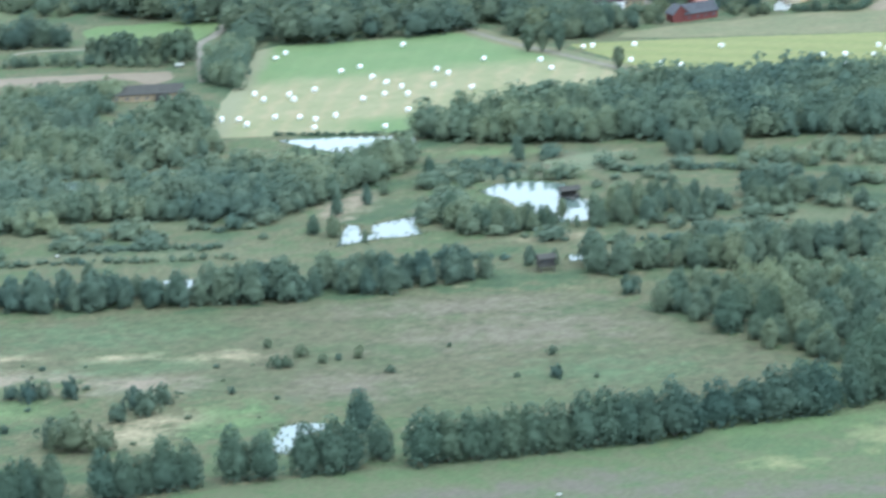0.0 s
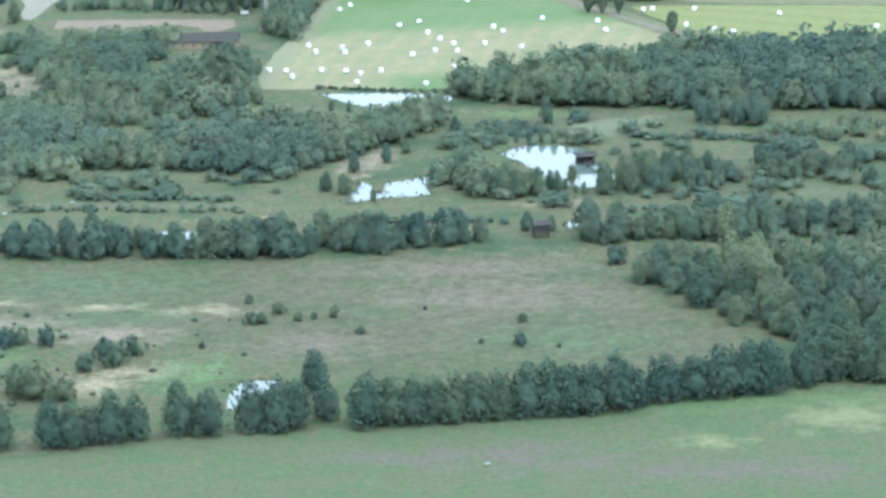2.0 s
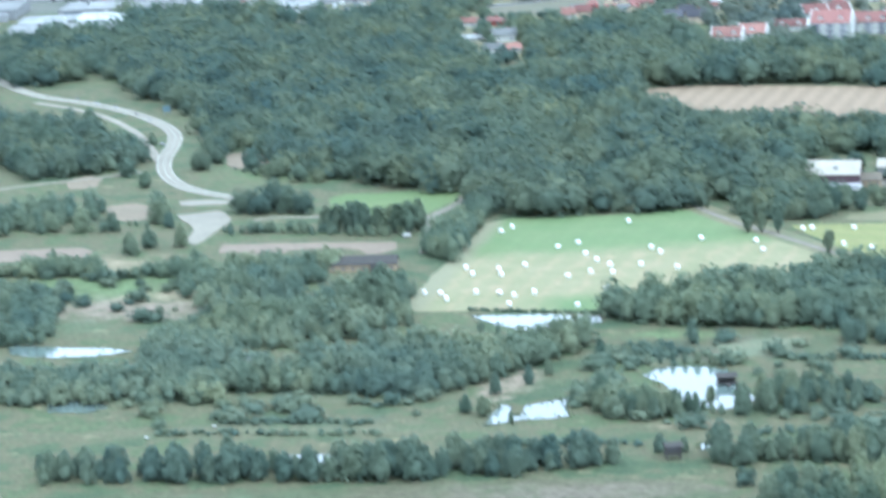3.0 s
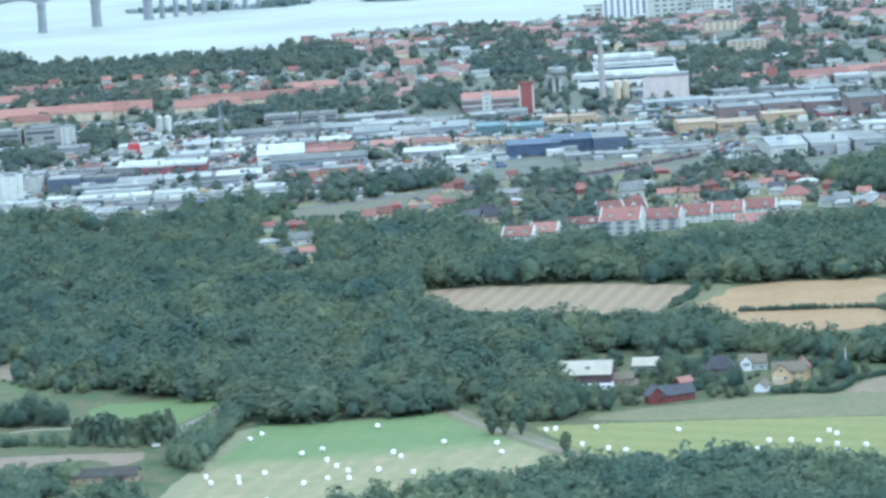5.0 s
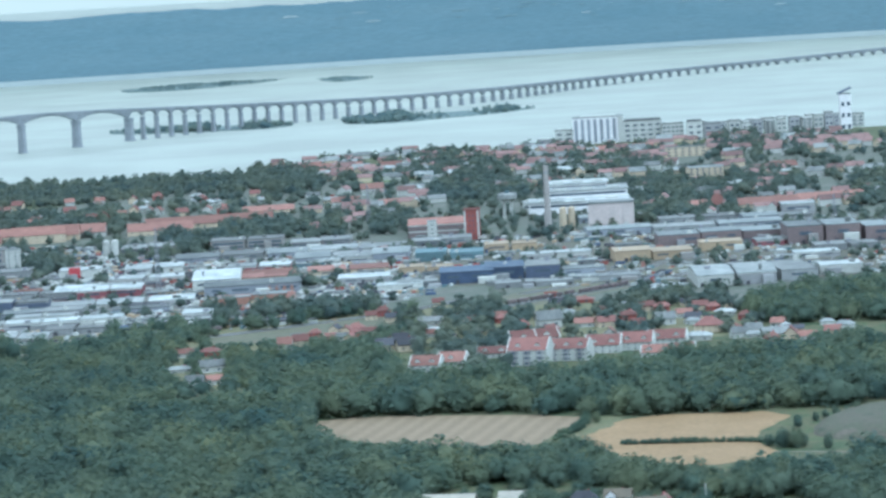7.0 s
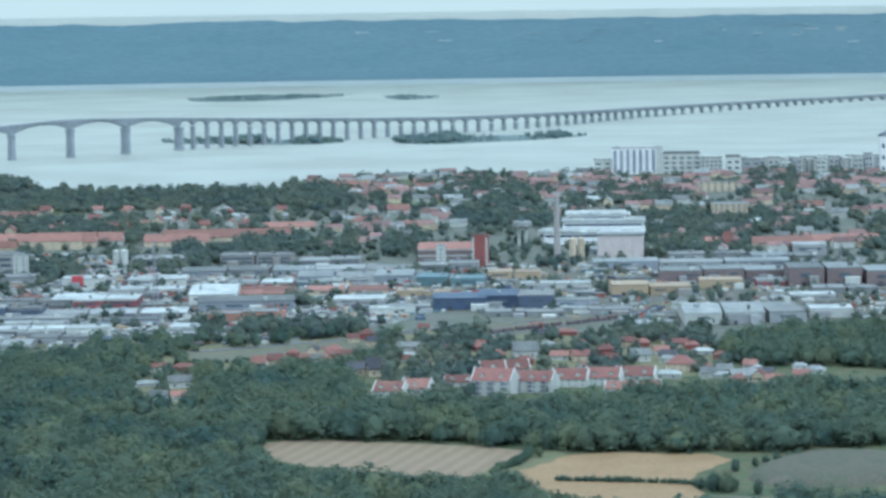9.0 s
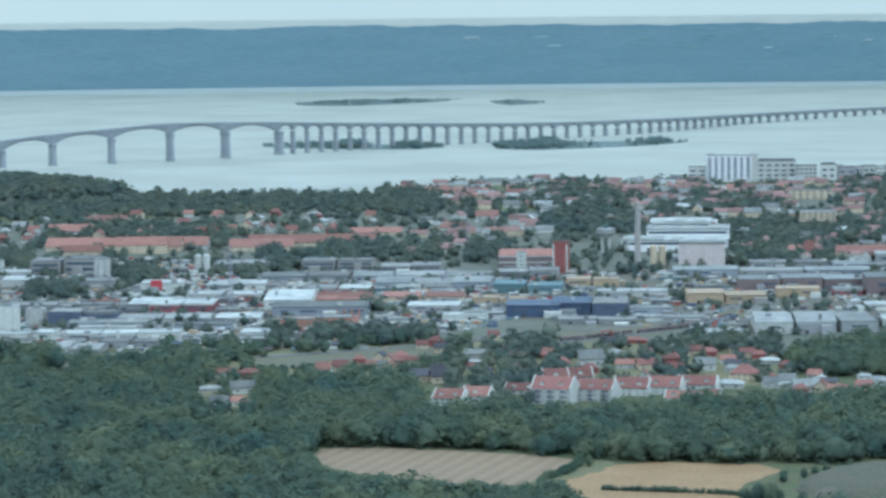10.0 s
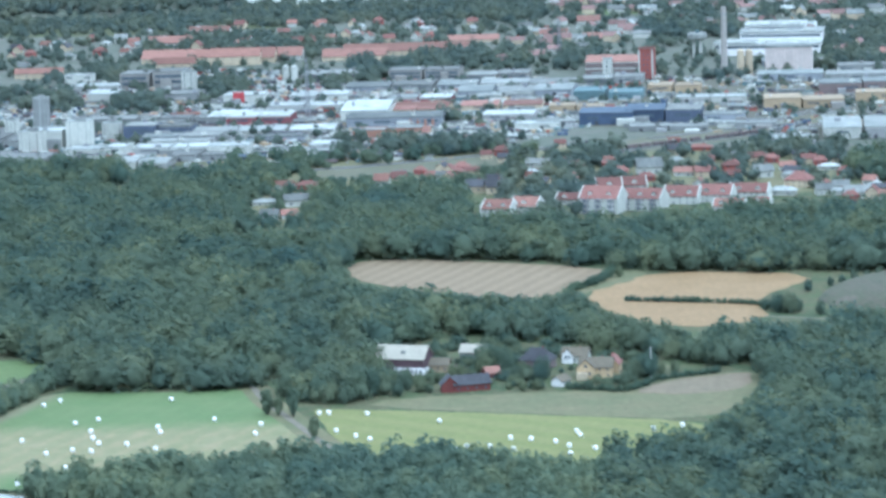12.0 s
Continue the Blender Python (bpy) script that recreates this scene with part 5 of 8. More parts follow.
def patch(name, pts, lift, mat, label, category="ground", wobble=0.5, rounds=2, z=GROUND, drop=0.4):
    """A low sheet of ground cover with a sloping edge."""
    rng = random.Random(name + label)
    ring = rounded_outline(pts, rng, wobble, rounds)
    bm = bmesh.new()
    top = [bm.verts.new((x, y, z + lift)) for x, y in ring]
    bm.faces.new(top)
    foot = [bm.verts.new((x, y, z - drop)) for x, y in ring]
    for k in range(len(ring)):
        bm.faces.new((top[k], top[k - 1], foot[k - 1], foot[k]))
    bmesh.ops.triangulate(bm, faces=[f for f in bm.faces if len(f.verts) > 4])
    bmesh.ops.recalc_face_normals(bm, faces=bm.faces[:])
    return tagged(mesh_object(name, bm, mat), label, category, kind="structure")


def smooth_line(pts, step=3.0):
    """A smooth curve through points, as a list of vectors about step apart."""
    v = [Vector(p if len(p) == 3 else (*p, 0)) for p in pts]
    v = [2 * v[0] - v[1]] + v + [2 * v[-1] - v[-2]]
    out = []
    for a, b, c, d in zip(v, v[1:], v[2:], v[3:]):
        n = max(2, int((c - b).length / step))
        for k in range(n):
            t = k / n
            out.append(0.5 * (2 * b + (c - a) * t + (2 * a - 5 * b + 4 * c - d) * t * t + (3 * b - a - 3 * c + d) * t ** 3))
    return out + [v[-2]]


def strip(name, pts, width, lift, mat, label, category="road"):
    """A road along a line, with a slight camber edge."""
    line = smooth_line(pts)
    bm = bmesh.new()
    rows = []
    for k, p in enumerate(line):
        d = (line[min(k + 1, len(line) - 1)] - line[max(k - 1, 0)]).normalized()
        s = Vector((-d.y, d.x, 0))
        rows.append([bm.verts.new((*(p + s * w)[:2], GROUND + h)) for w, h in
                     ((-width / 2 - 0.3, -0.3), (-width / 2, lift), (0, lift + 0.05), (width / 2, lift), (width / 2 + 0.3, -0.3))])
    for a, b in zip(rows, rows[1:]):
        for k in range(4):
            bm.faces.new((a[k], a[k + 1], b[k + 1], b[k]))
    bmesh.ops.recalc_face_normals(bm, faces=bm.faces[:])
    return tagged(mesh_object(name, bm, mat), label, category, kind="structure")


def inside(x, y, poly):
    hit, j = False, len(poly) - 1
    for i in range(len(poly)):
        (xi, yi), (xj, yj) = poly[i][:2], poly[j][:2]
        if (yi > y) != (yj > y) and x < (xj - xi) * (y - yi) / (yj - yi) + xi:
            hit = not hit
        j = i
    return hit


def scatter(poly, spacing, seed, keep=1.0, free=()):
    """Points in an outline on a shaken grid, away from the discs in free."""
    rng = random.Random(seed)
    xs, ys = [p[0] for p in poly], [p[1] for p in poly]
    out, y = [], min(ys)
    while y < max(ys):
        x = min(xs)
        while x < max(xs):
            px, py = x + rng.uniform(-0.5, 0.5) * spacing, y + rng.uniform(-0.5, 0.5) * spacing
            if rng.random() < keep and inside(px, py, poly) and not any(abs(px - a) < r and abs(py - b) < q for a, b, r, q in free):
                out.append((px, py))
            x += spacing
        y += spacing
    return out


# ---- the ground, the water and the distance ----
def build_ground():
    bm = bmesh.new()
    coast = [(-4200, 2950.0)] + [(p.x, p.y) for p in smooth_line(SHORE, 20.0)] + [(4200, 2400.0)]
    rng = random.Random(4)
    coast = [(x + rng.uniform(-3, 3), y + rng.uniform(-4, 4)) for x, y in coast]
    ring = coast + [(4200, -2500), (-4200, -2500)]
    top = [bm.verts.new((x, y, GROUND)) for x, y in ring]
    bm.faces.new(top)
    low = [bm.verts.new((x, y + 3, -0.6)) for x, y in coast]
    for k in range(len(coast) - 1):
        bm.faces.new((top[k], top[k + 1], low[k + 1], low[k]))
    bmesh.ops.triangulate(bm, faces=[f for f in bm.faces if len(f.verts) > 4])
    bmesh.ops.recalc_face_normals(bm, faces=bm.faces[:])
    tagged(mesh_object("ground", bm, M_LAND), "rough green and brownish pasture and marshland", "ground", kind="structure")
    bm = bmesh.new()
    c = bm.verts.new((0, 1500, 0))
    ring = [bm.verts.new((4895 * math.sin(a), 4895 * math.cos(a), 0)) for a in (radians(-60 + 2 * k) for k in range(61))]
    for a, b in zip(ring, ring[1:]):
        bm.faces.new((c, b, a))
    tagged(mesh_object("water", bm, M_SEA), "pale grey-blue calm sea in the strait", "sea", kind="structure")


def arc_wall(name, radius, z0, z1, mat, label, lean=0.0, rough=0.0, seed=1, span=40, step=0.25, category="backdrop"):
    """A far strip round the horizon, its upper edge uneven."""
    rng = random.Random(seed)
    bm = bmesh.new()
    rows = []
    n = int(2 * span / step)
    top = 0.0
    for k in range(n + 1):
        a = radians(-span + k * step)
        top = 0.8 * top + rng.uniform(-1, 1) * rough
        col = []
        for j in range(5):
            r = radius + lean * j / 4
            bulge = 0.15 * rng.uniform(-1, 1) * rough if 0 < j < 4 else 0
            z = z0 + (z1 + top - z0) * j / 4 + bulge
            col.append(bm.verts.new((r * math.sin(a), r * math.cos(a), z)))
        rows.append(col)
    for a, b in zip(rows, rows[1:]):
        for j in range(4):
            bm.faces.new((a[j], b[j], b[j + 1], a[j + 1]))
    return tagged(mesh_object(name, bm, mat, smooth=True), label, category, kind="structure")


build_ground()
arc_wall("backdrop_far_shore", 4870, -1, 95, M_SHORE_HAZED, "long low wooded island shore, distance haze put into its blue colour", lean=18, rough=1.0, seed=5, step=0.12)
arc_wall("backdrop_far_strait", 4866, -1, 7.5, M_HAZED_PALE, "pale strip of far water below the island shore")
arc_wall("backdrop_far_sea", 4892, 60, 106, M_HAZED_SEA, "band of open sea beyond the far shore, painted pale with haze")
arc_wall("backdrop_sky", 4896, 40, 420, M_SKY, "pale hazy sky above the sea horizon")

for name, pts in (("pond_a", POND_A), ("pond_b", POND_B), ("pond_c", POND_C), ("pond_d", POND_D), ("pond_e", POND_E), ("pond_f", POND_F),
                  ("pond_g", POND_G), ("pond_h", POND_H), ("pond_i", POND_I), ("pond_j", POND_J)):
    patch("water_" + name, pts, 0.09, M_POND, "still pond reflecting the bright sky", "pond", 0.35, 0)

patch("ground_hayfield_a", FIELD_BALES_A, 0.03, M_HAY_A, "mown hayfield, green at the far end, pale straw swaths in front", "field", 0.4, 1)
patch("ground_hayfield_b", FIELD_BALES_B, 0.03, M_HAY_YELLOW, "mown yellow-green hayfield", "field", 0.4, 1)
patch("ground_farm_meadow", MEADOW_FARM, 0.02, M_FARM_MEADOW, "grey-green unmown meadow below the farm", "field", 0.5, 1)
patch("ground_track_verge", VERGE_TRACK, 0.06, M_FARM_MEADOW, "rough green verge between the stubble and the wheat", "verge", 1.0)
patch("ground_farm_yard", YARD_FARM, 0.06, M_TRACK, "pale gravel farm yard beside a barn", "yard", 0.6)
for pts in CLEARINGS:
    patch("ground_clearing", pts, 0.04, M_BROWN, "dry tan clearing between trees beside the road", "ground", 0.8)
patch("ground_dry_meadow", MEADOW_BROWN, 0.05, M_BROWN, "dry brownish meadow strip", "field", 1.0)
patch("ground_stubble", FIELD_STUBBLE, 0.03, M_STUBBLE, "striped brown stubble field", "field", 0.4, 1)
patch("ground_wheat", FIELD_WHEAT, 0.03, M_WHEAT, "golden ripe wheat field", "field", 0.4, 1)
patch("ground_green_field", GREEN_LEFT, 0.03, M_HAY_GREEN, "bright green grass field beside the track", "field", 0.6, 1)
patch("ground_gravel_yard", GRAVEL_YARD, 0.04, M_GRAVEL, "bare pinkish grey gravel yard", "yard", 0.3, 0)
patch("ground_front_grass", GRASS_FRONT, 0.03, M_GRASS, "lush green pasture with greyish drifts", "field", 0.6, 1)
patch("ground_mid_meadow", MEADOW_MID, 0.02, M_MEADOW, "wide brownish green meadow", "field", 0.8)
patch("ground_reed", REED_BANK, 0.05, M_REED, "brown reed bed beside the pond", "ground", 1.0)
patch("ground_yard", YARD_B, 0.04, M_GRAVEL, "tan bare yard beside the road", "yard", 0.4, 0)
patch("road_junction", JUNCTION, 0.10, M_ROAD, "pale road junction", "road", 0.3, 1)
patch("road_junction_yard", JUNCTION_B, 0.08, M_ROAD, "pale paved lay-by", "road", 0.3, 1)
strip("road_motorway", MOTORWAY, 4.4, 0.12, M_ROAD, "pale curving main road")
def road_lines(pts, offsets):
    """Painted lines along a road, a finger above its surface."""
    line = smooth_line(pts)
    for off in offsets:
        bm = bmesh.new()
        rows = []
        for k, p in enumerate(line):
            d = (line[min(k + 1, len(line) - 1)] - line[max(k - 1, 0)]).normalized()
            s = Vector((-d.y, d.x, 0))
            rows.append([bm.verts.new((*(p + s * w)[:2], GROUND + h)) for w, h in ((off - 0.07, 0.14), (off - 0.07, 0.2), (off + 0.07, 0.2), (off + 0.07, 0.14))])
        for a, b in zip(rows, rows[1:]):
            for k in range(3):
                bm.faces.new((a[k], a[k + 1], b[k + 1], b[k]))
        bmesh.ops.recalc_face_normals(bm, faces=bm.faces[:])
        tagged(mesh_object("trim_road_line", bm, M_WHITE), "white painted line along the main road", "road marking", kind="structure")


road_lines(MOTORWAY, (-1.9, 0.0, 1.9))
strip("road_slip", SLIP_ROAD, 2.6, 0.10, M_ROAD, "pale slip road beside the main road")
strip("road_side", SIDE_ROAD, 1.8, 0.10, M_ROAD, "pale side road")
strip("road_track", TRACK, 2.4, 0.08, M_TRACK, "grey dirt track between field and trees")
strip("road_lane", ROAD_TREES, 1.6, 0.08, M_ROAD, "pale lane behind a row of trees")
strip("ground_verge", FARM_ROAD, 8.5, 0.02, M_FARM_MEADOW, "olive grass verge of the farm road", "ground")
strip("road_farm", FARM_ROAD, 1.9, 0.08, M_TRACK, "grey farm road between the hayfields")
strip("road_west", ROAD_WEST, 4.0, 0.10, M_ROAD, "pale road along the edge of the town")
strip("road_field", FIELD_ROAD, 1.6, 0.08, M_TRACK, "pale field path")


patch("ground_town", TOWN_GROUND, 0.01, M_TOWN, "grey-green yards, streets and gardens of the town", "ground", 2.0, 1)
patch("ground_town_edge", EDGE_GROUND, 0.012, M_FARM_MEADOW, "grey-green gardens at the forest edge", "ground", 2.0, 1)
patch("ground_park", PARK_A, 0.02, M_HAY_GREEN, "green park lawn between the roofs of the town", "park", 2.0, 1)
patch("ground_park", PARK_B, 0.02, M_HAY_GREEN, "green lawn beside the waterfront", "park", 2.0, 1)
patch("ground_rail_grass", RAIL_GREEN, 0.03, M_RAIL_GRASS, "rough grass beside the railway", "ground", 1.5, 1)
patch("ground_rail_meadow", RAIL_MEADOW, 0.03, M_RAIL_GRASS, "olive rough grass along the tracks", "ground", 1.5, 1)
patch("pavement_estate_west", ESTATE_WEST, 0.02, M_PAVED, "grey paved yards of the trading estate", "pavement", 2.0, 1)
patch("pavement_estate_east", ESTATE_EAST, 0.02, M_RAIL, "brownish gravel ground of the rail and storage yards", "pavement", 2.0, 1)
patch("pavement_suburb", SUBURB_NEAR, 0.02, M_FARM_MEADOW, "grey-green gardens and lanes of the suburb", "ground", 2.0, 1)


def mound():
    bm = bmesh.new()
    ring = rounded_outline(MOUND, random.Random(8), 0.4, 2)
    cx, cy = sum(p[0] for p in ring) / len(ring), sum(p[1] for p in ring) / len(ring)
    rings = []
    for f, h in ((1.0, -0.3), (0.93, 1.2), (0.82, 2.3), (0.6, 3.0), (0.3, 3.3)):
        rings.append([bm.verts.new((cx + (x - cx) * f, cy + (y - cy) * f, GROUND + h + (0.5 * noise.noise((x * f / 6, y * f / 6, 2)) if h > 0 else 0))) for x, y in ring])
    for a, b in zip(rings, rings[1:]):
        for k in range(len(ring)):
            bm.faces.new((a[k - 1], a[k], b[k], b[k - 1]))
    bm.faces.new(rings[-1])
    bmesh.ops.recalc_face_normals(bm, faces=bm.faces[:])
    tagged(mesh_object("spoil_heap", bm, M_MOUND, smooth=True), "broad grey-green spoil heap beside the wheat field", "mound", kind="structure")


mound()


def islet(pts, label, seed):
    patch("ground_islet", pts, 0.5, M_ISLET_HAZED, label, "islet", 2.0, 2, z=0.0, drop=0.5)


for k, pts in enumerate((ISLET_A, ISLET_B, ISLET_C, ISLET_D)):
    islet(pts, "low scrubby islet in the strait", k)


# ---- trees ----

def ico(sub):
    bm = bmesh.new()
    bmesh.ops.create_icosphere(bm, subdivisions=sub, radius=1.0)
    v = np.array([p.co[:] for p in bm.verts])
    f = np.array([[q.index for q in p.verts] for p in bm.faces])
    bm.free()
    return v, f


ICO1, ICO2, ICO3 = ico(1), ico(2), ico(3)


def crown_arrays(seed, puffs, leaves, leaf, wide=0.34, low=0.05, core=ICO2, shape="round", loose=0.0):
    """The crown of a tree of height 1: clumps of small leaf sprays set round a dim core, leaving an uneven outline."""
    rng = np.random.default_rng(seed)
    peak = {"round": 0.40, "tall": 0.24, "bush": 0.30}[shape]
    steep = {"round": 2.4, "tall": 1.3, "bush": 2.0}[shape]

    def girth(z):
        up = np.clip((z - peak) / (1 - peak), 0, 1)
        down = np.clip((peak - z) / peak, 0, 1)
        return np.sqrt(np.maximum(0.02, 1 - up ** steep)) * (1 - 0.30 * down ** 2)

    k = np.arange(puffs)
    z = low + (0.93 - low) * ((k + 0.5) / puffs) ** 0.9 + rng.uniform(-0.04, 0.04, puffs)
    turn = k * 2.4 + rng.uniform(-0.5, 0.5, puffs) + seed
    size = wide * rng.uniform(0.36, 0.58, puffs) * (0.55 + 0.45 * girth(z))
    reach = np.maximum(0.0, wide * girth(z) * rng.uniform(0.84, 1.08 + loose, puffs) - size * 0.85)
    at = np.stack([reach * np.cos(turn), reach * np.sin(turn), z], 1)
    at[-1, :2] *= 0.4
    cv = core[0] * (0.94 + rng.uniform(-0.10, 0.10, (len(core[0]), 1)))
    cz = 0.42 + 0.42 * cv[:, 2]
    side = wide * 0.85 * girth(cz)[:, None] * cv[:, :2]
    vs, fs = [np.concatenate([side, cz[:, None]], 1)], [core[1]]
    pick = rng.choice(puffs, leaves, p=size ** 1.6 / (size ** 1.6).sum())
    d = rng.normal(size=(leaves, 3))
    out = at[pick] * [1, 1, 0]
    out /= np.maximum(np.linalg.norm(out, axis=1, keepdims=True), 1e-3)
    d += 0.9 * out + [0, 0, 0.35]
    d /= np.linalg.norm(d, axis=1, keepdims=True)
    p = at[pick] + d * [1, 1, 1.2] * size[pick][:, None] * (0.62 + 0.52 * rng.beta(2.2, 1.6, (leaves, 1)))
    nrm = d + rng.normal(size=(leaves, 3)) * 0.42 + [0, 0, 0.35]
    nrm /= np.linalg.norm(nrm, axis=1, keepdims=True)
    t = np.array([0, 0, 1.0]) + rng.normal(size=(leaves, 3)) * 0.6
    t -= nrm * (t * nrm).sum(1, keepdims=True)
    t /= np.linalg.norm(t, axis=1, keepdims=True)
    b = np.cross(nrm, t)
    s = leaf * rng.uniform(0.6, 1.4, (leaves, 1))
    t, b = t * 1.3 * s, b * s
    vs.append(np.stack([p - t, p + 0.5 * t - b, p + 0.7 * t + b], 1).reshape(-1, 3))
    fs.append(len(vs[0]) + np.arange(3 * leaves).reshape(-1, 3))
    v, f = np.concatenate(vs), np.concatenate(fs)
    v[:, 2] = np.clip(v[:, 2], 0.01, None)
    return v, f, np.repeat([0.85, 1.0], [len(core[1]), leaves])


def trunk_mesh(name, seed, height=0.62, thick=0.028):
    """A tapered trunk with a root flare and four limbs, for a tree of height 1."""
    rng = random.Random(seed)
    bm = bmesh.new()
    tube(bm, [(0, 0, -0.03, thick * 1.7), (0, 0, 0.03, thick * 1.15), (0.01, 0, 0.25, thick), (0.0, 0.01, height, thick * 0.45)], 7)
    for k in range(4):
        a, z = k * 1.7 + rng.uniform(-0.4, 0.4), 0.24 + 0.07 * k
        tube(bm, [(0, 0, z, thick * 0.5), (0.08 * math.cos(a), 0.08 * math.sin(a), z + 0.08, thick * 0.35), (0.16 * math.cos(a), 0.16 * math.sin(a), z + 0.2, thick * 0.2)], 5)
    me = bpy.data.meshes.new(name)
    bm.to_mesh(me)
    bm.free()
    me.materials.append(M_BARK)
    return me


def tree_kind(name, seed, mat, label, puffs=18, leaves=1000, leaf=0.031, wide=0.34, low=0.05, category="tree", shape="tall", group="", loose=0.0):
    """One tree of height 1, the pattern for its copies."""
    base = new(name)
    v, f, thin = crown_arrays(seed, puffs, leaves, leaf, wide, low, ICO2, shape, loose)
    crown = new("crown", raw_mesh("crown", v, f, mat, np.zeros(len(f)), thin))
    crown.parent = base
    stem = new("trunk", trunk_mesh("trunk", seed))
    stem.parent = base
    return tagged(base, label, category, group)


def plant(kinds, places, seed, thin=0.85, wide=1.25):
    """Trees at (x, y, height); the first use of a kind moves the pattern itself."""
    rng = random.Random(seed)
    for x, y, h in places:
        k = rng.choice(kinds)
        w = h * rng.uniform(thin, wide)
        m = pose(x, y, GROUND, 0, 0, rng.uniform(0, 360)) @ Matrix.Diagonal((w, w, h, 1))
        if k.get("used"):
            copy_thing(k["ob"], m @ Matrix.Diagonal([1 / s for s in k["ob"].scale] + [1]))
        else:
            k["ob"].matrix_basis, k["used"] = m, True


def kinds(name, mat, label, group, n=4, seed=0, **more):
    return [{"ob": tree_kind(name, seed + k, mat, label, group=group, **more)} for k in range(n)]


ALDER = kinds("hedgerow_tree", M_LEAF_DARK, "bushy dark green alder in a hedgerow at a pasture edge", "hedgerow trees", 6, 10, wide=0.40, low=0.03, puffs=26, leaves=1050, leaf=0.029)
WILLOW = kinds("willow_tree", M_LEAF_GREY, "grey-green willow with a full rounded crown", "willows", 5, 20, wide=0.40, low=0.03, puffs=18, shape="round")
SHRUB = kinds("shrub", M_LEAF, "low loose dark green shrub in rough grass", "shrubs", 4, 30, wide=0.50, low=0.04, puffs=9, leaves=700, leaf=0.046, category="shrub", shape="bush", loose=0.6)
BIRCH = kinds("birch_tree", M_LEAF_BIRCH, "slender green birch with an airy crown", "marsh trees", 6, 40, wide=0.36, low=0.05, puffs=16, loose=0.15)
GARDEN = kinds("garden_tree", M_LEAF, "dense green garden tree beside the farm buildings", "garden trees", 4, 50, wide=0.44, low=0.10, shape="round")

LANE = kinds("lane_tree", M_LEAF_BIRCH, "slim green tree with a bare trunk beside the lane", "lane trees", 4, 60, wide=0.20, low=0.34, puffs=14, leaves=700, shape="round", loose=0.3)
plant(LANE, LANE_TREES, 17, 0.9, 1.4)
plant(ALDER, TREES_FRONT, 1, 1.0, 1.3)
plant(ALDER, TREES_FRONT_B, 2, 0.85, 1.08)
plant(SHRUB, SHRUBS, 3, 0.75, 1.1)
plant(BIRCH + ALDER[:1], TREES_MID, 4, 0.75, 1.05)
plant(BIRCH + WILLOW[:2], POND_TREES, 13, 0.6, 0.85)
plant(GARDEN, FARM_TREES, 14)
plant(BIRCH, JUNCTION_TREES, 15, 0.9, 1.2)
plant(BIRCH + GARDEN, ROAD_TREES_B, 16, 1.0, 1.5)


OPEN_LAND = [FIELD_STUBBLE, FIELD_WHEAT, RAIL_GREEN, RAIL_MEADOW, MEADOW_FARM] + CLEARINGS


def edge_height(x, y, h):
    """Woods dwindle to uneven scrub towards the open land north of them; open land itself stays bare."""
    for d in range(0, 72, 4):
        if 0.14 * d > h:
            break
        if any(inside(x, y + d, p) for p in OPEN_LAND):
            return max(0.8, 0.14 * d * (1.1 + 0.5 * noise.noise((x / 5, y / 5, 1)))) if d else 0.0
    return h


def row_places(poly, spacing, h0, h1, seed):
    rng = random.Random(seed)
    return [q for q in ((x, y, edge_height(x, y, h0 + (h1 - h0) * min(1, max(0, 0.5 + 0.9 * noise.noise((x / 14, y / 14, 3)) + rng.uniform(-0.45, 0.45))))) for x, y in scatter(poly, spacing, seed)) if q[2] > 0]


plant(BIRCH, row_places(WOOD_MID, 3.3, 3.4, 6.4, 5), 5)
plant(BIRCH + WILLOW[:1], row_places(WOOD_MID_RIGHT, 3.5, 3.2, 6.4, 6), 6)
plant(BIRCH + WILLOW[:1] + ALDER[:2], row_places(WOOD_DIAGONAL, 4.0, 3.4, 6.4, 7), 7, 0.9, 1.2)
plant(ALDER, row_places(WOOD_BOTTOM_RIGHT, 4.2, 6.0, 7.6, 8), 8, 0.95, 1.2)
plant(BIRCH + WILLOW[:1], row_places(WOOD_ISLAND, 3.4, 3.0, 5.2, 9), 9, 0.75, 1.05)
plant(BIRCH, row_places(WOOD_ISLAND_B, 4.0, 3.5, 5.0, 10), 10)
plant(WILLOW, row_places(WOOD_ISLAND_C, 4.0, 4.0, 5.5, 11), 11)
plant(BIRCH + WILLOW[:1], row_places(WOOD_REEDS, 3.6, 2.8, 4.4, 12), 12)

FAR_FORMS = [crown_arrays(200 + k, 6, 50, 0.094, 0.42, 0.05, ICO1, "round") for k in range(8)]
MID_FORMS = [crown_arrays(250 + k, 9, 110, 0.070, 0.42, 0.05, ICO1, "round") for k in range(8)]
BIG_FORMS = [crown_arrays(400 + k, 14, 205, 0.051, 0.42, 0.05, ICO1, "round" if k % 3 else "tall", 0.1) for k in range(12)]
SLIM_FORMS = [crown_arrays(300 + k, 14, 235, 0.044, 0.36, 0.03, ICO1, "tall" if k % 3 else "round", 0.1) for k in range(12)]
WOOD_FORMS = [crown_arrays(100 + k, 12, 200, 0.054, 0.44, 0.05, ICO1, "bush" if k % 2 else "round", 0.15) for k in range(10)]


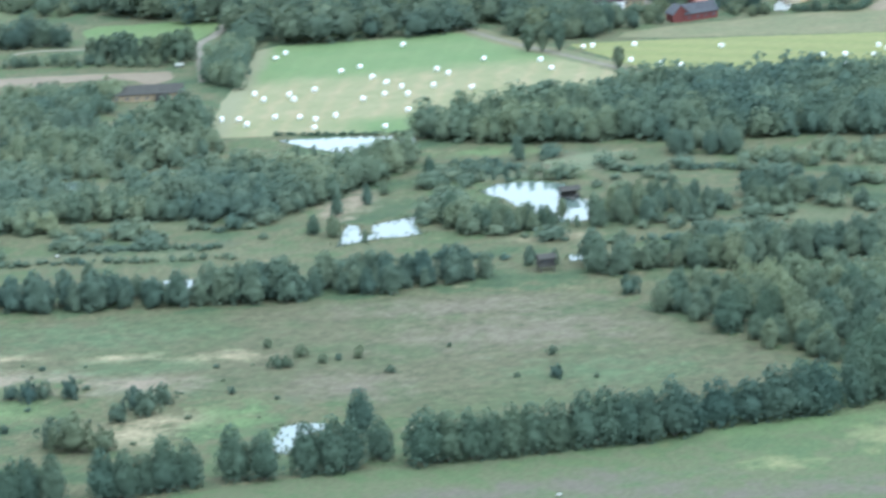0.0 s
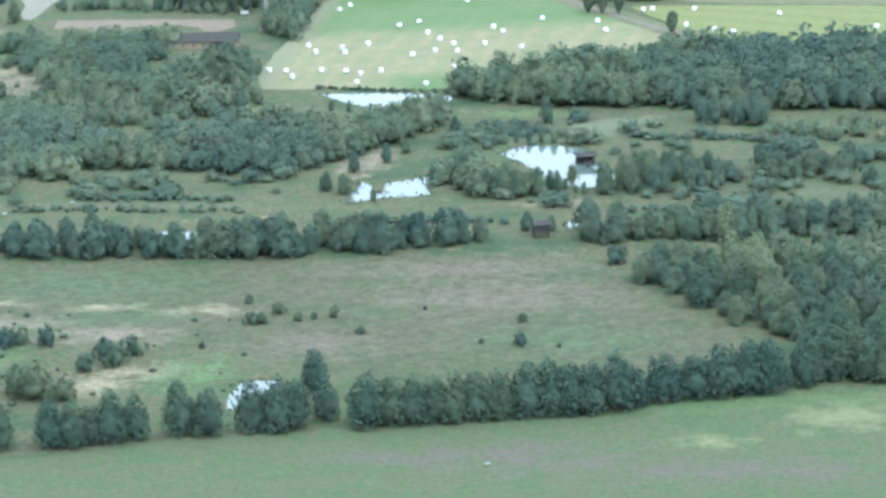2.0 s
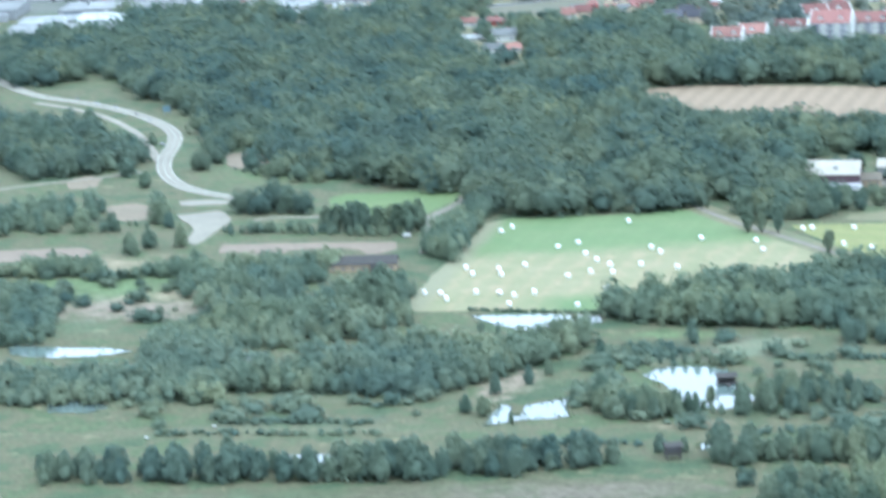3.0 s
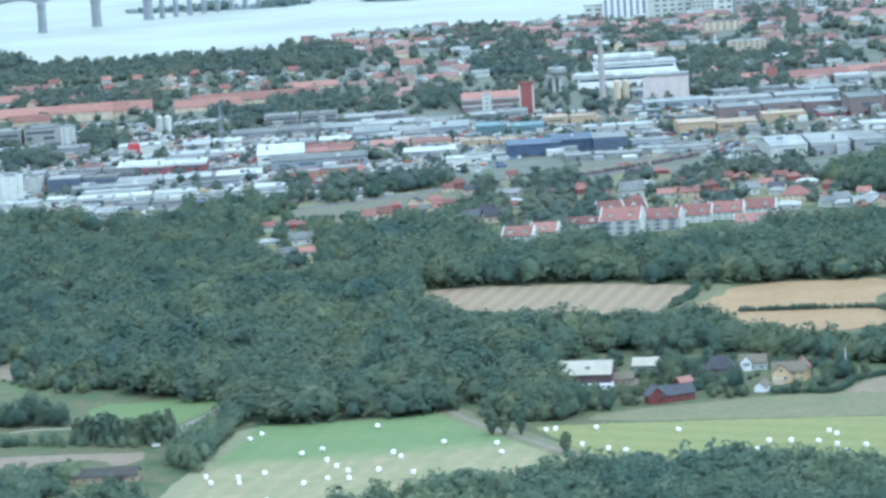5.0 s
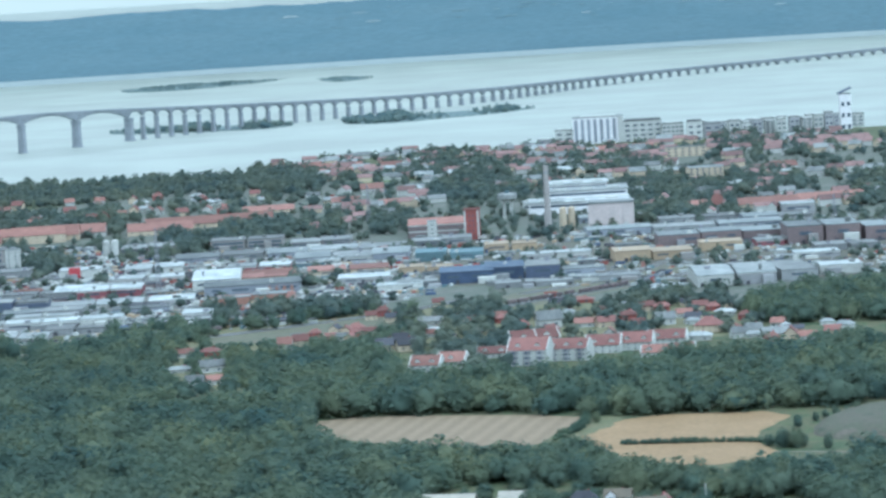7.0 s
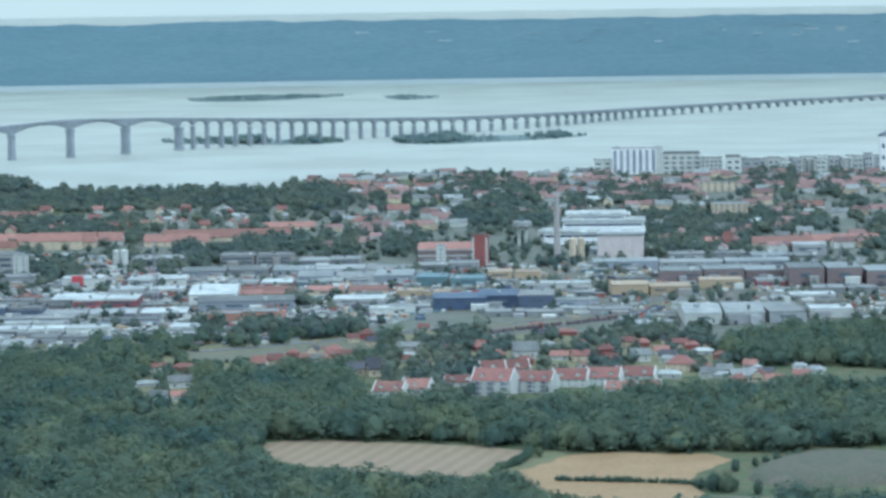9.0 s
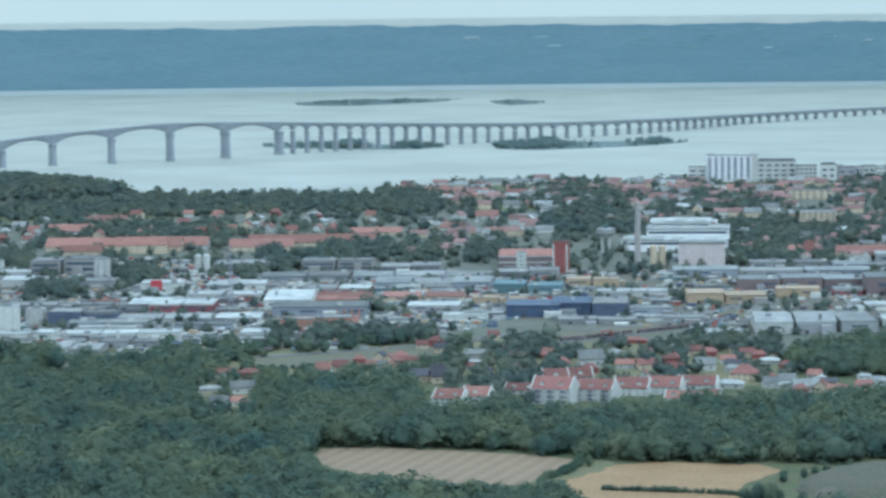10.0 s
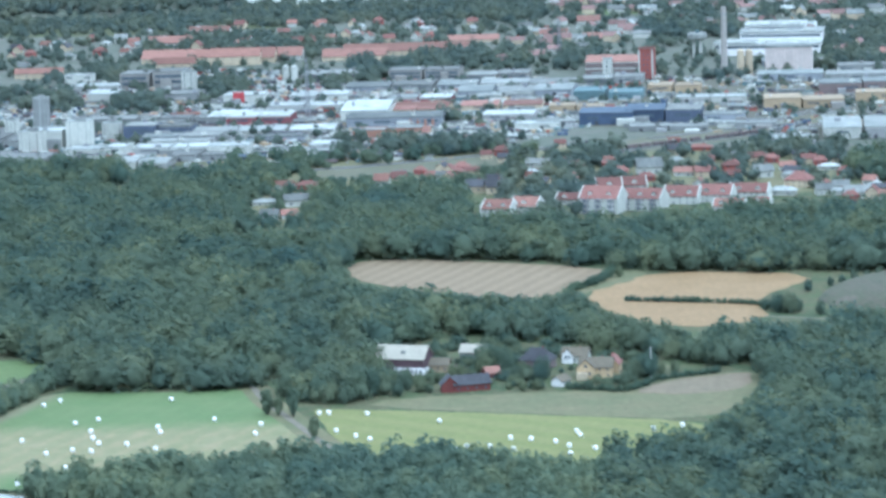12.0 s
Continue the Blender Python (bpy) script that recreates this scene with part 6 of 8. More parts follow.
def wood(name, places, mat, label, seed, z=GROUND, forms=WOOD_FORMS, broad=(1.05, 1.45)):
    """Many trees as one mesh; every tree has its own turn, size and tone."""
    rng = np.random.default_rng(seed)
    vs, fs, tones, thins, n = [], [], [], [], 0
    for x, y, h, *rise in places:
        v, f, thin = forms[rng.integers(len(forms))]
        a, w = rng.uniform(0, 6.283), h * rng.uniform(*broad)
        c, s = math.cos(a), math.sin(a)
        q = np.stack([x + w * (c * v[:, 0] - s * v[:, 1]), y + w * (s * v[:, 0] + c * v[:, 1]), z + (rise[0] if rise else 0.0) + h * v[:, 2]], 1)
        vs.append(q)
        fs.append(f + n)
        tones.append(np.clip(rng.uniform(0.03, 0.97) + rng.uniform(-0.03, 0.03, len(f)), 0, 0.999))
        thins.append(thin)
        n += len(q)
    ob = new(name, raw_mesh(name, np.concatenate(vs), np.concatenate(fs), mat, np.concatenate(tones), np.concatenate(thins)))
    return tagged(ob, label, "trees", kind="stuff")


for pts, spacing, h0, h1, mat, label in (
        (WOOD_FOREST, 7.0, 5.0, 9.8, M_LEAF, "dense mixed green forest behind the hayfields"),
        (WOOD_FOREST_LEFT, 7.2, 5.0, 9.0, M_LEAF, "dense green wood beside the main road"),
        (WOOD_TOWN_EDGE, 7.6, 5.0, 9.0, M_LEAF, "green wood along the edge of the town"),
        (WOOD_EDGE_B, 7.2, 5.0, 9.0, M_LEAF, "round-topped green trees between the first houses"),
        (WOOD_EDGE_C, 7.0, 5.5, 8.5, M_LEAF, "clump of green trees beside houses"),
        (WOOD_EDGE_D, 7.0, 4.5, 6.5, M_LEAF, "small green wood beside houses"),
        (WOOD_BELT, 6.8, 6.0, 10.2, M_LEAF, "tall dark belt of trees beyond the stubble field"),
        (WOOD_BELT_RIGHT, 7.0, 6.5, 9.0, M_LEAF, "dark wood at the edge of the town"),
        (WOOD_FARM, 6.0, 4.4, 8.4, M_LEAF, "green wood behind the farm"),
        (WOOD_FARM_LEFT, 4.4, 3.6, 7.2, M_LEAF, "dark leafy trees beside the farm yard"),
        (WOOD_RIGHT, 6.4, 5.0, 9.4, M_LEAF, "dark broadleaf wood beside the yellow hayfield"),
        (WOOD_FIELD_EDGE, 3.2, 4.4, 8.4, M_LEAF_BIRCH, "mixed birch wood below the hayfields"),
        (WOOD_POND, 2.7, 3.4, 6.6, M_LEAF_GREY, "grey-green willow thicket around the ponds"),
        (WOOD_WEST, 3.2, 4.0, 7.0, M_LEAF_BIRCH, "green copse beside the hayfield"),
        (WOOD_TRACK, 3.2, 4.5, 6.5, M_LEAF_BIRCH, "green trees along the dirt track"),
        (WOOD_TOP_LEFT, 2.6, 1.6, 3.0, M_LEAF_BIRCH, "low green bushes under the trees of the lane"),
        (WOOD_LEFT_FAR, 5.5, 4.0, 6.5, M_LEAF_BIRCH, "green trees beside the road junction"),
        (WOOD_LEFT_B, 3.6, 2.6, 5.6, M_LEAF_GREY, "mixed green thicket beside the yards"),
        (WOOD_LEFT_C, 5.5, 4.5, 7.0, M_LEAF, "green trees between the roads"),
        (WOOD_ESTATE_A, 7.0, 6.0, 9.0, M_LEAF, "tall round-topped trees in front of the trading estate"),
        (WOOD_ESTATE_B, 7.0, 5.5, 8.5, M_LEAF, "clump of tall green trees beside the tracks"),
        (WOOD_ROADSIDE, 5.5, 3.5, 7.0, M_LEAF, "green trees along the main road"),
        (WOOD_LEFT_D, 4.5, 3.0, 4.8, M_LEAF_BIRCH, "green bushes beside the gravel yard"),
        (THICKET_LEFT_E, 3.6, 2.4, 5.0, M_LEAF_BIRCH, "green bushes beside the yards"),
        (THICKET_LEFT_H, 2.6, 2.6, 4.4, M_LEAF_BIRCH, "row of dark green bushes below the bare yard"),
        (THICKET_LEFT_I, 2.6, 2.4, 4.0, M_LEAF_BIRCH, "row of green bushes below the road junction"),
        (THICKET_LEFT_F, 3.2, 1.8, 4.0, M_LEAF_GREY, "grey-green bushes beside a pond"),
        (THICKET_LEFT_G, 3.2, 2.6, 4.6, M_LEAF_GREY, "grey-green willows at the marsh edge"),
        (THICKET_REEDS, 4.0, 1.4, 3.2, M_LEAF_GREY, "low grey-green willow thicket in the reeds"),
        (THICKET_POND, 3.0, 2.6, 4.6, M_LEAF_GREY, "willow bushes beside the pond"),
        (THICKET_WEST, 3.8, 2.6, 5.0, M_LEAF_GREY, "grey-green willows at the edge of the marsh"),
        (THICKET_LONE, 4.0, 4.0, 6.0, M_LEAF_GREY, "rounded grey willows beside the marsh"),
        (THICKET_DIAGONAL, 3.8, 3.2, 5.4, M_LEAF_BIRCH, "green birch thicket behind the meadow")):
    slim = pts in (WOOD_FIELD_EDGE, WOOD_POND, WOOD_WEST, WOOD_TRACK, WOOD_LEFT_B, THICKET_DIAGONAL, WOOD_TOP_LEFT, WOOD_LEFT_FAR)
    wood("woods", row_places(pts, spacing, h0, h1, label), mat, label, len(label), forms=SLIM_FORMS if slim else (BIG_FORMS if h1 > 7 else WOOD_FORMS), broad=(0.9, 1.4) if slim else ((1.15, 1.7) if h1 > 7 else (1.05, 1.45)))



rng_i = random.Random(50)
for pts, h in ((ISLET_A, 8.0), (ISLET_B, 8.5), (ISLET_C, 4.0), (ISLET_D, 4.0)):
    places = [(x, y, h * max(0.12, 0.5 + 0.75 * noise.noise((x / 32, 4.0, h)) + rng_i.uniform(-0.15, 0.15))) for x, y in scatter(pts, 7.0, h, 0.8)]
    wood("islet_scrub", places, M_LEAF_ISLE_HAZED, "low scrub on an islet, haze put into its blue-green colour", 60, z=0.3, forms=FAR_FORMS)


def headland():
    """A wooded rise on the coast."""
    cx, cy, rx, ry, top = -480.0, 2370.0, 196.0, 120.0, 14.0
    bm = bmesh.new()
    rings = []
    for f in (1.0, 0.97, 0.9, 0.78, 0.6, 0.4, 0.2):
        z = top * math.sqrt(max(0.0, 1 - f * f))
        rings.append([bm.verts.new((cx + rx * f * math.cos(a), cy + ry * f * math.sin(a), GROUND - (0.3 if f == 1.0 else 0) + z)) for a in (2 * math.pi * k / 48 for k in range(48))])
    for a, b in zip(rings, rings[1:]):
        for k in range(48):
            bm.faces.new((a[k - 1], a[k], b[k], b[k - 1]))
    bm.faces.new(rings[-1])
    bmesh.ops.recalc_face_normals(bm, faces=bm.faces[:])
    tagged(mesh_object("ground_headland", bm, M_TOWN, smooth=True), "wooded rise on the coast", "hill", kind="structure")
    r = random.Random(51)
    ring = [(cx + rx * 0.97 * math.cos(k * 0.26), cy + ry * 0.97 * math.sin(k * 0.26)) for k in range(24)]
    places = [(x, y, r.uniform(5.0, 7.6), top * math.sqrt(max(0.0, 1 - ((x - cx) / rx) ** 2 - ((y - cy) / ry) ** 2))) for x, y in scatter(ring, 7.2, 52)]
    wood("woods", places, M_LEAF_CITY_HAZED, "dark green wood on a coastal rise", 53, forms=FAR_FORMS, broad=(1.2, 1.7))


headland()


# ---- hay bales ----
def bale_pattern():
    bm = bmesh.new()
    rings = [(0.0, 0.40), (0.06, 0.48), (0.14, 0.52), (0.82, 0.52), (0.92, 0.47), (0.96, 0.38)]
    tube(bm, [(0, 0, z, r) for z, r in rings], 14)
    ob = mesh_object("bale", bm, M_BALE, smooth=True)
    return tagged(ob, "round silage bale in white plastic wrap on a mown field", "bale", "silage bales")


bale = bale_pattern()
rng = random.Random(21)
BALE_PLACES = [(x, y) for x, y in BALES_A + BALES_B]
for k, (x, y) in enumerate(BALE_PLACES):
    m = pose(x, y, GROUND + 0.05, 0, 0, rng.uniform(0, 360)) @ Matrix.Diagonal((rng.uniform(0.95, 1.1), rng.uniform(0.95, 1.1), rng.uniform(0.95, 1.1), 1))
    if rng.random() < 0.3:
        m = pose(x, y, GROUND + 0.55, 90, 0, rng.uniform(0, 360)) @ pose(0, 0, -0.48)
    if k:
        copy_thing(bale, m)
    else:
        bale.matrix_basis = m


# ---- buildings ----
PANE = {}


def pane_mesh(w, h, mat=None):
    """A window: a glass pane in a raised pale frame, 5 cm deep."""
    key = (round(w, 2), round(h, 2), (mat or M_GLASS).name)
    if key not in PANE:
        bm = bmesh.new()
        box(bm, -w / 2, w / 2, -0.05, 0.02, 0, h)
        me = bpy.data.meshes.new("window")
        bm.to_mesh(me)
        bm.free()
        me.materials.append(mat or M_GLASS)
        PANE[key] = me
    return PANE[key]


def windows(parent, w, d, h, cols, rows, ww, wh, z0, step, side=False, mat=None):
    """Windows in even rows on the front wall, and on the end wall where side is set."""
    me = pane_mesh(ww, wh, mat)
    for r in range(rows):
        for c in range(cols):
            ob = new("window", me)
            ob.parent = parent
            ob.matrix_basis = pose(-w / 2 + w * (c + 0.5) / cols, -d / 2, z0 + r * step)
        if side:
            for c in range(max(1, int(cols * d / w))):
                ob = new("window", me)
                ob.parent = parent
                ob.matrix_basis = pose(w / 2, -d / 2 + d * (c + 0.5) / max(1, int(cols * d / w)), z0 + r * step, 0, 0, 90)


def walls_mesh(w, d, h):
    bm = bmesh.new()
    box(bm, -w / 2, w / 2, -d / 2, d / 2, -0.4, h)
    return bm


def gable_bm(w, d, h, rise, over=0.3, thick=0.14):
    """A pitched roof with its ridge along x, gable fillings left to gable_wall."""
    bm = bmesh.new()
    half, long_ = d / 2 + over, w / 2 + over
    drop = rise * over / (d / 2)
    for s in (-1, 1):
        v = [bm.verts.new(p) for p in ((-long_, s * half, h - drop), (long_, s * half, h - drop), (long_, 0, h + rise), (-long_, 0, h + rise),
                                       (-long_, s * half, h - drop + thick), (long_, s * half, h - drop + thick), (long_, 0, h + rise + thick), (-long_, 0, h + rise + thick))]
        for f in ((0, 1, 2, 3), (4, 5, 6, 7), (0, 1, 5, 4), (1, 2, 6, 5), (2, 3, 7, 6), (3, 0, 4, 7)):
            bm.faces.new([v[i] for i in f])
    bmesh.ops.recalc_face_normals(bm, faces=bm.faces[:])
    return bm


def hip_bm(w, d, h, rise, over=0.3, inset=0.8):
    bm = bmesh.new()
    x, y = w / 2 + over, d / 2 + over
    r = max(0.05, x - y * inset)
    low = [bm.verts.new(p) for p in ((-x, -y, h - 0.1), (x, -y, h - 0.1), (x, y, h - 0.1), (-x, y, h - 0.1))]
    eave = [bm.verts.new(p) for p in ((-x, -y, h + 0.08), (x, -y, h + 0.08), (x, y, h + 0.08), (-x, y, h + 0.08))]
    a, b = bm.verts.new((-r, 0, h + rise)), bm.verts.new((r, 0, h + rise))
    bm.faces.new(low[::-1])
    for k in range(4):
        bm.faces.new((low[k - 1], low[k], eave[k], eave[k - 1]))
    bm.faces.new((eave[0], eave[1], b, a))
    bm.faces.new((eave[1], eave[2], b))
    bm.faces.new((eave[2], eave[3], a, b))
    bm.faces.new((eave[3], eave[0], a))
    bmesh.ops.recalc_face_normals(bm, faces=bm.faces[:])
    return bm


def gable_walls(w, d, h, rise):
    """Four walls with pointed ends under a ridge along x."""
    bm = bmesh.new()
    v = {}
    for s in (-1, 1):
        x = s * w / 2
        v[s] = [bm.verts.new(p) for p in ((x, -d / 2, -0.4), (x, d / 2, -0.4), (x, d / 2, h), (x, 0, h + rise - 0.02), (x, -d / 2, h))]
        bm.faces.new(v[s])
    for k in range(5):
        bm.faces.new((v[-1][k - 1], v[-1][k], v[1][k], v[1][k - 1]))
    bmesh.ops.recalc_face_normals(bm, faces=bm.faces[:])
    return bm


def flat_roof_bm(w, d, h, rim=0.25):
    """A flat roof with a raised rim, and a sunken deck."""
    bm = bmesh.new()
    box(bm, -w / 2 - 0.1, w / 2 + 0.1, -d / 2 - 0.1, d / 2 + 0.1, h, h + 0.15)
    for x0, x1, y0, y1 in ((-w / 2 - 0.1, w / 2 + 0.1, -d / 2 - 0.1, -d / 2 + 0.15), (-w / 2 - 0.1, w / 2 + 0.1, d / 2 - 0.15, d / 2 + 0.1),
                           (-w / 2 - 0.1, -w / 2 + 0.15, -d / 2 + 0.15, d / 2 - 0.15), (w / 2 - 0.15, w / 2 + 0.1, -d / 2 + 0.15, d / 2 - 0.15)):
        box(bm, x0, x1, y0, y1, h + 0.15, h + 0.15 + rim)
    return bm


def box_part(name, parent, x0, x1, y0, y1, z0, z1, mat, label=""):
    bm = bmesh.new()
    box(bm, x0, x1, y0, y1, z0, z1)
    return part(name, bm, mat, parent, label)


def place(name, x, y, turn, label, category, group=""):
    ob = new(name)
    ob.matrix_basis = pose(x, y, GROUND, 0, 0, turn)
    return tagged(ob, label, category, group)


def house(name, x, y, w, d, h, turn, wall, roof, label, style="gable", rise=None, cols=3, rows=1, category="house", group="", chimney=True, side=True):
    """A pitched-roof house; h is the height of the ridge."""
    rise = rise or min(0.45 * h, 0.42 * d)
    eave = h - rise
    ob = place(name, x, y, turn, label, category, group)
    if style == "gable":
        part("wall", gable_walls(w, d, eave, rise), wall, ob)
        part("roof", gable_bm(w, d, eave, rise), roof, ob)
    else:
        part("wall", walls_mesh(w, d, eave), wall, ob)
        part("roof", hip_bm(w, d, eave, rise), roof, ob)
    step = eave / max(rows, 1)
    windows(ob, w, d, eave, cols, rows, min(0.5, w / cols * 0.5), min(0.55, step * 0.5), step * 0.3, step, side)
    if chimney:
        box_part("chimney", ob, w * 0.15, w * 0.15 + 0.35, 0.1, 0.45, eave + rise * 0.6, h + 0.35, M_BRICK)
    return ob


def shed(name, x, y, w, d, h, turn, wall, roof, label, rng, category="warehouse", group="", bands=True):
    """A flat-roofed hall with doors, a window band, roof lights and vents."""
    h = max(1.5, h - 0.08 * d)
    ob = place(name, x, y, turn, label, category, group)
    part("wall", walls_mesh(w, d, h - 0.3), wall, ob)
    part("roof", flat_roof_bm(w, d, h - 0.3, 0.22), roof, ob)
    if bands and w > 8:
        n = max(2, int(w / 5))
        me = pane_mesh(min(3.4, w / n * 0.62), max(0.35, h * 0.16))
        for k in range(n):
            if rng.random() < 0.75:
                win = new("window", me)
                win.parent = ob
                win.matrix_basis = pose(-w / 2 + w * (k + 0.5) / n, -d / 2, (h - 0.3) * 0.62)
        me = pane_mesh(1.3, min(1.6, h * 0.42), M_ROOF_DARK)
        for k in range(max(1, int(w / 12))):
            door = new("door", me)
            door.parent = ob
            door.matrix_basis = pose(rng.uniform(-0.45, 0.45) * w, -d / 2 - 0.01, 0)
    for k in range(rng.randint(1, max(1, int(w / 11)))):
        px, py, s = rng.uniform(-0.44, 0.44) * w, rng.uniform(-0.35, 0.35) * d, rng.uniform(0.5, 1.3)
        box_part("roof_vent", ob, px - s, px + s, py - s * 0.6, py + s * 0.6, h - 0.15, h + rng.uniform(0.4, 0.9), rng.choice((M_ROOF_GREY, M_WHITE, M_STEEL)))
    return ob


# ---- the farm above the hayfields ----
def farm():
    bx, by, bw, bh = BARN
    barn = house("barn", bx - 0.8, by + 5.5, 13.6, 8.0, bh * 0.94, -14, M_BARN, M_BARN_ROOF, "big dark purple-brown barn with a pale corrugated roof and white base", rise=2.9,
                 cols=5, rows=1, category="barn", chimney=False)
    box_part("plinth", barn, -1.2, 6.85, -4.9, -4.02, -0.3, 1.7, M_BRIGHT, "white rendered base")
    box_part("gable_plinth", barn, 6.81, 7.0, -4.0, 4.0, -0.3, 1.5, M_BRIGHT, "white rendered base")
    for k in range(7):
        box_part("stable_window", barn, -0.8 + 1.1 * k, -0.2 + 1.1 * k, -4.96, -4.91, 0.6, 1.2, M_GLASS)
    box_part("roof_hatch", barn, 0.2, 1.3, -2.7, -1.9, bh * 0.70, bh * 0.80, M_ROOF_GREY)
    house("farm_shed", bx + bw * 0.60, by + 5.5, 5.5, 4.0, 3.4, -4, M_TAN, M_OLD_ROOF, "low brown farm shed joined to a barn", cols=3, category="shed", chimney=False)
    house("field_shed", -12.4, 866.2, 7.1, 5.0, 4.0, -14, M_FARM_GREY, M_BARN_ROOF, "grey-green shed with a pale sheet roof beside the yard", rise=1.7, cols=2, category="shed", chimney=False)
    house("red_barn", -10.5, 820.7, 9.6, 4.0, 4.0, 22, M_FALU, M_ROOF_DARK, "long red board barn with a dark roof", rise=2.0, cols=4, category="barn", chimney=False)
    house("red_barn", -15.7, 819.3, 4.6, 4.2, 4.1, 100, M_FALU, M_ROOF_DARK, "red board barn wing with its gable to the meadow", rise=2.0, cols=2, category="barn", chimney=False)
    house("outhouse", -6.2, 837.3, 3.9, 3.2, 3.0, 30, M_FALU, M_TILE, "small red outhouse with an orange tiled roof", rise=1.4, cols=1, category="shed", chimney=False)
    house("farmhouse", 5.1, 852.1, 8.4, 6.4, 5.3, -14, M_PURPLE, M_ROOF_DARK, "grey farmhouse with a steep dark roof among trees", style="hip", rise=3.0, cols=3, rows=2)
    white = house("gabled_house", 14.9, 859.4, 7.0, 4.4, 3.9, -12, M_WHITE, M_OLD_ROOF, "white house with a front gable and a brown tiled roof", rise=1.8, cols=3, rows=1)
    bay = part("front_gable", gable_walls(2.4, 2.8, 2.4, 1.5), M_BRIGHT, white)
    bay.matrix_basis = pose(-1.7, -1.6, 0, 0, 0, 90)
    part("gable_roof", gable_bm(2.4, 2.8, 2.4, 1.5, 0.2, 0.12), M_OLD_ROOF, bay)
    for px in (-2.3, -1.7, -1.1):
        box_part("window", white, px - 0.2, px + 0.2, -2.86, -2.812, 1.3, 2.0, M_GLASS)
    villa = house("yellow_house", 21.1, 837.9, 8.6, 4.8, 4.9, -6, M_YELLOW, M_OLD_ROOF, "yellow villa with a front gable and brown tiled roofs", rise=2.1, cols=4, rows=2)
    bay = part("front_gable", gable_walls(4.4, 4.6, 2.9, 2.1), M_YELLOW, villa)
    bay.matrix_basis = pose(-2.2, -2.4, 0, 0, 0, 90)
    part("gable_roof", gable_bm(4.4, 4.6, 2.9, 2.1, 0.3, 0.16), M_OLD_ROOF, bay)
    for px in (-3.2, -2.2, -1.2):
        box_part("window", villa, px - 0.3, px + 0.3, -4.66, -4.612, 1.0, 1.8, M_GLASS)
    box_part("window", villa, -2.5, -1.9, -4.66, -4.612, 3.0, 3.7, M_GLASS)
    box_part("veranda", villa, -4.4, -1.6, -6.2, -4.67, -0.2, 1.7, M_CREAM, "low glazed veranda")
    house("yellow_wing", 25.2, 841.2, 5.4, 3.8, 4.9, 82, M_YELLOW, M_TILE_RED, "yellow gabled wing with a red-brown tiled roof", rise=1.9, cols=2, rows=2)
    house("cottage", 12.4, 825.3, 4.6, 3.0, 2.7, 62, M_BRIGHT, M_OLD_ROOF, "small white cottage with a brown roof beside a hedge", rise=1.2, cols=2, category="cottage", chimney=False)
    pole = place("flagpole", 35.2, 834.0, 0, "tall white flagpole in the farm garden", "flagpole")
    bm = bmesh.new()
    tube(bm, [(0, 0, -0.2, 0.14), (0, 0, 4.0, 0.12), (0, 0, 7.6, 0.07)], 8)
    part("mast", bm, M_BRIGHT, pole)
    box_part("foot", pole, -0.3, 0.3, -0.3, 0.3, -0.2, 0.35, M_GREYWALL)
    bm = bmesh.new()
    tube(bm, [(0, 0, 7.6, 0.06), (0, 0, 7.75, 0.18), (0, 0, 7.95, 0.05)], 8)
    part("knob", bm, M_BRIGHT, pole)


farm()


def long_house():
    x, y, w, d, h = LONG_HOUSE[0]
    ob = house("long_house", x, y + 3, w, 5, 3.2, -5, M_TAN, M_WOOD, "long low house with tan walls and a dark weathered roof", rise=1.5, cols=7, chimney=False)
    box_part("porch", ob, w * 0.12, w * 0.3, -3.4, -2.4, -0.2, 1.9, M_WOOD)
    x, y, w, d, h = WHITE_VAN[0]
    van = place("van", x, y, 15, "white van parked beside a track", "van")
    bm = bmesh.new()
    box(bm, -1.0, 1.0, -0.42, 0.42, 0.18, 0.95)
    bmesh.ops.bevel(bm, geom=bm.edges[:], offset=0.08, segments=2, affect="EDGES")
    part("body", bm, M_WHITE, van)
    box_part("windscreen", van, 0.94, 1.01, -0.34, 0.34, 0.55, 0.85, M_GLASS)
    for px in (-0.62, 0.62):
        for py in (-0.4, 0.4):
            bm = bmesh.new()
            tube(bm, [(0, 0, -0.06, 0.15), (0, 0, 0.06, 0.15)], 10)
            wheel = part("wheel", bm, M_TYRE, van)
            wheel.matrix_basis = pose(px, py, 0.15, 90)


long_house()


def bird_hide():
    x, y, w, d, h = HUT[0]
    ob = place("bird_hide", x, y + 1.2, 8, "dark wooden lookout hut on posts beside the meadow", "hut")
    for px in (-1.2, 1.2):
        for py in (-0.9, 0.9):
            box_part("post", ob, px - 0.1, px + 0.1, py - 0.1, py + 0.1, -0.3, 1.2, M_WOOD)
    box_part("floor", ob, -1.5, 1.5, -1.2, 1.2, 1.1, 1.22, M_WOOD)
    part("cabin", walls_mesh(2.7, 2.1, 1.2), M_WOOD, ob).matrix_basis = pose(0, 0, 1.3)
    box_part("hatch", ob, -1.0, 1.0, -1.10, -1.04, 1.75, 2.05, M_ROOF_DARK)
    roof = part("roof", gable_bm(2.7, 2.1, 2.4, 0.5, 0.3), M_WOOD, ob, "dark board roof")


bird_hide()


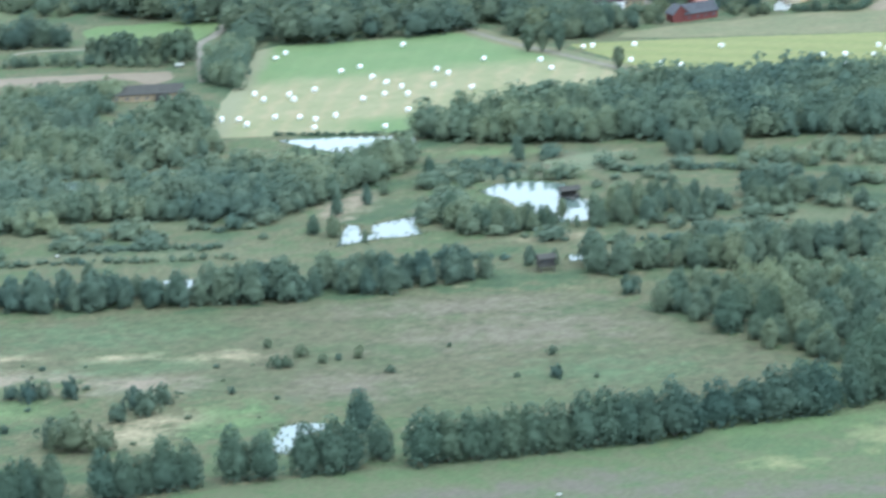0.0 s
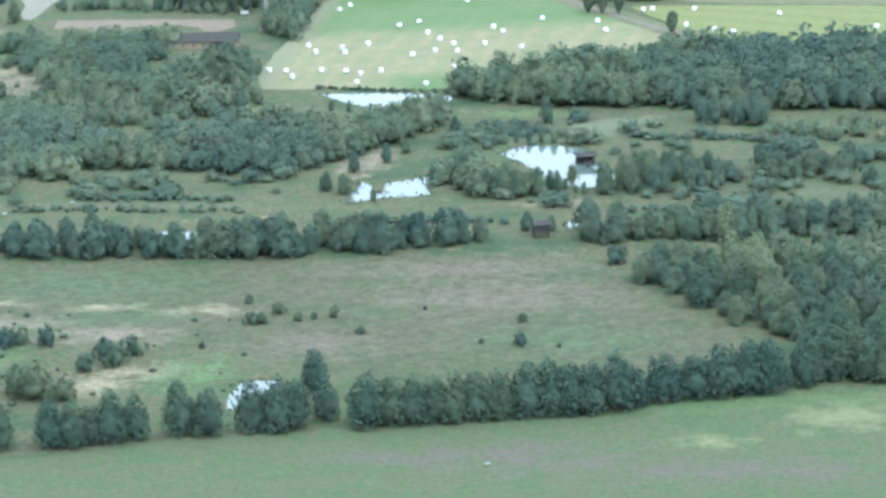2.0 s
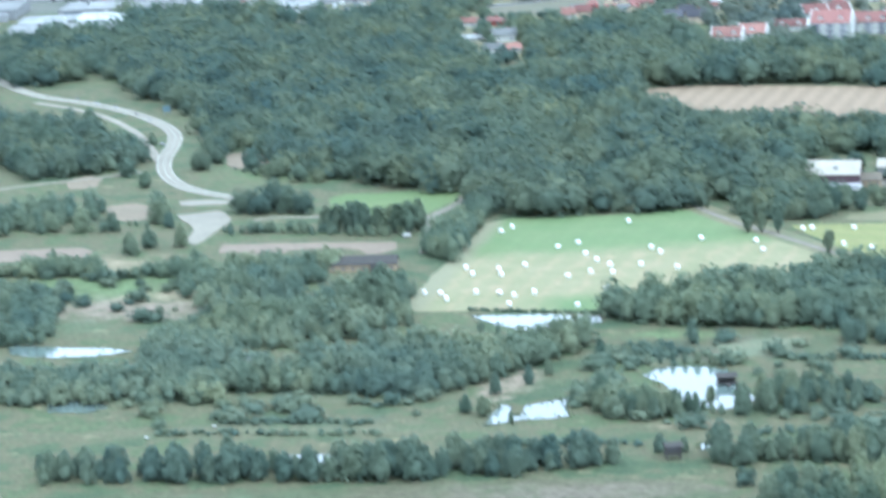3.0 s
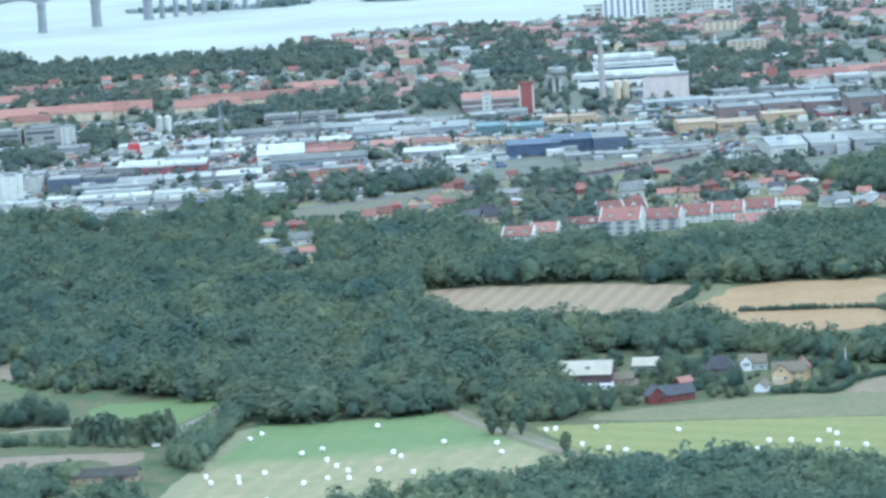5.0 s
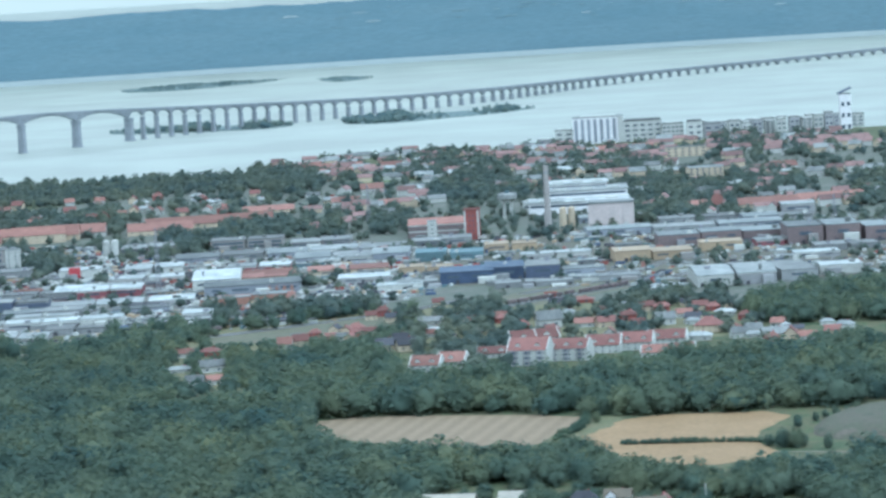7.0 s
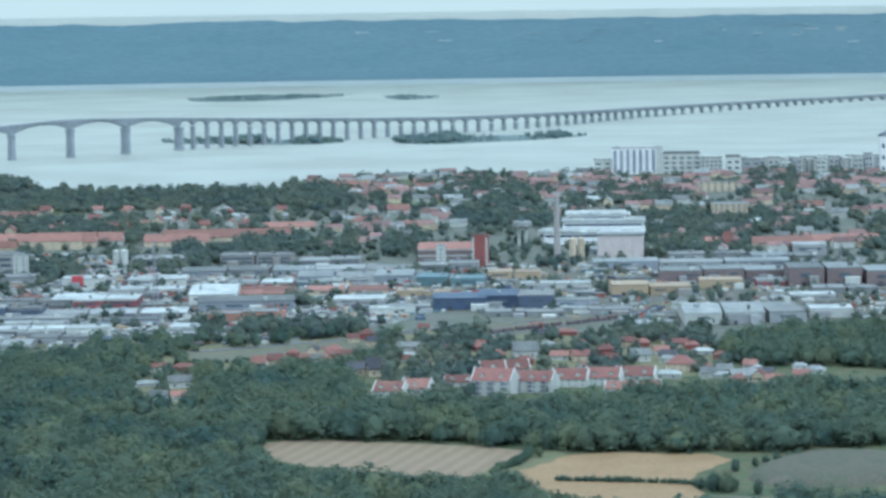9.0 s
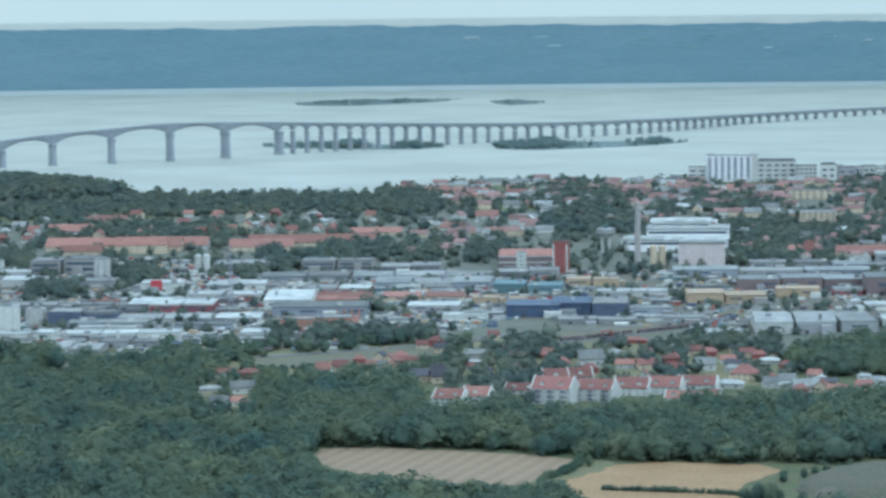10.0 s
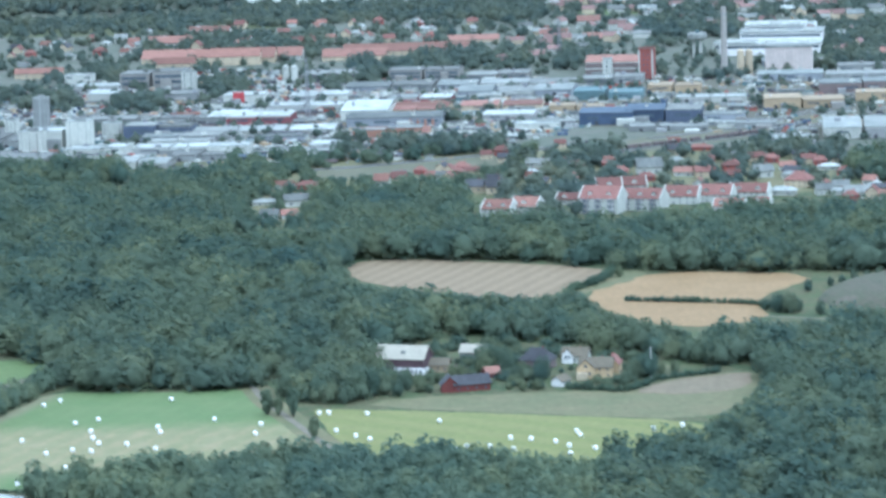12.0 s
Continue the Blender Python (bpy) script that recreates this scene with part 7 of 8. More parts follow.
def pond_shelter():
    """A low open shelter on piles at the edge of the big pond, with a jetty."""
    x, y, w, d, h = POND_HUT[0]
    ob = place("pond_shelter", x, y + 1, 6, "small dark wooden shelter on piles in a pond", "shelter")
    for px in (-1.6, 0.0, 1.6):
        for py in (-0.8, 0.8):
            box_part("pile", ob, px - 0.09, px + 0.09, py - 0.09, py + 0.09, -0.3, 1.7, M_WOOD)
    box_part("platform", ob, -1.9, 1.9, -1.1, 1.1, 0.35, 0.47, M_WOOD)
    part("roof", gable_bm(3.6, 2.0, 1.65, 0.55, 0.25), M_WOOD, ob)
    box_part("back_wall", ob, -1.7, 1.7, 0.82, 0.9, 0.45, 1.6, M_WOOD)
    box_part("jetty", ob, -0.4, 0.4, -3.4, -1.12, 0.3, 0.4, M_WOOD)


pond_shelter()

# ---- the town ----
rng = random.Random(77)
TAKEN = []


def note(rows):
    for x, y, w, d, h in rows:
        TAKEN.append((x, y + d / 2, w / 2 + 0.5, d / 2 + 2.5))


for rows in (WATERFRONT, FACTORY, [h[:5] for h in HALLS], ROWS_ORANGE, FLATS_RED, TANKS, SHEDS_WEST):
    note(rows)
for x, y, w, d, h in FLATS_RED:
    TAKEN.append((x, y - 12, w / 2, 14))

LOOKS = {"white": (M_WHITE, M_ROOF_PALE, "broad low white hall with a pale sheet roof"), "pale": (M_PALE_GREY, M_ROOF_PALE, "long low pale grey hall with a wide pale roof"),
         "grey": (M_GREYWALL, M_ROOF_GREY, "low grey industrial hall with a flat grey roof"), "navy": (M_NAVY, M_ROOF_GREY, "dark navy clad hall with a grey roof"),
         "slate": (M_BLUE_GREY, M_ROOF_SLATE, "long blue-grey hall with a slate-coloured sheet roof"), "maroon": (M_MAROON, M_ROOF_PALE, "store with a dark red fascia and a pale roof"),
         "orange": (M_CREAM, M_TILE, "wide low hall under a salmon-orange roof"), "brick": (M_BRICK_PALE, M_ROOF_GREY, "low orange brick workshop row with a grey roof"),
         "bands": (M_TAN_GREY, M_ROOF_GREY, "long beige office block with dark window bands"), "teal": (M_TEAL, M_TEAL, "long teal sheet-metal hall"),
         "blue": (M_BLUE, M_BLUE_ROOF, "big deep blue clad store with a blue-grey roof"), "tan": (M_TAN, M_ROOF_TAN, "long tan clad storage hall with a tan roof"),
         "brown": (M_PURPLE, M_ROOF_SLATE, "long purple-brown brick depot with a dark flat roof")}


def hall(x, y, w, d, h, look, rng):
    """A broad hall: walls, eaves band, low-pitched or flat roof, window strips, doors and roof plant."""
    wall, roof, label = LOOKS[look]
    ob = place("office_block" if look == "bands" else "hall", x, y + d / 2, rng.uniform(-3.5, 1.0), label, "building" if look == "bands" else "hall", look + " halls")
    part("wall", walls_mesh(w, d, h), wall, ob)
    if d > 20 and look in ("white", "pale", "slate", "blue", "tan", "orange"):
        part("roof", gable_bm(w, d, h + 0.02, 0.035 * d, 0.3, 0.25), roof, ob)
    else:
        part("roof", flat_roof_bm(w, d, h + 0.02, 0.25), roof, ob)
    if look in ("white", "pale", "maroon", "blue"):
        box_part("eaves_band", ob, -w / 2 - 0.06, w / 2 + 0.06, -d / 2 - 0.14, -d / 2 - 0.012, h - min(0.5, h * 0.25), h - 0.04, M_WHITE if look != "blue" else M_NAVY)
    if h > 2.2:
        n = max(1, int(w / 9))
        for k in range(n):
            if look == "bands" or rng.random() < 0.6:
                for z in ((0.25, 0.62) if look == "bands" else (0.5,)):
                    u = w / n * (0.86 if look == "bands" else rng.uniform(0.3, 0.7))
                    px = -w / 2 + w * (k + 0.5) / n
                    box_part("window_strip", ob, px - u / 2, px + u / 2, -d / 2 - 0.07, -d / 2 - 0.011, h * z, h * z + h * 0.2, M_GLASS)
    if w > 16:
        for k in range(1 + int(w / 40)):
            px, u, v = rng.uniform(-0.4, 0.3) * w, rng.uniform(3, 8), rng.uniform(2.5, 6)
            box_part("annex", ob, px, px + u, -d / 2 - v, -d / 2 - 0.16, -0.3, h * rng.uniform(0.5, 0.8), rng.choice((M_WHITE, M_GREYWALL, M_TAN_GREY, M_PALE_GREY)))
    if look != "bands":
        for k in range(max(1, int(w / 16))):
            px = rng.uniform(-0.44, 0.44) * w
            box_part("door", ob, px - 0.8, px + 0.8, -d / 2 - 0.075, -d / 2 - 0.012, -0.1, min(1.7, h * 0.6), M_ROOF_DARK)
    for k in range(rng.randint(1, max(1, int(w * d / 420)))):
        px, py, q = rng.uniform(-0.42, 0.42) * w, rng.uniform(-0.38, 0.38) * d, rng.uniform(0.5, 1.4)
        box_part("roof_vent", ob, px - q, px + q, py - q * 0.6, py + q * 0.6, h - 0.1, h + 0.05 * d + rng.uniform(0.2, 0.6), rng.choice((M_ROOF_GREY, M_WHITE, M_STEEL)))
    return ob


for row in HALLS:
    x, y, w, d, h, look_name = row
    bays = 1 if row[:2] in ((-179.1, 1610.1), (-92.7, 1484.3)) else min(3, 1 + int(w / 26))
    for k in range(bays):
        near = {"white": ("white", "pale", "grey"), "pale": ("pale", "white", "pale"), "slate": ("slate", "grey", "slate"), "blue": ("blue", "navy", "blue")}.get(look_name, (look_name,))
        made = hall(x - w / 2 + w * (k + 0.5) / bays, y + (rng.uniform(-3, 5) if k else 0), w / bays * (rng.uniform(0.86, 1.0) if bays > 1 else 1), d, h * (rng.uniform(0.75, 1.1) if k else 1), near[k % len(near)], rng)
    if row[:2] == (-179.1, 1610.1):
        box_part("sign_cube", made, -5.2, 0.4, -10.2, -9.3, 1.6, 6.6, M_SIGN_RED, "plain red sign box")
    if row[:2] == (-92.7, 1484.3):
        for k in range(4):
            bm = gable_walls(2.6, 1.2, 2.6, 1.4)
            arch = part("arched_bay", bm, M_BRICK_PALE, made, "pointed orange brick bay")
            arch.matrix_basis = pose(7.5 + 3.4 * k, -14.0, 0, 0, 0, 90)
for k, (x, y, w, d, h) in enumerate(SHEDS_WEST):
    if k != 1:
        house("row_house", x, y + d / 2, w, d, h, 3, M_CREAM, M_TILE, "long row house with an orange tiled roof", rise=h * 0.45, cols=int(w / 4.4), rows=2, category="row house", group="row houses")
    else:
        shed("office_block", x, y + d / 2, w, d, h, -4, M_GREYWALL if w > 20 else M_WHITE, M_ROOF_GREY if w > 20 else M_ROOF_PALE,
             "long grey office block with window bands" if w > 20 else "low white workshop building", rng, category="building")
for x, y, w, d, h in ROWS_ORANGE:
    d = d * 1.9
    house("row_house", x, y + d / 2, w, d, h, rng.uniform(0, 4), M_CREAM if w > 30 else M_WHITE, M_TILE, "long row house with an orange tiled roof", rise=h * 0.6,
          cols=max(3, int(w / 4.4)), rows=2, category="row house", group="row houses", side=False)


def tanks():
    for k, (x, y, w, d, h) in enumerate(TANKS):
        ob = place("storage_silo" if k < 5 else "tower_block", x, y + d / 2, rng.uniform(-10, 0),
                   "tall pale silo building of a works" if k < 5 else "slim white tower block", "silo" if k < 5 else "building")
        part("wall", walls_mesh(w, d, h), M_WHITE if k != 3 else M_GREYWALL, ob)
        part("roof", flat_roof_bm(w, d, h, 0.3), M_ROOF_PALE, ob)
        box_part("lift_house", ob, -w * 0.2, w * 0.25, -1, 1.2, h + 0.15, h + 1.4, M_GREYWALL)
        if k < 5:
            for c in range(3):
                box_part("rib", ob, -w / 2 + w * (c + 0.5) / 3 - 0.12, -w / 2 + w * (c + 0.5) / 3 + 0.12, -d / 2 - 0.15, -d / 2 - 0.01, 0, h - 0.3, M_ROOF_PALE)
        else:
            windows(ob, w, d, h, 2, 6, 0.7, 0.7, 0.8, 1.7)


tanks()


def waterfront():
    for k, (x, y, w, d, h) in enumerate(WATERFRONT):
        pale = k in (1, 2, 3)
        wall = M_BRIGHT if k in (1, 15) else (M_WHITE, M_PALE_GREY)[k % 3 == 2 and not pale]
        h = h if pale or k == 15 else h * 0.95
        ob = place("apartment_block", x, y + d / 2, rng.uniform(-5, 0), "tall white apartment block with balconies by the water" if pale else "slim grey and white apartment block by the water",
                   "apartment block", "waterfront blocks")
        part("wall", walls_mesh(w, d, h), wall, ob)
        part("roof", flat_roof_bm(w, d, h, 0.4), M_ROOF_GREY, ob)
        if k == 1:
            for c in range(8):
                px = -w / 2 + w * (c + 0.5) / 8
                box_part("balcony_bay", ob, px - w * 0.03, px + w * 0.03, -d / 2 - 0.3, -d / 2 - 0.012, 1.0, h - 1.2, M_BLUE_GREY)
            box_part("end_wall", ob, w * 0.40, w * 0.5, -d / 2 - 1.5, -d / 2 - 0.31, -0.3, h + 0.4, M_WHITE)
        else:
            cols, rows = (5, 4) if pale else (2, 3)
            windows(ob, w, d, h, cols, rows, w / cols * 0.55, (h - 0.5) / rows * 0.36, 0.4, (h - 0.5) / rows)
        cols = 6 if pale else 2
        if k in (2, 4, 5):
            box_part("dark_attic", ob, -w * 0.46, w * 0.46, -d * 0.45, d * 0.4, h + 0.56, h + 1.5, M_ROOF_GREY)
            continue
        if k == 15:
            bm = bmesh.new()
            v = [bm.verts.new(p) for p in ((-w * 0.62, -d * 0.55, h + 0.2), (w * 0.55, -d * 0.55, h + 4.4), (w * 0.55, d * 0.55, h + 4.4), (-w * 0.62, d * 0.55, h + 0.2))]
            u = [bm.verts.new(q.co + Vector((0, 0, 0.8))) for q in v]
            bm.faces.new(v[::-1])
            bm.faces.new(u)
            for j in range(4):
                bm.faces.new((v[j - 1], v[j], u[j], u[j - 1]))
            bmesh.ops.recalc_face_normals(bm, faces=bm.faces[:])
            part("slanted_cap", bm, M_NAVY, ob, "dark slanted roof cap")
            continue
        if k in (4, 9, 12):
            for c in range(max(2, cols // 3)):
                px = -w / 2 + w * (c + 0.5) / max(2, cols // 3)
                box_part("stair_tower", ob, px - 0.9, px + 0.9, -d / 2 - 0.8, -d / 2 - 0.06, -0.3, h + 0.3, M_ROOF_PALE if wall is not M_WHITE else M_GREYWALL)
        box_part("penthouse", ob, -w * 0.35, w * 0.35, -d * 0.3, d * 0.3, h + 0.15, h + 1.5, M_WHITE)


waterfront()


def slab_blocks():
    """Two longer blocks standing among the trees behind the waterfront."""
    for x, y, w, h, wall, rows in ((178.9, 2030.3, 21.4, 8.2, M_CREAM, 5), (194.5, 2278.6, 28.7, 6.4, M_CREAM, 3)):
        ob = place("slab_block", x, y + 4.5, -4, "cream slab block with rows of small windows", "apartment block", "slab blocks")
        part("wall", walls_mesh(w, 9, h), wall, ob)
        part("roof", flat_roof_bm(w, 9, h, 0.35), M_ROOF_PALE, ob)
        windows(ob, w, 9, h, 6, rows, w / 6 * 0.5, h / rows * 0.4, h / rows * 0.3, h / rows)
        TAKEN.extend(((x, y + 4, w / 2 + 2, 8), (x, y - 25, w / 2, 24)))


slab_blocks()


def flats():
    """Apartment houses: red tiled roofs between white gable parapets, dormers and projecting balcony bays."""
    for k, (x, y, w, d, top) in enumerate(FLATS_RED):
        h = top * 0.8
        last = k == len(FLATS_RED) - 1
        wall = M_CREAM if last else M_WHITE
        tall = h > 7
        rise = h * (0.40 if tall else 0.52)
        ob = house("apartment_house", x, y + d / 2, w, d, h, (-14, -14, -10, -16, -16, 8, 8, -12, -12, -10, -10, -10, -20)[k], wall, M_TILE if k in (0, 1, 10, 11) else M_TILE_RED,
                   "cream villa with a steep hipped roof" if last else "white rendered apartment house with a steep red tiled roof",
                   style="hip" if last else "gable", rise=rise, cols=max(3, int(w / 2.2)), rows=3 if tall else (1 if h < 5 else 2), category="apartment house", group="red-roofed flats")
        if last:
            continue
        for px in (-w / 2 - 0.42, w / 2 + 0.02):
            bm = bmesh.new()
            side = [(-d / 2 - 0.5, 0), (d / 2 + 0.5, 0), (d / 2 + 0.5, h - rise + 0.15), (0, h + 0.35), (-d / 2 - 0.5, h - rise + 0.15)]
            near, far = [bm.verts.new((px, py, pz)) for py, pz in side], [bm.verts.new((px + 0.4, py, pz)) for py, pz in side]
            bm.faces.new(near)
            bm.faces.new(far)
            for j in range(5):
                bm.faces.new((near[j - 1], near[j], far[j], far[j - 1]))
            bmesh.ops.recalc_face_normals(bm, faces=bm.faces[:])
            part("gable_parapet", bm, M_WHITE, ob, "white rendered gable wall standing above the roof")
        for c in range(max(1, int(w / 5))):
            px = -w / 2 + w * (c + 0.5) / max(1, int(w / 5))
            dorm = part("dormer", gable_walls(1.7, 2.0, 0.8, 0.9), wall, ob)
            dorm.matrix_basis = pose(px, -d * 0.30, h - rise * 0.82, 0, 0, 90)
            part("dormer_roof", gable_bm(1.7, 2.0, 0.8, 0.9, 0.15, 0.1), M_TILE_RED, dorm)
        if tall:
            for c in range(3):
                px = -w / 2 + w * (c + 0.5) / 3
                bay = box_part("balcony_bay", ob, px - 1.0, px + 1.0, -d / 2 - 1.1, -d / 2 - 0.1, -0.2, h - rise - 0.2, M_PALE_GREY)
                for z in range(3):
                    box_part("window", bay, px - 0.7, px + 0.7, -d / 2 - 1.16, -d / 2 - 1.11, 0.6 + z * (h - rise) / 3, 1.3 + z * (h - rise) / 3, M_GLASS)


flats()


def factory():
    (x, y, w, d, h), silo, low, red, longb, slim, white, sports = FACTORY
    ob = place("factory", x, y, -4, "big white factory in terraces with wide pale flat roofs", "factory")
    for x0, x1, y0, y1, top in ((-w * 0.68, w * 0.5, 0, 34, 6.2), (-w * 0.47, w * 0.5, 26, 62, 10.4), (-w * 0.44, w * 0.27, 52, 84, 12.6)):
        box_part("wall", ob, x0, x1, y0, y1, -0.4, top, M_BRIGHT)
        box_part("roof", ob, x0 - 0.8, x1 + 0.8, y0 - 0.8, y1, top + 0.01, top + 0.7, M_ROOF_PALE)
        box_part("window_strip", ob, x0 + 1.0, x1 - 1.0, y0 - 0.06, y0 - 0.011, top - 2.3, top - 1.0, M_GLASS)
        for k in range(3):
            px = x0 + (x1 - x0) * (k + 0.5) / 3
            box_part("roof_light", ob, px - 3.5, px + 3.5, y0 + 6, y0 + 9, top + 0.7, top + 1.5, M_WHITE)
    x, y, w, d, h = silo
    ob = place("grain_silo", x, y + d / 2, -6, "tall pale pinkish concrete silo block with upright ribs", "silo")
    part("wall", walls_mesh(w, d, h), M_SILO, ob)
    box_part("roof", ob, -w / 2 - 0.5, w / 2 + 0.5, -d / 2 - 0.5, d / 2 + 0.5, h + 0.01, h + 1.0, M_ROOF_PALE)
    for c in range(6):
        px = -w / 2 + w * c / 5
        box_part("rib", ob, px - 0.5, px + 0.5, -d / 2 - 0.7, -d / 2 - 0.012, -0.3, h - 0.2, M_SILO)
    x, y, w, d, h = low
    shed("factory_wing", x, y + d / 2, w, d, h, -6, M_WHITE, M_ROOF_PALE, "white low factory wing", rng, category="factory")
    x, y, w, d, h = red
    ob = place("brick_tower", x, y + d / 2, -8, "square dark red brick tower with white corners", "tower")
    part("wall", walls_mesh(w * 0.9, d, h * 0.9), M_BRICK, ob)
    part("roof", flat_roof_bm(w, d + 0.6, h * 0.9, 0.5), M_TILE_RED, ob)
    for s in (-1, 1):
        box_part("corner_strip", ob, s * w * 0.42 - 0.45, s * w * 0.42 + 0.45, -d / 2 - 0.15, -d / 2 - 0.02, -0.3, h * 0.88, M_WHITE)
    windows(ob, w * 0.5, d, h, 2, 5, 0.7, 0.9, 1.5, 2.6)
    x, y, w, d, h = longb
    ob = house("brewery", x, y + 13, w * 1.1, 26, h * 0.95, -4, M_PURPLE, M_TILE, "long brick building with a salmon roof and pale bands", rise=2.6, cols=9, rows=2, category="building", chimney=False, side=False)
    for z in (h * 0.30, h * 0.62):
        box_part("pale_band", ob, -w * 0.55, w * 0.55, -13.12, -13.02, z, z + 0.8, M_WHITE)
    x, y, w, d, h = slim
    ob = place("stair_tower", x, y + d / 2, -4, "slim white stair tower beside a brick building", "tower")
    part("wall", walls_mesh(w, d, h), M_WHITE, ob)
    part("roof", flat_roof_bm(w, d, h), M_ROOF_PALE, ob)
    windows(ob, w, d, h, 1, 4, 1.0, 0.7, 1.2, 2.2)
    x, y, w, d, h = white
    ob = shed("office_block", x, y + d / 2, w, d, h, 0, M_CREAM, M_ROOF_PALE, "pale yellow office block with rows of windows", rng, category="building", bands=False)
    windows(ob, w, d, h, 10, 4, 1.1, 0.7, 0.8, 1.8)
    x, y, w, d, h = sports
    house("sports_hall", x, y + d / 2, w, d, h, -6, M_CREAM, M_ROOF_PALE, "pale hall with a white pitched roof", rise=1.6, cols=5, category="building", chimney=False)


factory()


def towers():
    (x, y, h) = TOWERS[0]
    ob = place("factory_chimney", x, y, 0, "tall slender pale concrete chimney", "chimney")
    bm = bmesh.new()
    tube(bm, [(0, 0, -0.4, 2.1), (0, 0, 2, 1.9), (0, 0, h * 0.6, 1.55), (0, 0, h - 0.8, 1.35), (0, 0, h - 0.7, 1.55), (0, 0, h, 1.5)], 18)
    part("shaft", bm, M_CHIMNEY, ob)
    bm = bmesh.new()
    tube(bm, [(0, 0, h * 0.88, 1.47), (0, 0, h * 0.91, 1.46)], 18)
    part("band", bm, M_GREYWALL, ob)
    x, y, h = TOWERS[1]
    ob = place("water_tower", x, y, 0, "white mushroom water tower on two slim stems", "water tower")
    for s in (-1.9, 1.9):
        box_part("stem", ob, s - 0.9, s + 0.9, -1, 1, -0.4, h * 0.75, M_WHITE)
    bm = bmesh.new()
    tube(bm, [(0, 0, h * 0.72, 4.4), (0, 0, h * 0.78, 5.4), (0, 0, h * 0.96, 5.4), (0, 0, h, 4.6)], 22)
    part("tank", bm, M_ROOF_PALE, ob)
    box_part("cabin", ob, -1.2, 1.2, -1, 1, h, h + 1.5, M_TEAL)
    for k in (2, 3, 4):
        x, y, h = TOWERS[k]
        ob = place("lattice_mast", x, y, 20, "tall grey steel lattice mast", "mast", "steel masts")
        for px, py in ((-1, -1), (1, -1), (1, 1), (-1, 1)):
            bm = bmesh.new()
            tube(bm, [(px * 1.0, py * 1.0, -0.3, 0.16), (px * 0.25, py * 0.25, h, 0.09)], 6)
            part("leg", bm, M_STEEL, ob)
        n = int(h / 2.2)
        for j in range(n):
            z = h * (j + 1) / (n + 1)
            s = 1.0 - 0.75 * z / h
            bm = bmesh.new()
            for a, b in (((-s, -s), (s, -s)), ((s, -s), (s, s)), ((s, s), (-s, s)), ((-s, s), (-s, -s))):
                mx, my, lx, ly = (a[0] + b[0]) / 2, (a[1] + b[1]) / 2, abs(a[0] - b[0]) / 2 + 0.05, abs(a[1] - b[1]) / 2 + 0.05
                box(bm, mx - lx, mx + lx, my - ly, my + ly, z - 0.05, z + 0.05)
            part("brace", bm, M_STEEL, ob)
        if k == 2:
            box_part("platform", ob, -1.0, 1.0, -1.0, 1.0, h * 0.55, h * 0.55 + 0.8, M_STEEL)
    for k, mat, label in ((5, M_WHITE, "pair of slim pale towers"), (7, M_CREAM, "round cream silo beside the factory")):
        x, y, h = TOWERS[k]
        ob = place("round_silo", x, y, 0, label, "silo")
        for s in (-2.2, 2.2):
            bm = bmesh.new()
            tube(bm, [(s, 0, -0.3, 1.9), (s, 0, h, 1.9), (s, 0, h + 0.8, 0.3)], 16)
            part("shell", bm, mat, ob)
    x, y, h = TOWERS[6]
    ob = place("sign_mast", x, y, 0, "slim sign mast with a round red disc", "sign")
    bm = bmesh.new()
    tube(bm, [(0, 0, -0.3, 0.3), (0, 0, h * 0.8, 0.2)], 8)
    part("pole", bm, M_STEEL, ob)
    bm = bmesh.new()
    tube(bm, [(0, 0, -0.25, 3.0), (0, 0, 0.25, 3.0)], 24)
    part("disc", bm, M_TILE_RED, ob, "red round disc").matrix_basis = pose(0, 0, h * 0.82, 90)


towers()

# ---- houses of the suburb, built once for each kind and then repeated ----
def house_kind(name, wall, roof, label, w, d, h, style):
    return house(name, 0, 0, w, d, h, 0, wall, roof, label, style=style, cols=2, rows=1 if h < 3.6 else 2, group="suburb houses", side=False)


KINDS = [house_kind("house", wall, roof, label, w, d, h, style) for wall, roof, label, w, d, h, style in (
    (M_WHITE, M_TILE, "small white house with an orange tiled roof", 4.6, 3.6, 3.4, "gable"),
    (M_CREAM, M_TILE_RED, "cream house with a red tiled roof", 5.0, 3.8, 3.8, "gable"),
    (M_WHITE, M_ROOF_GREY, "white house with a grey roof", 5.2, 3.8, 3.5, "gable"),
    (M_BRICK, M_TILE_RED, "red brick house with a red tiled roof", 4.8, 3.8, 3.6, "hip"),
    (M_CREAM, M_ROOF_DARK, "cream house with a dark roof", 5.4, 4.0, 3.4, "gable"),
    (M_WHITE, M_ROOF_PALE, "low white bungalow with a pale roof", 6.0, 4.0, 2.8, "hip"))]
FIRST = set()


def settle(poly, spacing, keep, seed, weights, size=1.0):
    r = random.Random(seed)
    for x, y in scatter(poly, spacing, seed, keep, TAKEN):
        k = r.choices(range(len(KINDS)), weights)[0]
        s = size * r.uniform(0.85, 1.2)
        m = pose(x, y, GROUND, 0, 0, r.choice((-20, -12, 4, 70, 82)) + r.uniform(-6, 6)) @ Matrix.Diagonal((s, s, s, 1))
        if k in FIRST:
            copy_thing(KINDS[k], m @ Matrix.Diagonal([1 / q for q in KINDS[k].scale] + [1]))
        else:
            KINDS[k].matrix_basis = m
            FIRST.add(k)
        TAKEN.append((x, y, 3.2 * size, 3.2 * size))


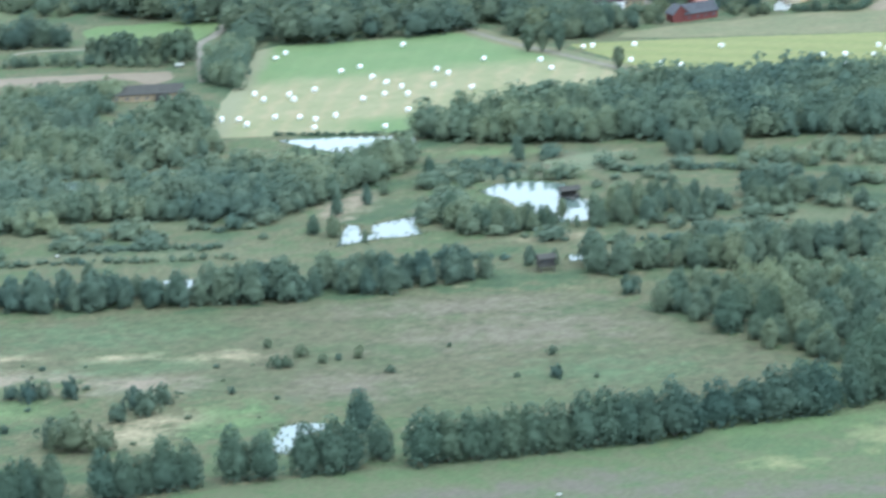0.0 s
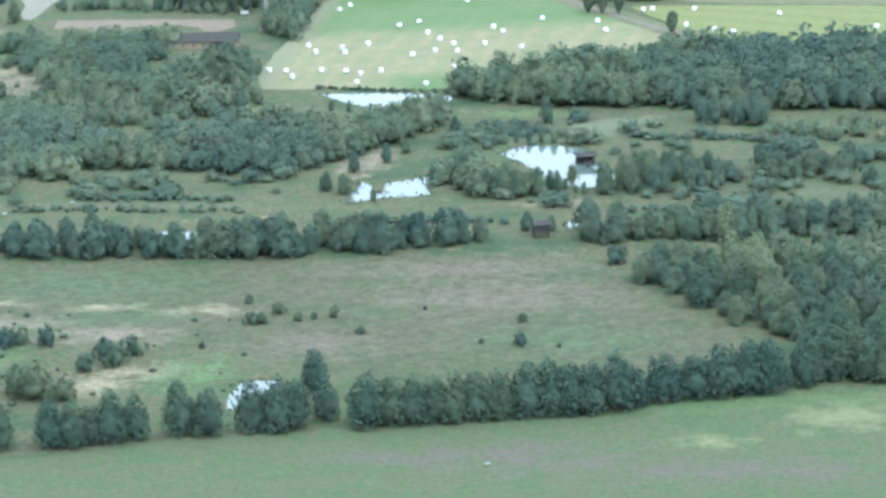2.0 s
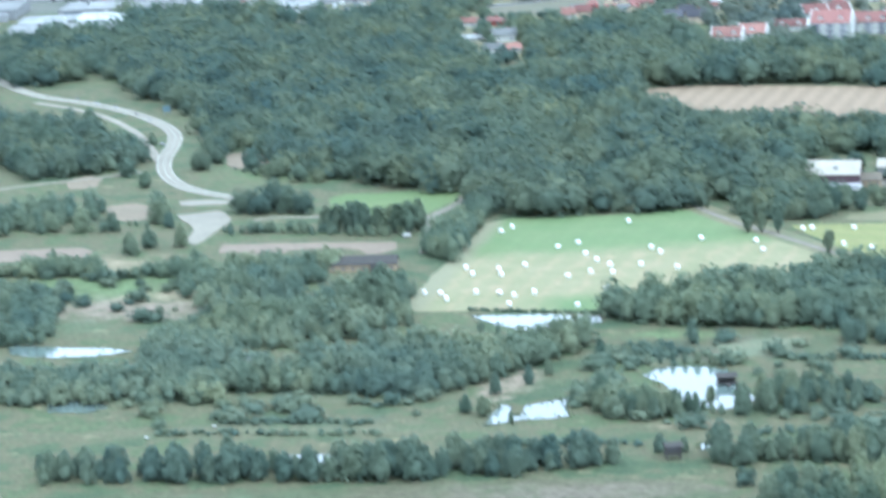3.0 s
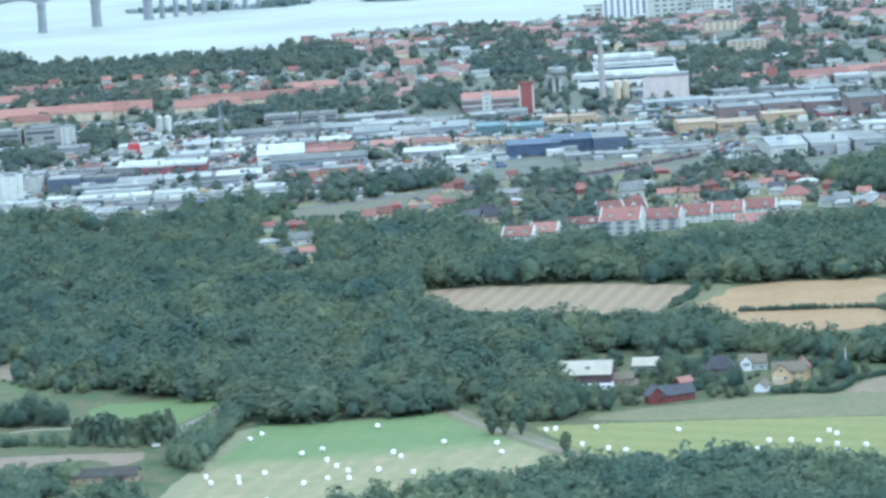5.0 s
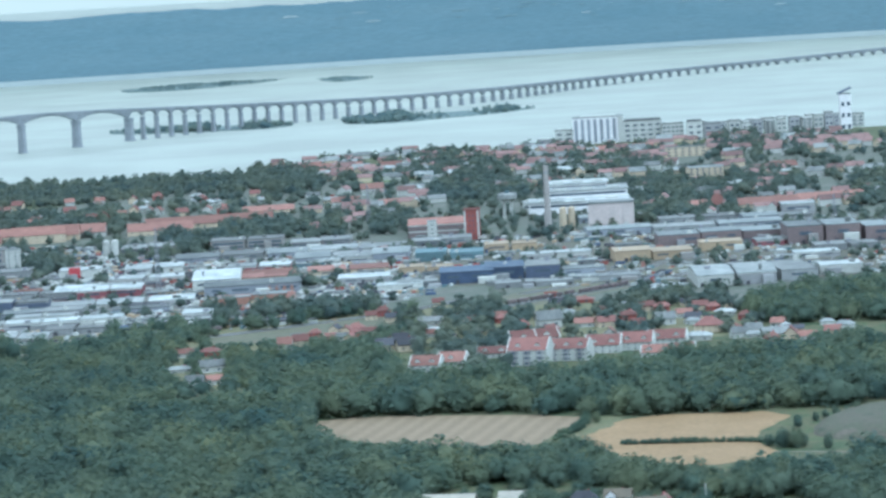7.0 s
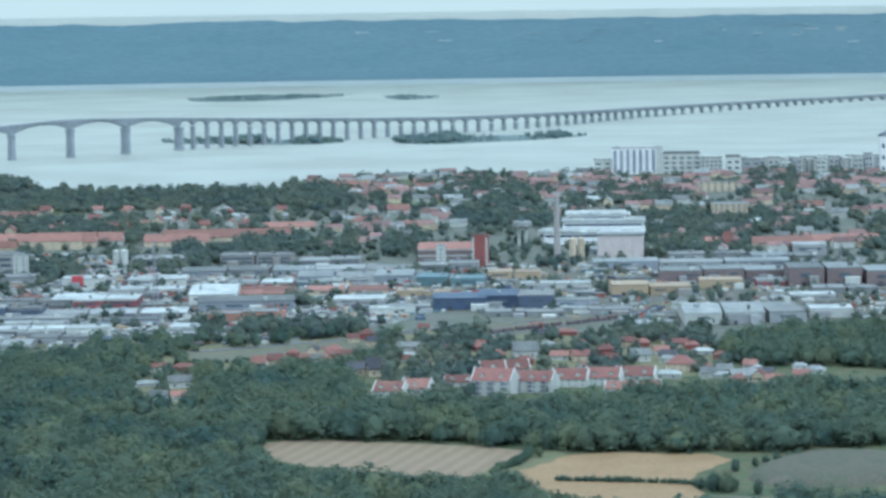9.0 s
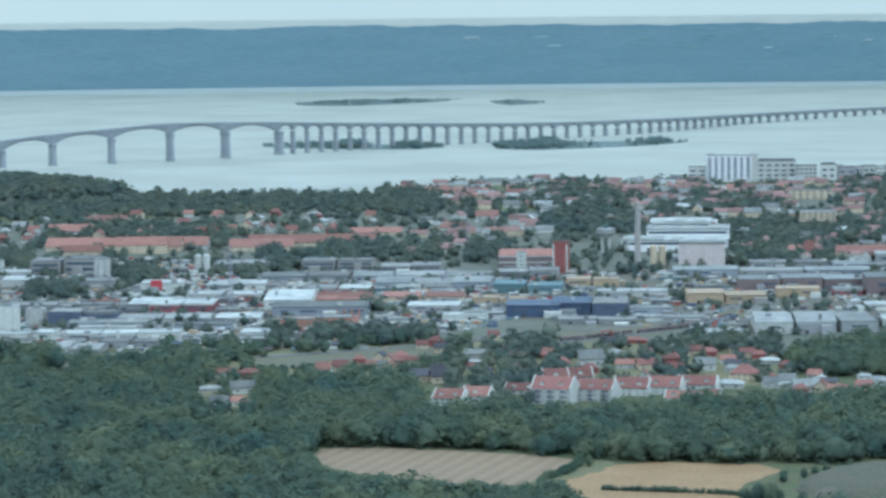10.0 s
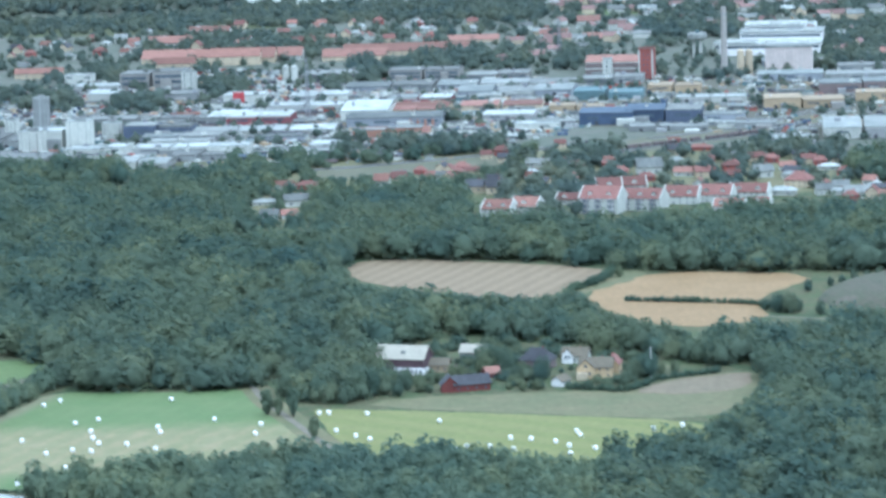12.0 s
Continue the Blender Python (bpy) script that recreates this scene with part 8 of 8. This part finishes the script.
settle(SUBURB_NEAR, 11.5, 0.30, 31, (3, 3, 3, 3, 3, 2))
settle(SUBURB_RIGHT, 11, 0.4, 35, (3, 2, 3, 2, 2, 3))

for x, y, w, h, k in EDGE_HOUSES:
    q = w / 5.2
    m = pose(x, y + 2.5, GROUND, 0, 0, (-10, 4, 12)[int(y) % 3]) @ Matrix.Diagonal((q, min(q, 1.3), h / 3.6, 1))
    copy_thing(KINDS[k], m @ Matrix.Diagonal([1 / c for c in KINDS[k].scale] + [1]))
    TAKEN.extend(((x, y, w / 2 + 1, 4.0), (x, y - 16, w / 2, 20)))
settle(SUBURB_WEST, 20, 0.4, 34, (3, 2, 2, 3, 1, 2), 1.3)


FAR_KINDS = []
for wall, roof, label in ((M_WHITE, M_TILE_HAZED, "white town house with a weathered red roof near the coast"), (M_CREAM, M_TILE_HAZED, "cream town house with a weathered red roof near the coast"),
                          (M_WHITE, M_ROOF_GREY, "white town house with a grey roof near the coast"), (M_CREAM, M_ROOF_PALE, "cream town house with a pale roof near the coast")):
    FAR_KINDS.append(house("town_house", 0, 0, 9.5, 5.6, 6.0, 0, wall, roof, label, rise=2.4, cols=3, rows=0, group="town houses", chimney=False))


def far_houses(polys, seed):
    r = random.Random(seed)
    used = set()
    for poly, spacing, keep, size in polys:
        for x, y in scatter(poly, spacing, seed, keep, TAKEN):
            k = r.choices(range(4), (3, 3, 2, 1))[0]
            s = [size * r.uniform(0.8, 1.3), size * r.uniform(0.8, 1.2), size * r.uniform(0.7, 1.1)]
            m = pose(x, y, GROUND, 0, 0, r.choice((-14, 4, 10, 76)) + r.uniform(-6, 6)) @ Matrix.Diagonal((*s, 1))
            if k in used:
                copy_thing(FAR_KINDS[k], m @ Matrix.Diagonal([1 / q for q in FAR_KINDS[k].scale] + [1]))
            else:
                FAR_KINDS[k].matrix_basis = m
                used.add(k)
            TAKEN.append((x, y, 5, 5))


far_houses(((SUBURB_FAR, 20, 0.30, 1.0), (SUBURB_COAST, 17, 0.50, 1.05)), 32)


# ---- small sheds, stores and vans of the trading estate ----
def estate(poly, spacing, keep, seed):
    r = random.Random(seed)
    for x, y in scatter(poly, spacing, seed, keep, TAKEN):
        w, d, h = r.uniform(5, 15), r.uniform(5, 11), r.uniform(1.6, 2.8)
        wall, roof, what = r.choice(((M_WHITE, M_ROOF_PALE, "white"), (M_WHITE, M_ROOF_GREY, "white"), (M_GREYWALL, M_ROOF_GREY, "grey"), (M_GREYWALL, M_ROOF_PALE, "grey"),
                                     (M_PURPLE, M_ROOF_DARK, "brown"), (M_BRICK, M_TILE, "red brick"), (M_TAN, M_ROOF_GREY, "tan"), (M_TEAL, M_ROOF_PALE, "teal")))
        shed("workshop", x, y, w, d, h, r.uniform(-8, 4), wall, roof, f"low {what} flat-roofed workshop on an industrial estate", r, category="workshop", group="estate workshops")
        TAKEN.append((x, y, w / 2 + 1, d / 2 + 3))


estate(ESTATE_WEST, 19, 0.40, 41)
estate(ESTATE_EAST, 22, 0.40, 42)


# ---- parked cars ----
def car_pattern():
    ob = new("car")
    bm = bmesh.new()
    box(bm, -0.9, 0.9, -0.36, 0.36, 0.14, 0.40)
    bmesh.ops.bevel(bm, geom=bm.edges[:], offset=0.07, segments=2, affect="EDGES")
    part("body", bm, M_CAR, ob)
    bm = bmesh.new()
    v = [bm.verts.new(p) for p in ((-0.62, -0.33, 0.39), (0.45, -0.33, 0.39), (0.45, 0.33, 0.39), (-0.62, 0.33, 0.39),
                                   (-0.42, -0.27, 0.60), (0.18, -0.27, 0.60), (0.18, 0.27, 0.60), (-0.42, 0.27, 0.60))]
    for f in ((0, 3, 2, 1), (4, 5, 6, 7), (0, 1, 5, 4), (1, 2, 6, 5), (2, 3, 7, 6), (3, 0, 4, 7)):
        bm.faces.new([v[i] for i in f])
    part("cabin", bm, M_GLASS, ob)
    for px in (-0.55, 0.55):
        for py in (-0.34, 0.34):
            bm = bmesh.new()
            tube(bm, [(0, 0, -0.05, 0.13), (0, 0, 0.05, 0.13)], 8)
            part("wheel", bm, M_TYRE, ob).matrix_basis = pose(px, py, 0.13, 90)
    return tagged(ob, "small car on a paved road or yard", "car", "cars")


car = car_pattern()
rng = random.Random(90)
spots = [(x, y, rng.choice((80, 85, -5))) for x, y in scatter(CAR_PARK, 3.4, 90, 0.3, TAKEN)][:22]
spots += [(x, y, a) for (x, y), a in zip(CARS_ROAD, (120, 128, 105, 60, 95, 140))]
for k, (x, y, a) in enumerate(spots):
    m = pose(x, y, GROUND + (0.05 if k < len(spots) - len(CARS_ROAD) else 0.15), 0, 0, a)
    if k:
        copy_thing(car, m)
    else:
        car.matrix_basis = m


# ---- railway yard ----
def railway():
    for k, pts in enumerate((RAIL_A, RAIL_B, RAIL_C)):
        strip("road_rail_bed", pts, 9.0 if k == 0 else 6.0, 0.06, M_RAIL, "dark gravel rail bed across the town", "railway")
        line = smooth_line(pts, 12)
        for off in (-2.2, 0, 2.2):
            bm = bmesh.new()
            for a, b in zip(line, line[1:]):
                d = (b - a).normalized()
                s = Vector((-d.y, d.x, 0))
                for o in (off - 0.3, off + 0.3):
                    q = [a + s * (o - 0.05), b + s * (o - 0.05), b + s * (o + 0.05), a + s * (o + 0.05)]
                    lo = [bm.verts.new((p.x, p.y, GROUND + 0.08)) for p in q]
                    hi = [bm.verts.new((p.x, p.y, GROUND + 0.2)) for p in q]
                    bm.faces.new(hi)
                    for j in range(4):
                        bm.faces.new((lo[j - 1], lo[j], hi[j], hi[j - 1]))
            bmesh.ops.recalc_face_normals(bm, faces=bm.faces[:])
            tagged(mesh_object("trim_rails", bm, M_STEEL), "pair of steel rails on ballast", "rails", kind="structure")
    x, y, w = TRAIN[0]
    a = Vector((*RAIL_A[1], 0)) - Vector((*RAIL_A[0], 0))
    turn = math.degrees(math.atan2(a.y, a.x))
    train = place("train", x, y, turn, "blue and grey passenger train standing on the tracks", "train")
    for k in range(4):
        bm = bmesh.new()
        box(bm, -4.6, 4.6, -0.6, 0.6, 0.45, 1.75)
        bmesh.ops.bevel(bm, geom=bm.edges[:], offset=0.12, segments=2, affect="EDGES")
        wagon = part("wagon", bm, M_BLUE if k % 2 else M_GREYWALL, train)
        wagon.matrix_basis = pose((k - 1.5) * 9.5, 0, 0)
        box_part("window_band", wagon, -4.2, 4.2, -0.63, -0.59, 1.1, 1.45, M_GLASS)
        box_part("bogie", wagon, -3.8, 3.8, -0.45, 0.45, 0.18, 0.5, M_ROOF_DARK)


railway()


def freight_wagon():
    """An open goods wagon: a ribbed bin on a frame with two bogies."""
    ob = new("freight_wagon")
    box_part("bin", ob, -3.0, 3.0, -0.62, 0.62, 0.55, 1.7, M_PURPLE)
    for k in range(5):
        box_part("rib", ob, -2.9 + 1.4 * k, -2.7 + 1.4 * k, -0.68, -0.63, 0.6, 1.66, M_ROOF_DARK)
    box_part("frame", ob, -3.1, 3.1, -0.5, 0.5, 0.42, 0.546, M_ROOF_DARK)
    for px in (-2.0, 2.0):
        box_part("bogie", ob, px - 0.7, px + 0.7, -0.42, 0.42, 0.1, 0.416, M_ROOF_DARK)
    return tagged(ob, "brown open goods wagon standing on the tracks", "wagon", "goods wagons")


wagon = None
for line in WAGON_ROWS:
    way = smooth_line(line, 6.6)
    for a, b in zip(way, way[1:]):
        m = pose(a.x, a.y, GROUND + 0.1, 0, 0, math.degrees(math.atan2(b.y - a.y, b.x - a.x)))
        if wagon:
            copy_thing(wagon, m)
        else:
            wagon = freight_wagon()
            wagon.matrix_basis = m

gantry = place("gantry_crane", *CRANE, -10, "red gantry crane over the goods tracks", "crane")
for px in (-2.0, 2.0):
    for py in (-0.8, 0.8):
        box_part("leg", gantry, px - 0.14, px + 0.14, py - 0.14, py + 0.14, -0.2, 2.2, M_BRICK)
    box_part("sill", gantry, px - 0.16, px + 0.16, -1.0, 1.0, 0.1, 0.35, M_BRICK)
box_part("girder", gantry, -2.8, 2.8, -0.3, 0.3, 2.2, 2.7, M_BRICK)
box_part("cabin", gantry, -0.7, 0.3, -0.6, -0.32, 1.4, 2.15, M_WHITE)


# ---- loose clutter of the yards: containers, trailers and stacks ----
def clutter(polys, seed):
    r = random.Random(seed)
    verts, faces, mats = [], [], []
    pool = (M_WHITE, M_ROOF_PALE, M_GREYWALL, M_ROOF_DARK, M_TILE, M_BLUE, M_TEAL, M_BRICK, M_TAN)
    for poly, spacing, keep in polys:
        for x, y in scatter(poly, spacing, seed, keep, TAKEN):
            w, d, h, a = r.uniform(1.0, 5.0), r.uniform(0.9, 2.2), r.uniform(0.6, 1.4), radians(r.choice((-8, 2, 80)) + r.uniform(-5, 5))
            k, n = r.choices(range(len(pool)), (5, 5, 6, 4, 1, 1, 1, 1, 2))[0], len(verts)
            for px, py, pz in ((-1, -1, -0.2), (1, -1, -0.2), (1, 1, -0.2), (-1, 1, -0.2), (-1, -1, h), (1, -1, h), (1, 1, h), (-1, 1, h)):
                qx, qy = px * w / 2, py * d / 2
                verts.append((x + qx * math.cos(a) - qy * math.sin(a), y + qx * math.sin(a) + qy * math.cos(a), GROUND + pz))
            for f in ((4, 5, 6, 7), (0, 1, 5, 4), (1, 2, 6, 5), (2, 3, 7, 6), (3, 0, 4, 7)):
                faces.append(tuple(n + i for i in f))
                mats.append(k)
    me = bpy.data.meshes.new("yard_clutter")
    me.from_pydata(verts, [], faces)
    for m in pool:
        me.materials.append(m)
    me.polygons.foreach_set("material_index", mats)
    tagged(new("yard_clutter", me), "containers, trailers and stacked goods in the yards", "clutter", kind="stuff")


clutter(((ESTATE_WEST, 3.6, 0.5), (ESTATE_EAST, 5.0, 0.4), (CAR_PARK, 3.5, 0.3), (SUBURB_FAR, 14, 0.4)), 95)


# ---- reeds round the ponds ----
def reeds():
    r = random.Random(15)
    verts, faces = [], []
    for pond in (POND_A, POND_B, POND_C, POND_D, POND_E, POND_F, POND_G, POND_H, POND_J):
        ring = rounded_outline(pond, r, 0.6, 1)
        for x, y in ring:
            for _ in range(5):
                px, py, h, a = x + r.gauss(0, 0.7), y + r.gauss(0, 0.9), r.uniform(0.15, 0.5), r.uniform(0, 3.14)
                for da in (0, 1.57):
                    n, c, s = len(verts), 0.12 * math.cos(a + da), 0.12 * math.sin(a + da)
                    verts += [(px - c, py - s, GROUND - 0.05), (px + c, py + s, GROUND - 0.05), (px + 1.3 * c, py + 1.3 * s, GROUND + h), (px - 1.2 * c, py - 1.2 * s, GROUND + 0.85 * h)]
                    faces.append((n, n + 1, n + 2, n + 3))
    me = bpy.data.meshes.new("reeds")
    me.from_pydata(verts, [], faces)
    me.materials.append(M_REED)
    tagged(new("reeds", me), "brown-green reeds fringing the ponds", "reeds", kind="stuff")


reeds()

for pts in (REED_BELT_A, REED_BELT_B, REED_BELT_C, REED_BELT_D, REED_BELT_E, REED_BELT_F):
    r = random.Random(len(pts))
    wood("reed_belt", [(x, y, r.uniform(0.5, 1.3)) for x, y in scatter(pts, 1.5, 17, 0.9)], M_LEAF_BIRCH, "belt of tall dark green reeds and sedge across the marsh", 83, forms=FAR_FORMS, broad=(1.6, 2.6))


def small_marks():
    # Made-up boards stand in for white spots; the second was taken as a stone.
    for x, y in WHITE_SPOTS:
        ob = place("info_board", x, y, 10, "small white board on two posts, standing in for a white spot", "sign", "notice boards")
        for s in (-0.4, 0.4):
            box_part("post", ob, s * 0.8 - 0.05, s * 0.8 + 0.05, -0.05, 0.05, -0.2, 0.75, M_WOOD)
        box_part("board", ob, -0.38, 0.38, -0.1, -0.052, 0.35, 0.70, M_WHITE)
    x, y = ROAD_SIGN[0]
    ob = place("road_sign", x, y, 25, "pale blue road sign on two steel posts", "sign")
    for s in (-0.8, 0.8):
        box_part("post", ob, s - 0.07, s + 0.07, -0.06, 0.06, -0.2, 2.6, M_STEEL)
    box_part("panel", ob, -1.3, 1.3, -0.14, -0.07, 1.0, 2.9, M_TEAL)


small_marks()


def far_fields():
    """Small pale fields and farms between the woods of the far island, haze put into their colours."""
    r = random.Random(16)
    for _ in range(64):
        az, wide, z = r.uniform(-1.5, 9.5), r.uniform(0.05, 0.32), r.triangular(48, 88, 78)
        tall = r.uniform(0.6, 1.7)
        bm = bmesh.new()
        q = 4869 + 18 * (z + 1) / 96
        ends = [(radians(az - wide / 2), 0.0), (radians(az - wide * 0.2), -0.3 * tall), (radians(az + wide / 2), 0.0), (radians(az + wide * 0.3), tall), (radians(az - wide * 0.35), tall * 0.8)]
        bm.faces.new([bm.verts.new((q * math.sin(a), q * math.cos(a), z + up)) for a, up in ends])
        tagged(mesh_object("backdrop_far_fields", bm, r.choice((M_FIELD_HAZED, M_FIELD_HAZED, M_HAZED_PALE))), "small pale field on the far island, haze put into its colour", "backdrop", kind="structure")


far_fields()


# ---- the long bridge over the strait ----
def bridge():
    line = [Vector(p) for p in BRIDGE]
    ob = new("bridge")
    tagged(ob, "long pale concrete bridge on many piers across the strait", "bridge")
    high = len(HIGH_PIERS)
    path = smooth_line(line, 3.0)
    run = [0.0]
    for a, b in zip(path, path[1:]):
        run.append(run[-1] + (Vector(b[:2]) - Vector(a[:2])).length)

    def at(s):
        k = int(np.searchsorted(run, s, "right")) - 1
        k = max(0, min(k, len(path) - 2))
        return path[k].lerp(path[k + 1], (s - run[k]) / max(1e-6, run[k + 1] - run[k]))

    stops = []
    for p in HIGH_PIERS:
        stops.append(min(range(len(path)), key=lambda i: (Vector(path[i][:2]) - Vector(p[:2])).length))
    stops = [run[i] for i in stops]
    s = stops[-1] + LOW_SPAN
    while s < run[-1] - 5:
        stops.append(s)
        s += LOW_SPAN + 4.5 * (s - stops[high - 1]) / (run[-1] - stops[high - 1])
    bm = bmesh.new()
    rows = []
    n = int(run[-1] / 1.5)
    for k in range(n + 1):
        s = run[-1] * k / n
        p, d = at(s), (at(min(s + 2, run[-1])) - at(max(s - 2, 0)))
        d.z = 0
        d.normalize()
        side = Vector((-d.y, d.x, 0))
        j = int(np.searchsorted(stops, s))
        if 0 < j < len(stops):
            a, b = stops[j - 1], stops[j]
            u = 2 * abs((s - a) / (b - a) - 0.5)
        else:
            u = 0.5
        tall = j < high
        depth = (2.6 + 6.2 * u ** 2.4) if tall else (2.7 + 5.4 * u ** 4)
        top = max(p.z, 5.2)
        rows.append([bm.verts.new((*(p + side * w)[:2], z)) for w, z in
                     ((-2.9, top), (-2.9, top - 0.5), (-1.5, top - depth), (1.5, top - depth), (2.9, top - 0.5), (2.9, top))])
    for a, b in zip(rows, rows[1:]):
        for j in range(6):
            bm.faces.new((a[j - 1], a[j], b[j], b[j - 1]))
    bmesh.ops.recalc_face_normals(bm, faces=bm.faces[:])
    part("deck", bm, M_BRIDGE, ob)
    for w in (-2.8, 2.8):
        bm = bmesh.new()
        prev = None
        for k in range(0, n + 1, 2):
            s = run[-1] * k / n
            p, d = at(s), (at(min(s + 2, run[-1])) - at(max(s - 2, 0)))
            side = Vector((-d.y, d.x, 0)).normalized()
            q, z = p + side * w, max(p.z, 5.2)
            cur = [bm.verts.new((q.x, q.y, z + h)) for h in (-0.05, 0.45)] + [bm.verts.new((q.x + side.x * 0.1, q.y + side.y * 0.1, z + h)) for h in (0.45, -0.05)]
            if prev:
                for j in range(4):
                    bm.faces.new((prev[j - 1], prev[j], cur[j], cur[j - 1]))
            prev = cur
        bmesh.ops.recalc_face_normals(bm, faces=bm.faces[:])
        part("parapet", bm, M_BRIDGE, ob)
    bm = bmesh.new()
    loops = []
    for z, a, b in ((-0.02, 1.25, 1.8), (0.05, 1.25, 1.8), (0.06, 1.05, 1.6), (0.8, 0.95, 1.5), (1.0, 1.15, 1.8)):
        loops.append([bm.verts.new((x * a, y * b, z)) for x, y in ((-1, -0.6), (-0.6, -1), (0.6, -1), (1, -0.6), (1, 0.6), (0.6, 1), (-0.6, 1), (-1, 0.6))])
    for a, b in zip(loops, loops[1:]):
        for k in range(8):
            bm.faces.new((a[k - 1], a[k], b[k], b[k - 1]))
    bm.faces.new(loops[-1])
    me = bpy.data.meshes.new("pier")
    bmesh.ops.recalc_face_normals(bm, faces=bm.faces[:])
    bm.to_mesh(me)
    bm.free()
    me.materials.append(M_BRIDGE)
    for j, s in enumerate(stops):
        p, d = at(s), at(min(s + 2, run[-1])) - at(max(s - 2, 0))
        top = max(p.z, 5.2)
        w = 2.9 if j < high else 1.6
        depth = 8.4 if j < high else 7.6
        ob_p = new("pier", me)
        ob_p.parent = ob
        ob_p.matrix_basis = pose(p.x, p.y, 0, 0, 0, math.degrees(math.atan2(d.y, d.x))) @ Matrix.Diagonal((w * 0.9, w, top - depth + 0.1, 1))


bridge()

# ---- trees of the town, hedges and scrub ----


def town_trees(name, poly, spacing, keep, h0, h1, seed, label, mat=M_LEAF_CITY_HAZED, free=(), forms=FAR_FORMS):
    r = random.Random(seed)
    places = [(x, y, edge_height(x, y, r.uniform(h0, h1))) for x, y in scatter(poly, spacing, seed, keep, free)]
    wood(name, [q for q in places if q[2] > 0], mat, label, seed, forms=forms, broad=(1.1, 1.8))


for k, pts in enumerate(TOWN_BELTS):
    town_trees("town_trees", pts, 8.5, 0.95, 4.0, 8.5, 90 + k, "belt of dark green trees between the roofs of the town", free=TAKEN)
town_trees("town_trees", CITY_TREES, 12.0, 0.44, 3.0, 7.0, 61, "scattered dark green trees among the roofs of the town", free=TAKEN)
town_trees("town_trees", CITY_TREES_NEAR, 7.0, 0.52, 4.0, 7.0, 62, "green garden trees among the suburb houses", free=TAKEN)
town_trees("town_trees", EDGE_GROUND, 6.2, 0.6, 3.5, 7.0, 67, "green garden trees round the houses at the forest edge", mat=M_LEAF, free=TAKEN, forms=MID_FORMS)
town_trees("town_trees", ESTATE_EAST, 11, 0.4, 2.5, 5.0, 66, "single green trees beside the rail yards", free=TAKEN)
town_trees("town_trees", ESTATE_WEST, 10, 0.32, 2.5, 5.0, 63, "single green trees between warehouses", free=TAKEN)
town_trees("woods", WOOD_HAVEN, 9.0, 1.0, 3.5, 6.8, 64, "dark green wood along the coast")
town_trees("town_trees", SUBURB_COAST, 11.0, 0.30, 4.0, 7.5, 65, "dark green trees among coastal houses", free=TAKEN)

HEDGES = ((HEDGE_WHEAT, 0.7, 1.5), (HEDGE_FARM, 0.7, 1.5), (HEDGE_TRACK, 0.8, 2.2), (HEDGE_POND, 0.6, 0.8))
for line, spacing, h in HEDGES:
    r = random.Random(len(line) + h)
    pts = [(p.x + r.uniform(-0.4, 0.4), p.y + r.uniform(-0.5, 0.5), h * r.uniform(0.7, 1.3)) for p in smooth_line(line, spacing)]
    wood("hedge", pts, M_LEAF_DARK, "low uneven dark green hedge along a field edge", 70)

for poly, spacing, keep, h0, h1, mat, label in (
        (SCRUB_MARSH, 3.8, 0.55, 0.8, 3.0, M_LEAF_GREY, "scattered low willow scrub on the marsh"),
        (SCRUB_LEFT, 3.8, 0.55, 0.8, 3.2, M_LEAF, "scattered low green scrub beside the yards"),
        (SCRUB_FRONT, 5.0, 0.22, 0.25, 0.7, M_LEAF, "low dark tussocks in rough grass"),
        (SCRUB_FARM, 3.0, 0.5, 1.0, 3.0, M_LEAF, "garden trees and bushes around the farm")):
    r = random.Random(label)
    free = FARM_PLOTS if poly is SCRUB_FARM else []
    if poly is SCRUB_MARSH:
        for pond in (POND_B, POND_C, POND_D, POND_I, SAND_BANK, HUT):
            xs, ys = [p[0] for p in pond], [p[1] for p in pond]
            free.append(((min(xs) + max(xs)) / 2, (min(ys) + max(ys)) / 2 - 3, (max(xs) - min(xs)) / 2 + 1, (max(ys) - min(ys)) / 2 + 4))
    spots = scatter(poly, spacing, label, keep, free)
    if poly in (SCRUB_MARSH, SCRUB_LEFT):
        spots = [(x, y) for x, y in spots if noise.noise((x / 9, y / 14, 1)) > -0.02]
    wood("scrub", [(x, y, r.uniform(h0, h1)) for x, y in spots], mat, label, 80, forms=SLIM_FORMS if poly is SCRUB_FARM else WOOD_FORMS, broad=(1.6, 2.8))
